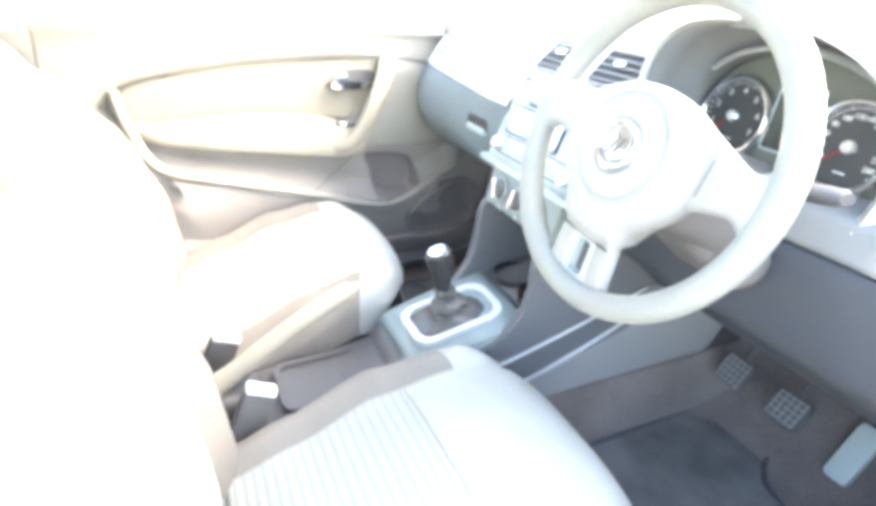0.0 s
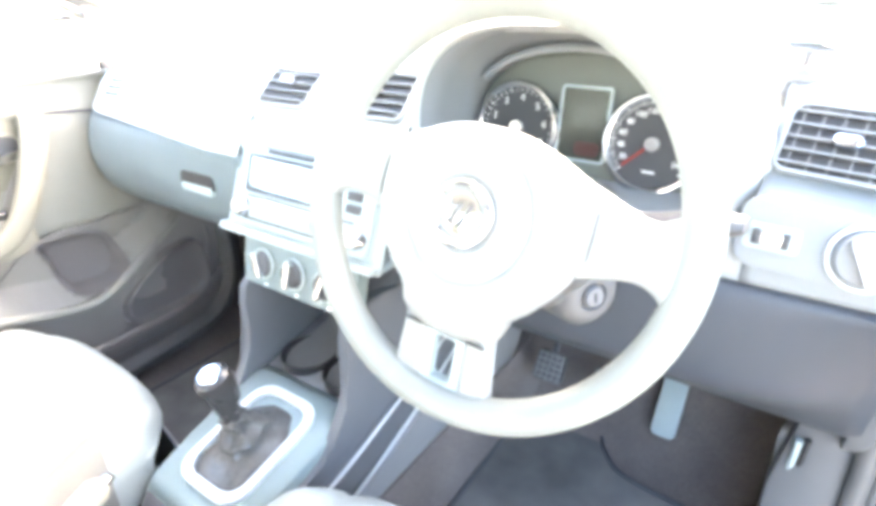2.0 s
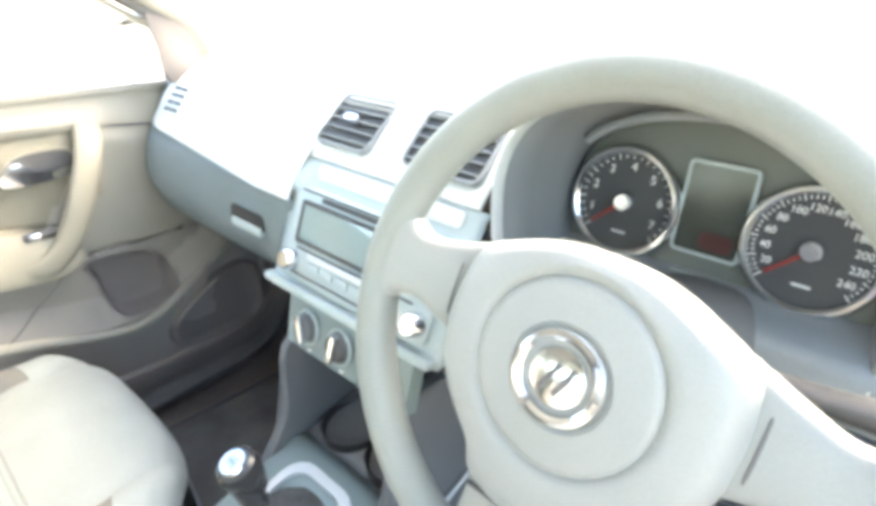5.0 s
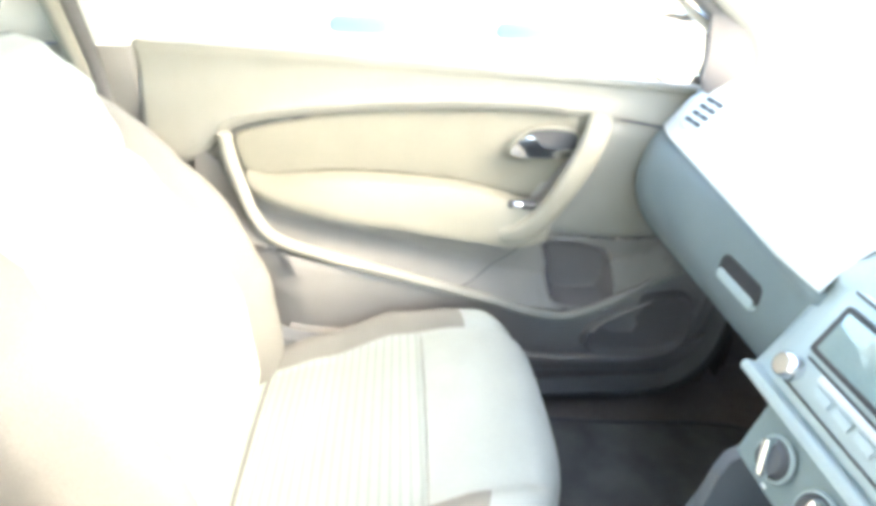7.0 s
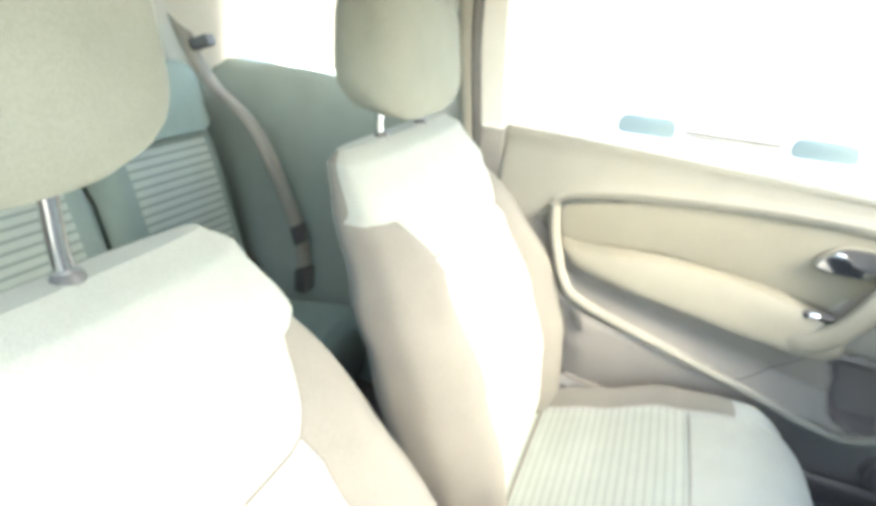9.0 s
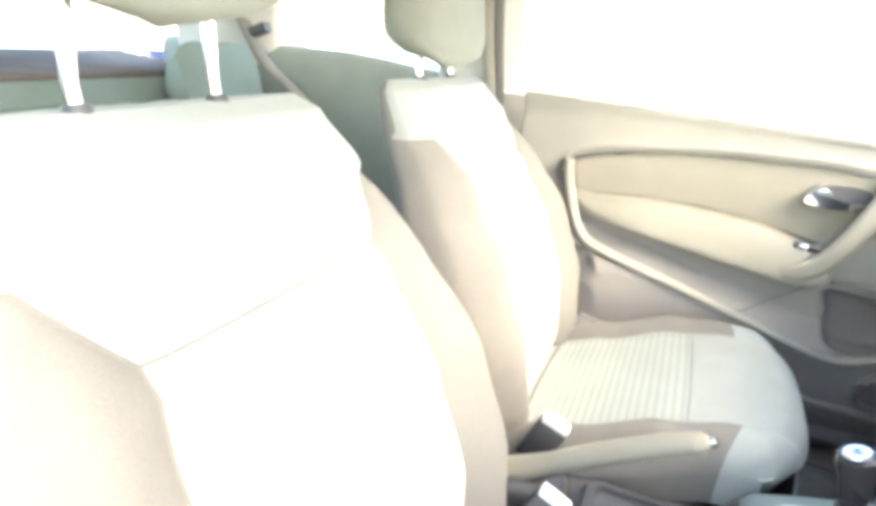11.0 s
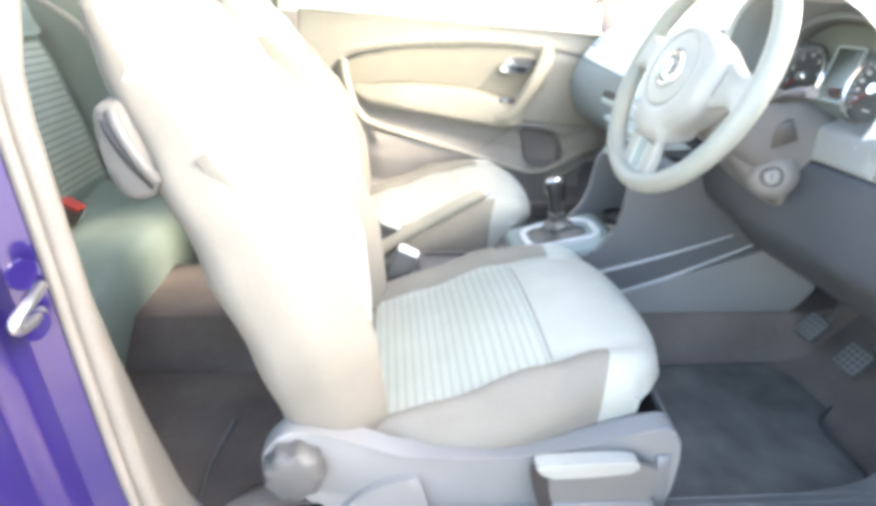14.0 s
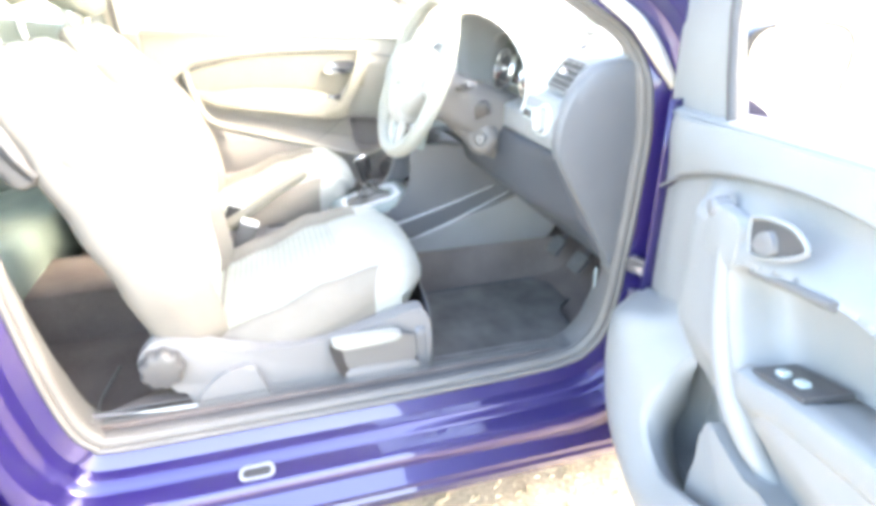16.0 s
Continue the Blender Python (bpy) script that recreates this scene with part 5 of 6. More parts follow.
# ---- centre console ----
con = thing("centre_console", "grey plastic centre console with cup holders and tray", "console")
for s in (1, -1):
    up = spline([(0.02, 0.52), (0.06, 0.54), (0.10, 0.60), (0.12, 0.70), (0.24, 0.70), (0.40, 0.66), (0.42, 0.57), (0.30, 0.53), (0.12, 0.47), (-0.02, 0.445), (-0.06, 0.47), (-0.03, 0.505)], 50, True)
    part("side_panel", slab([(s * y, z) for y, z in up], 0.016, basis((s * 0.108, 0, 0), (0, s, 0), (0, 0, 1)), 0.005), CONSOLE_SIDE, con, "slate grey console side panel")
    band = spline([(-0.06, 0.418), (0.10, 0.446), (0.30, 0.508), (0.43, 0.550), (0.43, 0.572), (0.36, 0.580), (0.28, 0.556), (0.10, 0.505), (-0.06, 0.475)], 50, True)
    part("side_band", slab([(s * y, z) for y, z in band], 0.012, basis((s * 0.1125, 0, 0), (0, s, 0), (0, 0, 1)), 0.003), CONSOLE_SIDE, con, "slate band along the console")
    # ridges along the side, their highlights painted on with bright plastic
    for line, r in (([(-0.05, 0.476), (0.04, 0.487), (0.097, 0.500), (0.22, 0.536), (0.345, 0.578)], 0.0030), ([(-0.05, 0.418), (0.04, 0.425), (0.118, 0.443), (0.25, 0.492), (0.395, 0.556)], 0.0034)):
        part("ridge_highlight", tube([(s * 0.1135, y, z) for y, z in spline(line, 30)], np.interp(np.linspace(0, 1, 30), [0, 0.7, 1], [r, r, 0.0012]), 8), BRIGHT, con, "fine console ridge painted bright as its highlight")
    low = spline([(-0.50, 0.40), (-0.30, 0.405), (-0.04, 0.41), (0.12, 0.445), (0.30, 0.505), (0.425, 0.547), (0.52, 0.57), (0.56, 0.48), (0.52, 0.40), (0.40, 0.394), (0.25, 0.395), (0.10, 0.396), (-0.10, 0.385), (-0.5, 0.375)], 70, True)
    part("lower_side_panel", slab([(s * y, z) for y, z in low], 0.02, basis((s * 0.122, 0, 0), (0, s, 0), (0, 0, 1)), 0.006), CONSOLE, con, "grey lower console panel")
# pocket under the heater controls and cup holders
rows = [[(x, y, z) for x in np.linspace(-0.098, 0.098, 8)] for y, z in spline([(0.132, 0.70), (0.25, 0.70), (0.27, 0.64), (0.255, 0.58), (0.20, 0.565), (0.12, 0.548)], 18)]
part("storage_pocket", grid(rows), SIDE_GREY, con, "grey storage pocket", thick=0.003)
for x in (-0.043, 0.046):
    part("cup_holder", lathe([(0.0, -0.045), (0.030, -0.045), (0.036, -0.04), (0.039, 0.0), (0.043, 0.004), (0.043, -0.05)], at(x, 0.165, 0.562), 32), BLACK, con, "black round cup holder")
rows = []
for y, z, w in ((0.118, 0.552, 0.095), (0.10, 0.555, 0.096), (0.05, 0.543, 0.095), (-0.02, 0.528, 0.092), (-0.085, 0.51, 0.088), (-0.10, 0.495, 0.086), (-0.12, 0.468, 0.085), (-0.20, 0.452, 0.083), (-0.35, 0.445, 0.080), (-0.5, 0.44, 0.078)):
    rows.append([(x, y, z - d) for x, d in ((-w - 0.012, 0.09), (-w - 0.008, 0.03), (-w, 0.006), (-w + 0.01, 0), (0, 0), (w - 0.01, 0), (w, 0.006), (w + 0.008, 0.03), (w + 0.012, 0.09))])
part("upper_trim", grid(rows[:6]), TEAL, con, "teal-grey satin console top", thick=0.003)
part("rear_trim", grid(rows[5:]), DASH_DARK, con, "dark console top between the seats", thick=0.003)
part("tray", ring_slab(rounded(0.13, 0.17, 0.02, cy=-0.215), rounded(0.11, 0.15, 0.014, cy=-0.215), 0.02, at(0, 0, 0.462)), DASH_DARK, con)
part("tray_floor", slab(rounded(0.11, 0.15, 0.014, cy=-0.215), 0.004, at(0, 0, 0.4545)), DARK_GREY, con)

gear = thing("gear_lever", "gear lever with dark gaiter and bright-capped knob", "gear lever")
BM = at(0.0, 0.008, 0.536, 12)
part("bezel", ring_slab(rounded(0.120, 0.166, 0.032), rounded(0.096, 0.140, 0.024), 0.032, BM @ at(0.005, 0, 0.006)), BRIGHT, gear, "bright satin gaiter frame")
rows = []
for s in np.linspace(0, 1, 14):
    w, d = 0.039 * (1 - s) ** 2.8 + 0.0125, 0.060 * (1 - s) ** 2.8 + 0.0125
    wob = 0.005 * math.sin(s * 19)
    c = Vector((0.004, 0.008, 0.53)).lerp(Vector((-0.002, -0.006, 0.60)), s)
    rows.append([(c.x + (w + wob + 0.005 * math.sin(5 * a + 7 * s)) * math.copysign(abs(math.cos(a)) ** 0.7, math.cos(a)), c.y + (d + wob) * math.copysign(abs(math.sin(a)) ** 0.7, math.sin(a)), c.z + 0.012 * math.sin(a) * (1 - s)) for a in np.linspace(0, 2 * math.pi, 36, endpoint=False)])
part("gaiter", grid(rows, closed=True, cap=True), GAITER, gear, "black folded gaiter")
part("shaft", tube([(-0.002, -0.004, 0.585), (-0.004, -0.008, 0.61), (-0.006, -0.012, 0.63)], [0.014, 0.0155, 0.017], 20), GLOSS_BLACK, gear)
KM = basis((-0.008, -0.014, 0.652), (1, 0, 0.05), (0, 1, 0.35))
part("knob", lathe([(0.0, 0.006), (0.018, 0.006), (0.0225, 0.002), (0.024, -0.008), (0.021, -0.024), (0.015, -0.045)], KM, 32), GLOSS_BLACK, gear, "charcoal gear knob")
part("knob_cap", lathe([(0.0, 0.0085), (0.014, 0.0085), (0.0155, 0.006)], KM, 32), CHROME, gear, "bright knob cap")
for x in (-0.006, 0.0, 0.006):
    part("shift_mark", box((0.0014, 0.013, 0.0006), KM @ at(x, 0, 0.0088)), BLACK, gear)
part("shift_mark", box((0.014, 0.0014, 0.0006), KM @ at(0, 0, 0.0088)), BLACK, gear)

hbk = thing("handbrake", "raised handbrake lever with pale grip", "handbrake")
part("grip", tube(spline([(0.0, -0.42, 0.475), (0.002, -0.36, 0.512), (0.006, -0.29, 0.56), (0.012, -0.22, 0.604), (0.018, -0.168, 0.633)], 20), np.interp(np.linspace(0, 1, 20), [0, 0.3, 0.8, 0.95, 1], [0.021, 0.016, 0.0155, 0.014, 0.008]), 16), BEIGE_LIGHT, hbk, "pale beige-grey lever grip")
part("button", tube([(0.0175, -0.172, 0.631), (0.019, -0.160, 0.638)], 0.006, 12), CHROME, hbk)
part("gaiter", box((0.07, 0.15, 0.05), at(0, -0.40, 0.46), 0.018, 3), DARK_GREY, hbk)

# ---- pedals ----
for name, x, y, z, w, h, tread in (("clutch_pedal", 0.20, 0.512, 0.408, 0.056, 0.056, 5), ("brake_pedal", 0.308, 0.524, 0.399, 0.062, 0.056, 5), ("accelerator_pedal", 0.408, 0.57, 0.367, 0.042, 0.11, 0)):
    p = thing(name, "grey metal " + name.replace("_", " ") + " with ribbed pad", "pedal", "pedals")
    M = basis((x, y, z), (1, 0, 0), (0, 0.62, 0.78))
    part("pad", slab(rounded(w, h, 0.010), 0.012, M, 0.003), DARK_GREY if tread else SILVER, p)
    for k in range(tread):
        part("tread", box((0.0035, h * 0.92, 0.003), M @ at(-w / 2 + w * (k + 0.5) / tread, 0, 0.0), 0.001), SIDE_GREY, p)
        part("tread", box((w * 0.92, 0.0035, 0.003), M @ at(0, -h / 2 + h * (k + 0.5) / tread, 0.0005), 0.001), SIDE_GREY, p)
    part("arm", tube(spline([(x, y + 0.012, z), (x - 0.005, y + 0.06, z + 0.05), (x - 0.008, y + 0.10, z + 0.16), (x - 0.01, y + 0.09, z + 0.24)], 12), 0.006, 10), DARK_GREY, p)
rest = thing("footrest", "grey plastic wedge footrest on the toe board", "footrest")
part("plate", slab(rounded(0.08, 0.22, 0.02), 0.012, basis((0.60, 0.47, 0.40), (0.3, 1, 0), (0, 0.1, 1)), 0.004), DASH_LOW, rest)

# ---- passenger door ----
pd = thing("passenger_door", "closed passenger door with beige insert and greige trim", "car door", "car doors")


def door_sheet(outline_low, outline_high, xf, ny=40, nz=10):
    rows = []
    for t in np.linspace(0, 1, ny):
        y0, y1 = outline_low(t), outline_high(t)
        rows.append([(xf(y0[0] + (y1[0] - y0[0]) * s, y0[1] + (y1[1] - y0[1]) * s), y0[0] + (y1[0] - y0[0]) * s, y0[1] + (y1[1] - y0[1]) * s) for s in np.linspace(0, 1, nz)])
    return rows


def along(points):
    q = spline(points, 60)
    return lambda t: q[min(59, int(round(t * 59)))]


part("backing_panel", grid([[(-0.679, y, z) for z in np.linspace(0.335, 0.852, 6)] for y in np.linspace(-0.635, 0.44, 8)]), DOOR_UP, pd, thick=0.003)
INSERT_EDGE = [(-0.635, 0.79), (-0.56, 0.80), (-0.52, 0.831), (-0.50, 0.853), (-0.425, 0.873), (-0.239, 0.892), (-0.055, 0.898), (0.06, 0.893), (0.20, 0.87), (0.44, 0.83)]
UP_LOW = along(INSERT_EDGE)
BELT_LINE = along([(-0.635, 0.966), (-0.50, 0.962), (-0.30, 0.954), (-0.02, 0.939), (0.18, 0.927), (0.30, 0.920), (0.44, 0.915)])
rows = []
for t in np.linspace(0, 1, 60):
    (ya, za), (yb, zb) = UP_LOW(t), BELT_LINE(t)
    f = max(0.0, min(1.0, (ya - 0.05) / 0.12))
    lip_x, lip_z = -0.649 - 0.012 * f, 0.016 * (1 - f) + 0.002
    row = [(-0.668, ya, za - lip_z), (-0.658, ya, za - lip_z * 0.85), (lip_x - 0.002, ya, za - lip_z * 0.35)]
    row += [(lip_x - (0.034 - 0.012 * f) * math.sin(k * math.pi / 2) ** 1.2 + 0.010 * max(0.0, (k - 0.8) / 0.2), ya + (yb - ya) * k, za + (zb - za) * k) for k in np.linspace(0, 1, 12)]
    rows.append(row)
part("upper_panel", grid(rows), DOOR_UP, pd, "greige upper door trim with a rounded lip", thick=0.003)
part("belt_ledge", grid([[(x, *BELT_LINE(t)[:1], BELT_LINE(t)[1] + dz) for x, dz in ((-0.672, 0.0), (-0.682, 0.004), (-0.705, 0.004), (-0.72, -0.01))] for t in np.linspace(0, 1, 30)]), DOOR_UP, pd, thick=0.004)
INS_LOW = along([(-0.485, 0.765), (-0.44, 0.757), (-0.36, 0.765), (-0.27, 0.764), (-0.12, 0.750), (0.0, 0.724), (0.05, 0.72), (0.11, 0.74)])
INS_UP = along([(-0.492, 0.815), (-0.47, 0.838), (-0.30, 0.873), (-0.10, 0.892), (0.02, 0.893), (0.08, 0.888), (0.13, 0.87)])
part("beige_insert", grid(door_sheet(INS_LOW, INS_UP, lambda y, z: -0.664 + 0.004 * math.sin(max(0, min(1, (z - 0.73) / 0.16)) * math.pi), nz=12)), BEIGE, pd, "beige cloth door insert", thick=0.004)
ARM_LOW = along([(-0.474, 0.742), (-0.43, 0.715), (-0.315, 0.699), (-0.215, 0.684), (-0.064, 0.660), (0.0, 0.650), (0.04, 0.665)])
rows = []
for t in np.linspace(0, 1, 36):
    a, b = INS_LOW(t * 0.86), ARM_LOW(t)
    k = min(1.0, 0.25 + t * 2.2)
    y = a[0] + (b[0] - a[0]) * 0.5
    p = [(-0.664, y, a[1] + 0.002), (-0.664 + 0.026 * k, y, a[1] - 0.001), (-0.664 + 0.040 * k, y, a[1] - 0.006), (-0.664 + 0.052 * k, y, (a[1] + b[1]) / 2), (-0.664 + 0.056 * k, y, b[1] + 0.010), (-0.664 + 0.050 * k, y, b[1] + 0.001), (-0.655, y, b[1] - 0.001)]
    rows.append([tuple(q) for q in spline(p, 14)])
part("armrest", grid(rows), BEIGE_LIGHT, pd, "light beige padded armrest", thick=0.004)
# pale frame round the rear end of the insert
fr = spline([(-0.645, -0.505, 0.835), (-0.645, -0.50, 0.79), (-0.638, -0.485, 0.74), (-0.628, -0.465, 0.69), (-0.617, -0.43, 0.655), (-0.605, -0.33, 0.625), (-0.602, -0.165, 0.579), (-0.602, -0.05, 0.544), (-0.600, 0.03, 0.519), (-0.602, 0.10, 0.507), (-0.606, 0.16, 0.525), (-0.612, 0.23, 0.560), (-0.622, 0.32, 0.595)], 60)
part("pocket_lip", tube(fr, np.interp(np.linspace(0, 1, 60), [0, 0.1, 0.5, 0.9, 1], [0.012, 0.013, 0.010, 0.009, 0.004]), 12), DOOR_UP, pd, "pale rounded door pocket lip")
MID_LOW = along([(-0.56, 0.68), (-0.44, 0.64), (-0.33, 0.62), (-0.165, 0.575), (-0.05, 0.545), (0.048, 0.521), (0.13, 0.522), (0.20, 0.555), (0.30, 0.60)])
MID_UP = along([(-0.56, 0.82), (-0.475, 0.745), (-0.43, 0.718), (-0.23, 0.688), (-0.053, 0.660), (0.03, 0.655), (0.10, 0.655), (0.20, 0.65), (0.42, 0.66)])
MID_FLOOR = ([-0.56, -0.44, -0.33, -0.165, -0.05, 0.048, 0.13, 0.20, 0.30], [0.68, 0.64, 0.62, 0.575, 0.545, 0.521, 0.522, 0.555, 0.60])


def mid_x(y, z):
    """The panel under the armrest flares out towards the pocket lip."""
    return -0.652 + 0.040 * max(0.0, 1 - (z - np.interp(y, *MID_FLOOR)) / 0.05)


BOTTLE = spline([(0.062, 0.600), (0.052, 0.640), (0.10, 0.643), (0.160, 0.630), (0.183, 0.603), (0.190, 0.560), (0.176, 0.528), (0.126, 0.524), (0.082, 0.530), (0.066, 0.556)], 60, True)


def inside(loop, y, z):
    """Whether a point lies within an outline drawn slightly larger."""
    loop = loop.mean(0) + (loop - loop.mean(0)) * 1.03
    odd = False
    for (y1, z1), (y2, z2) in zip(loop, np.roll(loop, 1, 0)):
        if (z1 > z) != (z2 > z) and y < (y2 - y1) * (z - z1) / (z2 - z1) + y1:
            odd = not odd
    return odd


bm = grid(door_sheet(MID_LOW, MID_UP, mid_x, ny=170, nz=40))
bmesh.ops.delete(bm, geom=[f for f in bm.faces if inside(BOTTLE, f.calc_center_median().y, f.calc_center_median().z)], context="FACES")
part("middle_panel", bm, DOOR_MID, pd, "grey-brown panel under the armrest", thick=0.004)
SEAM = along([(-0.47, 0.645), (-0.25, 0.575), (-0.119, 0.560), (-0.03, 0.60), (0.03, 0.652)])
part("panel_seam", tube([(mid_x(*SEAM(t)) + 0.001, *SEAM(t)) for t in np.linspace(0.45, 1, 30)], 0.0022, 6), DOOR_DARK, pd)
part("front_panel", grid(door_sheet(along([(-0.06, 0.59), (0.03, 0.638), (0.20, 0.630), (0.44, 0.640)]), along([(0.10, 0.88), (0.16, 0.87), (0.30, 0.85), (0.44, 0.835)]), lambda y, z: -0.662, nz=8)), DOOR_UP, pd, "greige front door trim", thick=0.004)
LOW_LOW = along([(-0.635, 0.33), (-0.4, 0.33), (0.0, 0.33), (0.30, 0.345), (0.44, 0.40)])
LOW_UP = along([(-0.635, 0.80), (-0.56, 0.70), (-0.44, 0.64), (-0.165, 0.575), (0.048, 0.520), (0.13, 0.522), (0.22, 0.57), (0.44, 0.66)])
part("lower_panel", grid(door_sheet(LOW_LOW, LOW_UP, lambda y, z: -0.628 + 0.025 * max(0, min(1, (z - 0.40) / 0.15)) * (1 if -0.42 < y < 0.25 else 0.2), nz=14)), DOOR_LOW, pd, "grey-brown lower door trim", thick=0.004)
part("lower_rib", tube(spline([(-0.617, -0.42, 0.470), (-0.615, -0.2, 0.440), (-0.611, 0.05, 0.404), (-0.610, 0.15, 0.400), (-0.611, 0.26, 0.402), (-0.615, 0.335, 0.428), (-0.622, 0.375, 0.515), (-0.628, 0.378, 0.565)], 50), 0.008, 10), DOOR_LOW, pd, "rounded rib along the lower door")
part("kick_strip", grid([[(-0.6125 + 0.004 * k, y, 0.335 + (np.interp(y, [-0.42, -0.2, 0.05, 0.26, 0.335, 0.44], [0.462, 0.432, 0.396, 0.394, 0.42, 0.50]) - 0.335) * k) for k in np.linspace(0, 1, 5)] for y in np.linspace(-0.60, 0.42, 30)]), DOOR_DARK, pd, "dark strip below the rib", thick=0.003)
pc = BOTTLE.mean(0)
rows = []
for k, dx, w in ((1.05, 0.003, 1), (1.02, 0.005, 1), (0.99, 0.003, 1), (0.96, 0.0, 0.85), (0.93, 0.0, 0.6), (0.89, 0.0, 0.3), (0.82, 0.0, 0.1), (0.6, 0.0, 0.02), (0.002, 0.0, 0.0)):
    rows.append([(mid_x(*p) * w - 0.672 * (1 - w) + dx, *(pc + (p - pc) * k)) for p in BOTTLE])
part("bottle_pocket", grid(rows, closed=True), BOTTLE_GREY, pd, "hollow glossy bottle pocket, recess shade in its colour")
SPK = spline([(0.150, 0.462), (0.170, 0.492), (0.22, 0.524), (0.262, 0.545), (0.318, 0.553), (0.346, 0.535), (0.354, 0.476), (0.345, 0.436), (0.312, 0.415), (0.26, 0.412), (0.165, 0.420)], 60, True)
pc = SPK.mean(0)
sk = part("speaker_trim", grid([[(-0.599 - dx, *(pc + (p - pc) * k)) for p in SPK] for k, dx in ((1.05, 0.030), (1.03, 0.012), (1.02, 0.003), (1.0, 0.0), (0.97, 0.001), (0.93, 0.008), (0.85, 0.014), (0.5, 0.017), (0.002, 0.017))], closed=True), BOTTLE_GREY, pd, "glossy scooped speaker cover, recess shade in its colour")
# paler bead paints the highlight along the scoop's rim
part("speaker_line", tube([(-0.5975, y, z) for y, z in spline([(0.158, 0.470), (0.176, 0.494), (0.22, 0.522), (0.262, 0.543)], 24)], [0.001] + [0.0026] * 22 + [0.001], 8), DOOR_LOW, sk, "moulded edge painted pale as a highlight")
# pull handle
GRIP = spline([(0.122, 0.893, -0.676, 0.020), (0.116, 0.873, -0.650, 0.022), (0.102, 0.842, -0.628, 0.022), (0.076, 0.790, -0.614, 0.021), (0.048, 0.738, -0.610, 0.020), (0.022, 0.702, -0.610, 0.020), (-0.010, 0.679, -0.612, 0.019), (-0.045, 0.676, -0.620, 0.015), (-0.070, 0.680, -0.634, 0.008)], 44)
rows = []
for (y, z, x, w), (y1, z1, _, _) in ((p, q) for p, q in zip(GRIP, np.vstack([GRIP[1:], 2 * GRIP[-1] - GRIP[-2]]))):
    n = math.hypot(y1 - y, z1 - z)
    py, pz = (z1 - z) / n, -(y1 - y) / n
    rows.append([(x + 0.013 * math.copysign(abs(math.sin(a)) ** 0.7, math.sin(a)), y + py * w * math.copysign(abs(math.cos(a)) ** 0.7, math.cos(a)), z + pz * w * math.copysign(abs(math.cos(a)) ** 0.7, math.cos(a))) for a in np.linspace(0, 2 * math.pi, 24, endpoint=False)])
part("pull_handle", grid(rows, closed=True, cap=True), BEIGE_LIGHT, pd, "light beige slanted pull handle")
# flat plate put in as the shade behind the pull handle
part("pull_shadow_gap", slab([(y, z) for y, z in spline([(0.10, 0.82), (0.075, 0.805), (0.02, 0.72), (0.03, 0.705), (0.055, 0.715), (0.11, 0.80)], 30, True)], 0.003, basis((-0.655, 0, 0), (0, 1, 0), (0, 0, 1))), DOOR_LOW, pd)
cup = spline([(-0.032, 0.812), (-0.020, 0.838), (0.005, 0.854), (0.05, 0.856), (0.082, 0.848), (0.085, 0.824), (0.07, 0.810), (0.02, 0.805)], 40, True)
rh = part("release_recess", slab([(y, z) for y, z in cup], 0.004, basis((-0.652, 0, 0), (0, 1, 0), (0, 0, 1)) @ at(0, 0, 0)), DASH_DARK, pd, "dark release handle recess")
part("recess_rim", tube([(-0.654, y, z) for y, z in cup], 0.0035, 8, True), BEIGE_LIGHT, rh)
part("release_handle", slab([(y, z) for y, z in spline([(-0.030, 0.812), (-0.022, 0.835), (0.0, 0.847), (0.014, 0.833), (0.034, 0.826), (0.076, 0.824), (0.078, 0.812), (0.03, 0.808)], 40, True)], 0.012, basis((-0.648, 0, 0), (0, 1, 0), (0, 0, 1)) @ at(0, 0, 0.01), 0.004), CHROME, rh, "chrome door release handle")
wsw = part("switch_plate", box((0.012, 0.05, 0.026), at(-0.628, -0.005, 0.723, 0, 35, 0), 0.004), DASH_DARK, pd, "dark window switch plate")
part("window_switch", box((0.01, 0.018, 0.016), at(-0.622, -0.014, 0.727, 0, 35, 0), 0.003), CHROME, wsw)
part("door_skin", grid([[(-0.775 - 0.02 * math.sin(math.pi * s), y, 0.22 + s * 0.68) for s in np.linspace(0, 1, 10)] for y in np.linspace(-0.72, 0.46, 14)]), PAINT, pd, "violet-blue outer door skin", thick=0.004)
part("front_end_panel", grid([[(x, 0.44 + 0.004 * k, z) for k, z in enumerate((0.36, 0.6, 0.92))] for x in (-0.76, -0.66, -0.60)]), DASH_DARK, pd, thick=0.004)
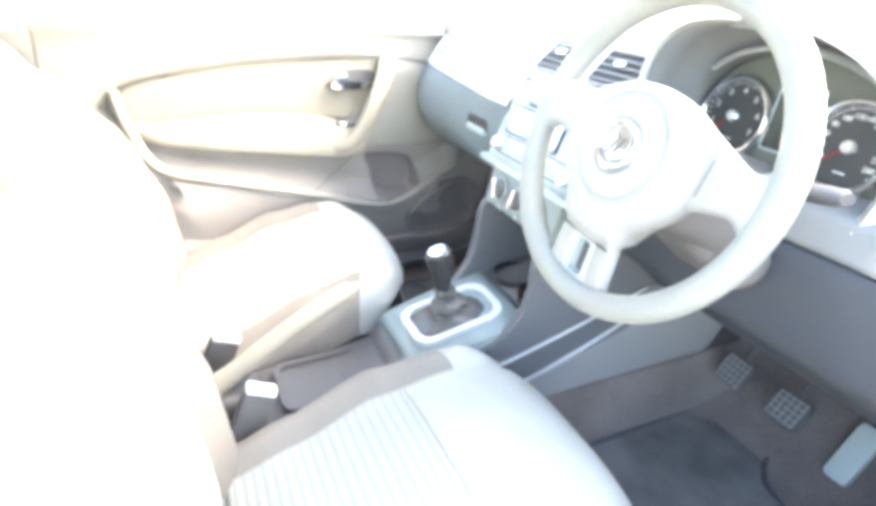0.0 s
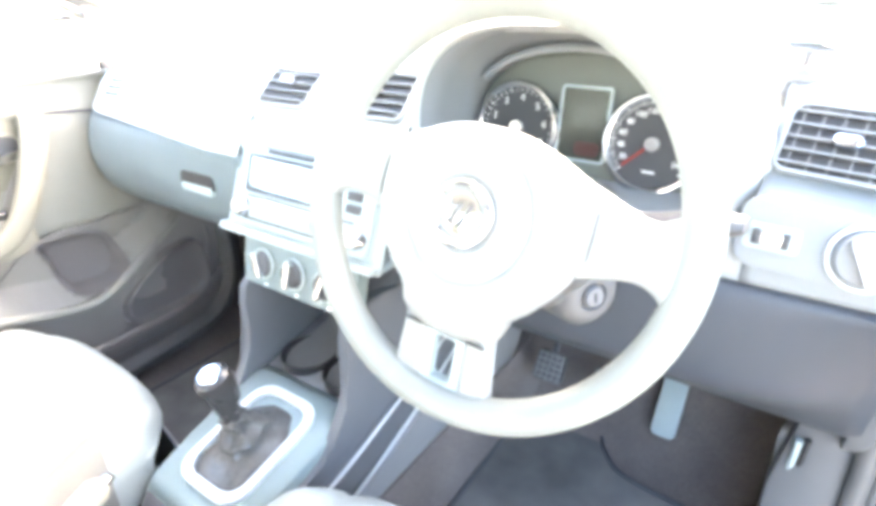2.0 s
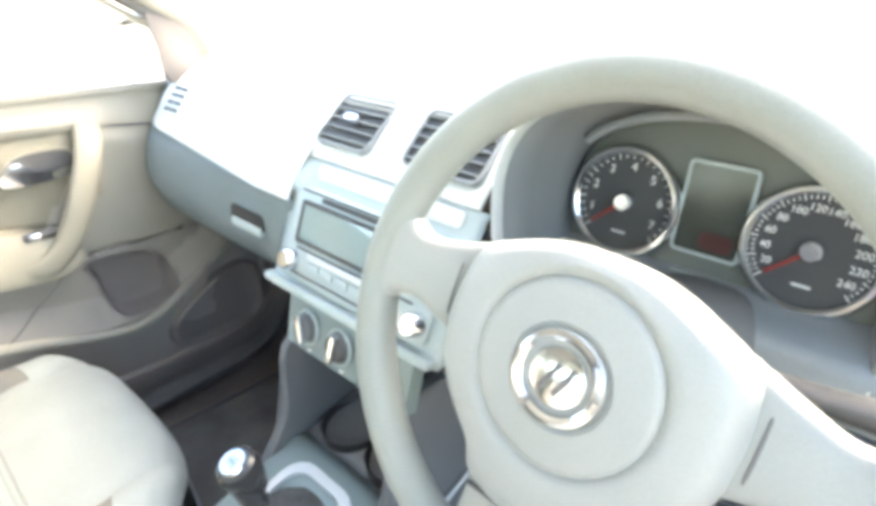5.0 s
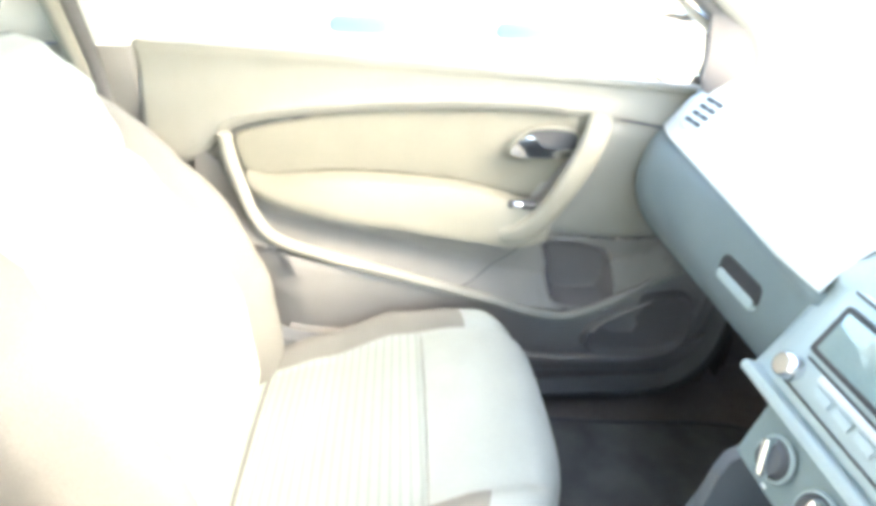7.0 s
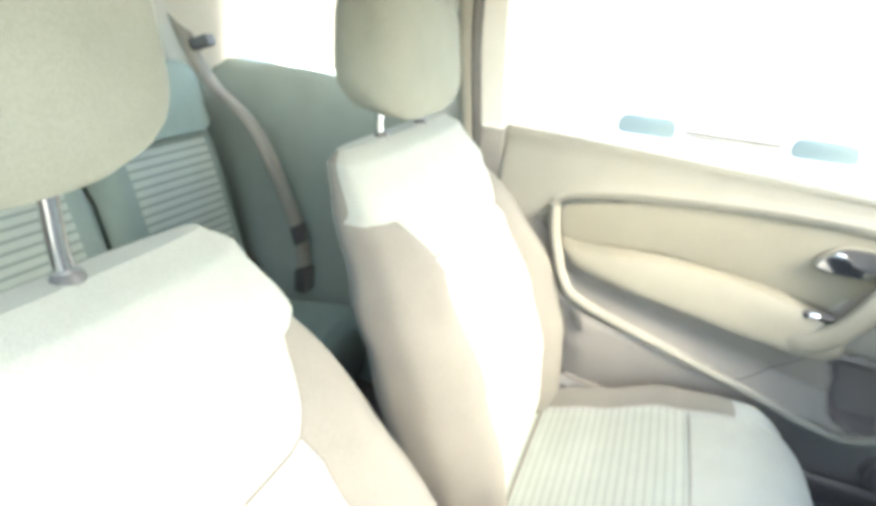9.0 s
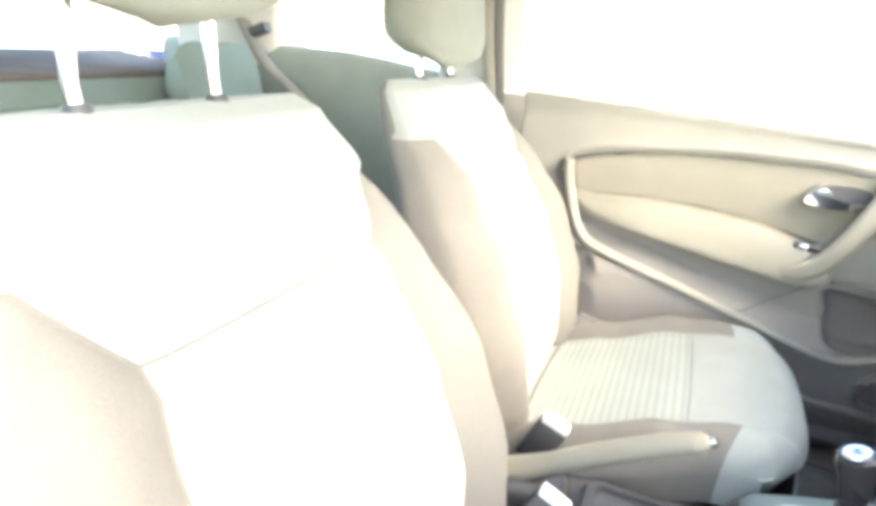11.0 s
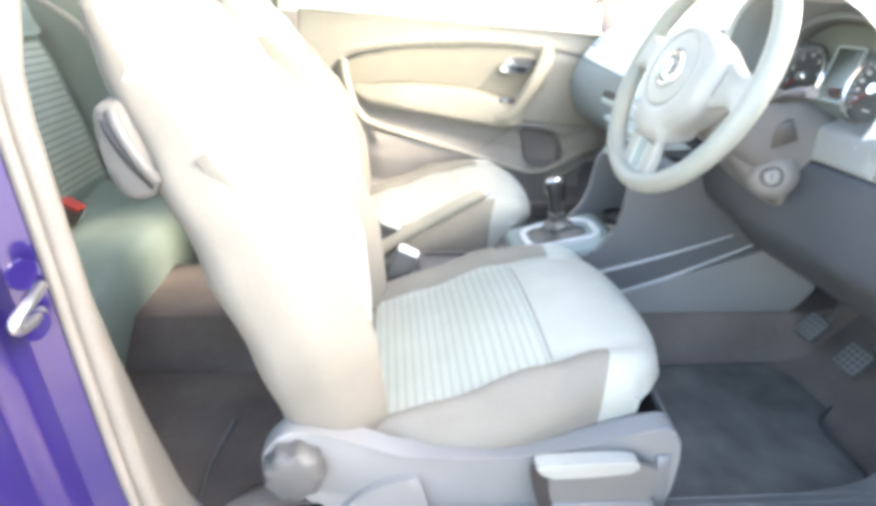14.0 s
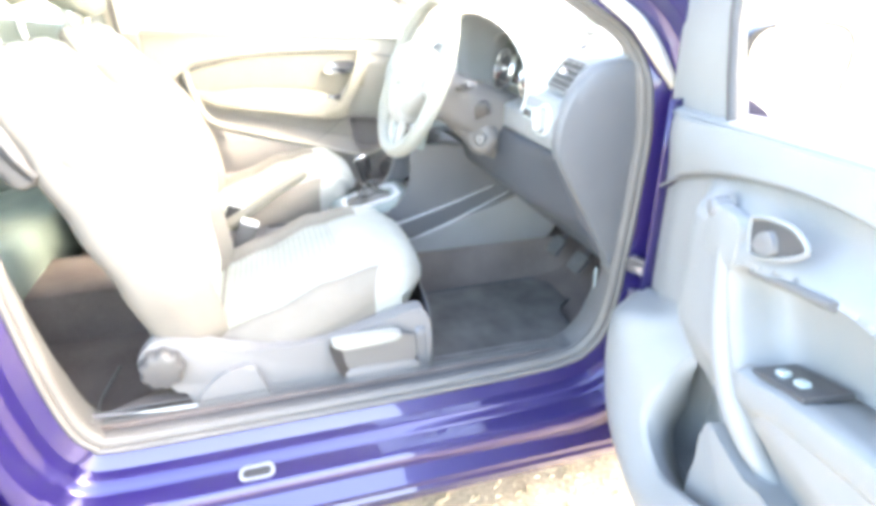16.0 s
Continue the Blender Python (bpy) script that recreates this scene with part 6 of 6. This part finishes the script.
# window frame of the passenger door
# headliner colour on the frame stands for the sunlight that whitens it
part("window_frame", tube([(-(0.705 - lean(z)), y - 0.02 * o[0] - (0.06 if y > 0 else 0), z - 0.02 * o[1]) for (y, z), o in zip(LP, OUT) if z > 0.95], 0.006, 10), HEADLINER, pd, "window frame trim painted pale as sunlit")
for side in (-1, 1):
    rows = [[(side * (x - lean(z)), y - (0.07 if side < 0 else 0), z) for y, z in ((0.43, 0.93), (0.36, 1.03), (0.27, 1.10), (0.10, 1.20), (-0.06, 1.30))] for x in (0.722, 0.706, 0.69)]
    part("screen_pillar", grid([[(p[0], p[1] + 0.02 * k, p[2] + 0.012 * k) for p in row] for k, row in enumerate(rows)]), HEADLINER, body, "pale windscreen pillar trim", thick=0.012)
sail = spline([(0.262, 0.935), (0.252, 1.00), (0.240, 1.075), (0.262, 1.070), (0.300, 1.035), (0.330, 0.985), (0.340, 0.945), (0.330, 0.93)], 40, True)
# darker door plastic here stands for the windscreen pillar's shadow
part("mirror_sail", slab([(y, z) for y, z in sail], 0.01, basis((-0.612, 0, 0), (0, 1, 0), (0, 0, 1)), 0.004), DOOR_DARK, pd, "triangular mirror sail, pillar shadow put into its taupe")


def door_mirror(parent, m, mat, label):
    rows = []
    for d, w, h in ((0.0, 0.096, 0.066), (0.02, 0.099, 0.069), (0.05, 0.09, 0.062), (0.075, 0.064, 0.043), (0.085, 0.026, 0.018)):
        rows.append([tuple(m @ Vector((w * math.copysign(abs(math.cos(a)) ** 0.6, math.cos(a)), h * math.copysign(abs(math.sin(a)) ** 0.6, math.sin(a)), -d))) for a in np.linspace(0, 2 * math.pi, 28, endpoint=False)])
    mh = part("mirror_housing", grid(rows, closed=True, cap=True), mat, parent, label)
    part("mirror_glass", slab(rounded(0.17, 0.112, 0.035), 0.004, m @ at(0, 0, 0.004)), MIRROR, mh)
    part("mirror_foot", box((0.08, 0.03, 0.03), m @ at(0.11, -0.055, -0.03), 0.01), DASH_LOW, mh)


door_mirror(pd, basis((-0.85, 0.31, 0.955), (1, 0.12, 0), (0, 0, 1)), GLOSS_BLACK, "glossy dark mirror housing")

# ---- driver door, swung open ----
dd = thing("driver_door", "open driver's door with light grey moulded trim", "car door", "car doors", at=(0.77, 0.41, 0))
dd.rotation_euler = (0, 0, radians(74))


# u runs from the hinge to the lock, n out of the trim towards the cabin
def dpt(u, n, z):
    return (-n, -u, z)


def dsheet(low, high, nf, nu=40, nz=12):
    rows = []
    for t in np.linspace(0, 1, nu):
        a, b = low(t), high(t)
        rows.append([dpt(a[0] + (b[0] - a[0]) * s, nf(a[0] + (b[0] - a[0]) * s, a[1] + (b[1] - a[1]) * s), a[1] + (b[1] - a[1]) * s) for s in np.linspace(0, 1, nz)])
    return rows


def dslab(outline, n, thick, bevel=0.0):
    return slab([(u, z) for u, z in outline], thick, Matrix(((0, 0, -1, -n), (-1, 0, 0, 0), (0, 1, 0, 0), (0, 0, 0, 1))), bevel)


def ramp(v, a, b):
    s = max(0.0, min(1.0, (v - a) / (b - a)))
    return s * s * (3 - 2 * s)


DTRIM = material("light grey door trim plastic", (0.225, 0.232, 0.235), 0.5, vary=0.05, fine=700, bump=0.25)
DBELT = along([(0.0, 0.90), (0.10, 0.906), (0.30, 0.922), (0.60, 0.94), (1.08, 0.955)])
DSEAM = [(0.0, 0.77), (0.084, 0.811), (0.224, 0.855), (0.354, 0.881), (0.433, 0.89), (0.52, 0.892), (0.75, 0.88), (1.08, 0.85)]
part("upper_trim", grid(dsheet(along(DSEAM), DBELT, lambda u, z: 0.016 + 0.008 * math.sin(ramp(z, 0.80, 0.94) * math.pi) - 0.006 * ramp(z, 0.91, 0.96) - 0.015 * (1 - ramp(u, 0.0, 0.09)))), DTRIM, dd, "light grey upper door trim", thick=0.004)
part("belt_ledge", grid([[dpt(DBELT(t)[0], n, DBELT(t)[1] + dz) for n, dz in ((0.012, -0.002), (0.006, 0.004), (-0.03, 0.012), (-0.05, 0.004))] for t in np.linspace(0, 1, 30)]), DTRIM, dd, thick=0.004)
DMID = along([(0.0, 0.50), (0.10, 0.50), (0.25, 0.50), (0.45, 0.50), (0.75, 0.52), (1.08, 0.55)])
CAV = spline([(0.358, 0.765), (0.375, 0.788), (0.42, 0.798), (0.52, 0.817), (0.64, 0.815), (0.80, 0.79), (0.87, 0.77), (0.82, 0.742), (0.64, 0.720), (0.51, 0.690), (0.455, 0.668), (0.415, 0.672), (0.38, 0.72)], 60, True)


def main_depth(u, z):
    n = 0.008 - 0.012 * (1 - ramp(u, 0.0, 0.09)) + 0.042 * ramp(u, 0.17, 0.24) * ramp(z, 0.55, 0.66) * (1 - ramp(z, 0.80, 0.865)) * (1 - 0.5 * ramp(u, 0.7, 1.0))
    return n


BOWL = spline([(0.22, 0.33), (0.205, 0.40), (0.205, 0.50), (0.225, 0.556), (0.26, 0.568), (0.33, 0.55), (0.357, 0.48), (0.362, 0.38), (0.30, 0.32)], 50, True)
bm = grid(dsheet(DMID, along([(u, z - 0.006) for u, z in DSEAM]), main_depth, nu=200, nz=80))
bmesh.ops.delete(bm, geom=[f for f in bm.faces if inside(CAV, -f.calc_center_median().y, f.calc_center_median().z) or inside(BOWL, -f.calc_center_median().y, f.calc_center_median().z)], context="FACES")
part("main_trim", bm, DTRIM, dd, "light grey door trim with a deep pull recess", thick=0.003)
mid = CAV.mean(0)
rows = []
for k, drop in ((1.07, 0.0005), (1.05, -0.0015), (1.01, -0.0018), (0.985, 0.002), (0.965, 0.014), (0.945, 0.034), (0.91, 0.052), (0.85, 0.062), (0.7, 0.066), (0.4, 0.067), (0.002, 0.067)):
    rows.append([dpt((mid + (p - mid) * k)[0], main_depth(*((mid + (p - mid) * max(k, 1.0)))) - drop, (mid + (p - mid) * k)[1]) for p in CAV])
part("pull_recess", grid(rows, closed=True), DTRIM, dd, "grey moulded pull recess")
bm = grid(dsheet(along([(0.0, 0.30), (0.12, 0.25), (0.45, 0.235), (0.8, 0.235), (1.08, 0.25)]), DMID, lambda u, z: 0.006, nu=160, nz=50))
bmesh.ops.delete(bm, geom=[f for f in bm.faces if inside(BOWL, -f.calc_center_median().y, f.calc_center_median().z)], context="FACES")
part("lower_trim", bm, DTRIM, dd, thick=0.004)
part("trim_seam", tube([dpt(u, 0.013, z - 0.003) for u, z in spline(DSEAM, 50)], 0.0028, 8), SIDE_GREY, dd)
# door pocket
LIP = [((0.240, 0.006, 0.586), (0.165, 0.006, 0.612), (0.05, 0.0, 0.61)), ((0.238, 0.014, 0.572), (0.160, 0.034, 0.594), (0.06, 0.004, 0.585)), ((0.236, 0.035, 0.545), (0.125, 0.075, 0.575), (-0.01, 0.004, 0.560)), ((0.238, 0.062, 0.512), (0.100, 0.092, 0.540), (-0.045, 0.004, 0.52)), ((0.243, 0.078, 0.475), (0.105, 0.096, 0.460), (-0.05, 0.004, 0.42)), ((0.262, 0.082, 0.444), (0.150, 0.097, 0.395), (0.0, 0.004, 0.29)), ((0.300, 0.083, 0.428), (0.230, 0.097, 0.355), (0.14, 0.004, 0.25)), ((0.350, 0.083, 0.430), (0.310, 0.096, 0.345), (0.28, 0.004, 0.245)), ((0.442, 0.080, 0.478), (0.430, 0.092, 0.38), (0.42, 0.004, 0.245)), ((0.58, 0.072, 0.545), (0.59, 0.084, 0.42), (0.58, 0.004, 0.245)), ((0.76, 0.058, 0.590), (0.78, 0.066, 0.45), (0.78, 0.004, 0.25)), ((0.98, 0.030, 0.620), (1.0, 0.032, 0.48), (1.0, 0.004, 0.26))]
LIP = [spline(side, 56) for side in zip(*LIP)]
rows = []
for (u, n, z), m, b in zip(*LIP):
    into = min(n - 0.012, 0.05)
    edge = [(u + 0.010, n - into, z - 0.03), (u + 0.008, n - into * 0.35, z - 0.004), (u + 0.004, n - into * 0.12, z + 0.003)]
    rows.append([dpt(*p) for p in edge] + [dpt(*p) for p in spline([(u, n, z), tuple((np.array((u, n, z)) + m) / 2 + np.array((0, 0.010 * into / 0.05, 0))), tuple(m), tuple((m + b) / 2 + np.array((0, 0.022 * into / 0.05, 0))), tuple(b)], 24)])
part("door_pocket", grid(rows), DTRIM, dd, "deep moulded door pocket with a bowl-shaped lip", thick=0.003)
pc = BOWL.mean(0)
part("bottle_recess", grid([[dpt((pc + (p - pc) * k)[0], n, (pc + (p - pc) * k)[1]) for p in BOWL] for k, n in ((1.06, 0.0085), (1.03, 0.0115), (1.0, 0.011), (0.97, 0.004), (0.94, -0.012), (0.90, -0.03), (0.82, -0.043), (0.6, -0.05), (0.002, -0.051))], closed=True), DTRIM, dd, "hollow grey bottle recess")
part("pocket_floor", grid([[dpt(u, n, 0.345 + 0.004 * math.cos(n * 60)) for n in np.linspace(0.0, 0.082, 8)] for u in np.linspace(0.14, 0.60, 20)]), DTRIM, dd, thick=0.003)
part("pocket_divider", dslab(spline([(0.375, 0.33), (0.372, 0.45), (0.368, 0.540), (0.384, 0.562), (0.42, 0.560), (0.50, 0.560), (0.64, 0.57), (0.66, 0.33)], 30, True), 0.05, 0.045, 0.008), DTRIM, dd, "grey pocket divider")
# pull and armrest
pl = spline([dpt(0.31, 0.030, 0.815), dpt(0.33, 0.040, 0.775), dpt(0.352, 0.044, 0.72), dpt(0.38, 0.045, 0.665), dpt(0.42, 0.04, 0.615), dpt(0.46, 0.028, 0.575), dpt(0.49, 0.0, 0.54)], 36)
part("pull_handle", tube(pl, np.interp(np.linspace(0, 1, 36), [0, 0.2, 0.7, 1], [0.018, 0.018, 0.018, 0.008]), 18), DTRIM, dd, "light grey sweeping pull handle")
swp = part("switch_plate", box((0.052, 0.10, 0.008), at(-0.020, -0.482, 0.700, -18, -6, 0), 0.003), DASH_DARK, dd, "dark window switch plate")
for u in (0.468, 0.500):
    part("window_switch", box((0.012, 0.016, 0.008), at(-0.030, -u, 0.706 + (u - 0.482) * 0.3, -18, -6, 0), 0.003), SILVER, swp, "pale window switch")
part("armrest_top", grid([[dpt(u, n, z - d) for n, d in ((-0.022, 0.0), (0.01, 0.0), (0.036, 0.0), (0.047, 0.001), (0.0525, 0.005), (0.054, 0.014), (0.052, 0.03), (0.046, 0.045))] for u, z in spline([(0.425, 0.680), (0.46, 0.684), (0.51, 0.702), (0.64, 0.733), (0.82, 0.756), (0.87, 0.778)], 24)]), DTRIM, dd, thick=0.004)
rc = spline([(0.380, 0.846), (0.390, 0.855), (0.42, 0.863), (0.458, 0.867), (0.484, 0.858), (0.478, 0.846), (0.44, 0.826), (0.398, 0.812), (0.386, 0.820)], 40, True)
rr = part("release_recess", dslab(rc, 0.053, 0.004), DASH_DARK, dd, "grey release handle recess")
part("recess_rim", tube([dpt(u, 0.053, z) for u, z in rc], 0.003, 10, True), DTRIM, rr)
part("release_handle", dslab(spline([(0.400, 0.826), (0.408, 0.842), (0.425, 0.852), (0.436, 0.846), (0.440, 0.832), (0.42, 0.824)], 30, True), 0.060, 0.008, 0.003), SIDE_GREY, rr, "satin grey release handle")
part("grip_strip", tube([dpt(0.395, 0.046, 0.790), dpt(0.465, 0.048, 0.807), dpt(0.53, 0.046, 0.819)], 0.0055, 10), WHEEL_DARK, dd, "grey grip edge")
part("tweeter_panel", dslab(rounded(0.085, 0.066, 0.016, cx=0.320, cy=0.806), 0.055, 0.02, 0.006), DTRIM, dd, "grey tweeter panel")
part("mirror_adjuster", lathe([(0.0, 0.024), (0.009, 0.024), (0.0125, 0.020), (0.0125, 0.0), (0.018, -0.002)], Matrix.Translation(dpt(0.288, 0.035, 0.832)) @ Matrix(((0, 0, -1, 0), (-1, 0, 0, 0), (0, 1, 0, 0), (0, 0, 0, 1))), 24), SIDE_GREY, dd, "grey mirror adjuster knob")
part("door_skin", grid([[(0.075 + 0.02 * math.sin(math.pi * s), -u, 0.22 + s * 0.72) for s in np.linspace(0, 1, 10)] for u in np.linspace(0.0, 1.13, 14)]), PAINT, dd, "violet-blue outer door skin", thick=0.004)
part("front_edge", grid([[(x, 0.0 - 0.012 * (x < 0.0), z) for z in np.linspace(0.26, 0.92, 8)] for x in (-0.02, 0.0, 0.04, 0.075)]), PAINT, dd, thick=0.004)
hg = part("hinge", box((0.05, 0.05, 0.05), at(0.005, 0.012, 0.45), 0.006), PAINT, dd, "painted steel hinge")
part("hinge_pin", tube([(-0.012, 0.03, 0.41), (-0.012, 0.03, 0.49)], 0.008, 10), STEEL, hg)
leaf = part("hinge_leaf", box((0.05, 0.02, 0.07), at(0.712, 0.428, 0.49), 0.005), STEEL, body, "steel lower hinge leaf")
for dz in (-0.02, 0.02):
    part("bolt", lathe([(0.0, 0.010), (0.008, 0.010), (0.010, 0.006), (0.012, 0.0)], basis((0.715, 0.417, 0.49 + dz), (1, 0, 0), (0, 0, 1)), 12), STEEL, leaf)
part("check_bracket", box((0.04, 0.022, 0.03), at(0.715, 0.418, 0.585, 0, 0, 20), 0.006), STEEL, body, "bright steel check bracket")
part("trim_slot", tube([(0.607, 0.401, 0.535), (0.606, 0.402, 0.50), (0.600, 0.408, 0.42)], 0.004, 8), BLACK, body)
part("trim_edge", tube([(0.598, 0.402, 0.53), (0.597, 0.403, 0.50), (0.592, 0.408, 0.42)], 0.0045, 8), SILVER, body, "pale pillar trim edge")
part("check_strap", box((0.016, 0.06, 0.016), at(-0.005, 0.03, 0.60, 0, 0, 30), 0.003), STEEL, dd, "steel door check strap")
# door window frame and glass
sail2 = spline([(-0.036, 0.905), (-0.046, 0.96), (-0.046, 1.05), (-0.02, 1.13), (0.05, 1.19), (0.10, 1.20), (0.112, 1.12), (0.124, 1.05), (0.150, 0.98), (0.176, 0.92), (0.10, 0.90)], 50, True)
part("mirror_sail", dslab(sail2, -0.005, 0.02, 0.005), DTRIM, dd, "light grey mirror sail cover")
part("glass_channel", tube([dpt(0.183, -0.004, 0.918), dpt(0.158, -0.004, 0.98), dpt(0.131, -0.006, 1.05), dpt(0.118, -0.008, 1.12), dpt(0.106, -0.012, 1.20)], 0.0095, 10), DASH_DARK, dd, "dark glass channel")
fr2 = spline([dpt(0.0, -0.04, 0.92), dpt(0.04, -0.05, 1.08), dpt(0.20, -0.07, 1.18), dpt(0.52, -0.11, 1.27), dpt(0.75, -0.135, 1.34), dpt(1.0, -0.14, 1.34), dpt(1.10, -0.12, 1.25), dpt(1.12, -0.04, 0.96)], 50)
part("window_frame", tube(fr2, 0.02, 12), DASH_DARK, dd, "dark door window frame")
gl = part("window_glass", grid([[dpt(u, -0.03 - lean(z), z) for u in np.linspace(max(0.125, 0.12 + (z - 1.15) * 1.5), 1.08, 8)] for z in np.linspace(0.93, 1.33, 6)]), GLASS, dd, "clear door glass", thick=0.004)
gl.visible_shadow = False
door_mirror(dd, basis((0.17, -0.02, 0.975), (1, 0.1, 0), (0, 0, 1)), GLOSS_BLACK, "glossy dark mirror housing")
stk = part("striker", tube(spline([(0.699, -0.688, 0.757), (0.722, -0.682, 0.757), (0.742, -0.680, 0.756), (0.756, -0.681, 0.750), (0.752, -0.682, 0.742), (0.732, -0.684, 0.737), (0.705, -0.690, 0.734)], 30), 0.0052, 10), STEEL, body, "bright steel door striker")
for z in (0.778, 0.728):
    part("striker_bolt", lathe([(0.0, 0.006), (0.006, 0.006), (0.0075, 0.004), (0.0078, 0.0015), (0.013, 0.001), (0.0135, -0.004)], basis((0.720, -0.690, z), (1, -0.45, 0), (0, 0, 1)), 24), PAINT, stk, "painted striker bolt")
part("slot_rim", ring_slab(rounded(0.062, 0.028, 0.012), rounded(0.05, 0.018, 0.008), 0.003, basis((0.7545, -0.347, 0.296), (0, 1, 0), (-0.9, 0, 0.3)) @ at(0, 0, 0.002)), STEEL, body)
part("sill_slot", slab(rounded(0.05, 0.018, 0.008), 0.003, basis((0.7545, -0.347, 0.296), (0, 1, 0), (-0.9, 0, 0.3))), BLACK, body, "dark oval slot in the sill")

# ---- small holder on the dashboard ----
mount = thing("dash_mount", "small pale holder on a dark stand on the dashboard", "phone holder", at=(0.510, 0.376, 0.984))
part("foot", lathe([(0.0, 0.007), (0.006, 0.007), (0.016, 0.004), (0.019, 0.0), (0.019, -0.006)], None, 28), SIDE_GREY, mount, "dark round foot")
part("stem", tube([(0, 0, 0.004), (0.001, 0.0, 0.012), (0.002, -0.001, 0.021)], [0.005, 0.0035, 0.005], 12), SIDE_GREY, mount)
part("tray", slab(rounded(0.064, 0.020, 0.008), 0.005, at(0.003, -0.002, 0.026, 4, 4, 0), 0.0015), SIDE_GREY, mount, "dark thin tray")
part("holder", box((0.050, 0.012, 0.036), at(0.006, 0.001, 0.044, -8), 0.004, 3), SILVER, mount, "pale upright holder")
part("clip", box((0.022, 0.014, 0.005), at(0.008, -0.002, 0.064, -8), 0.0018), SIDE_GREY, mount)
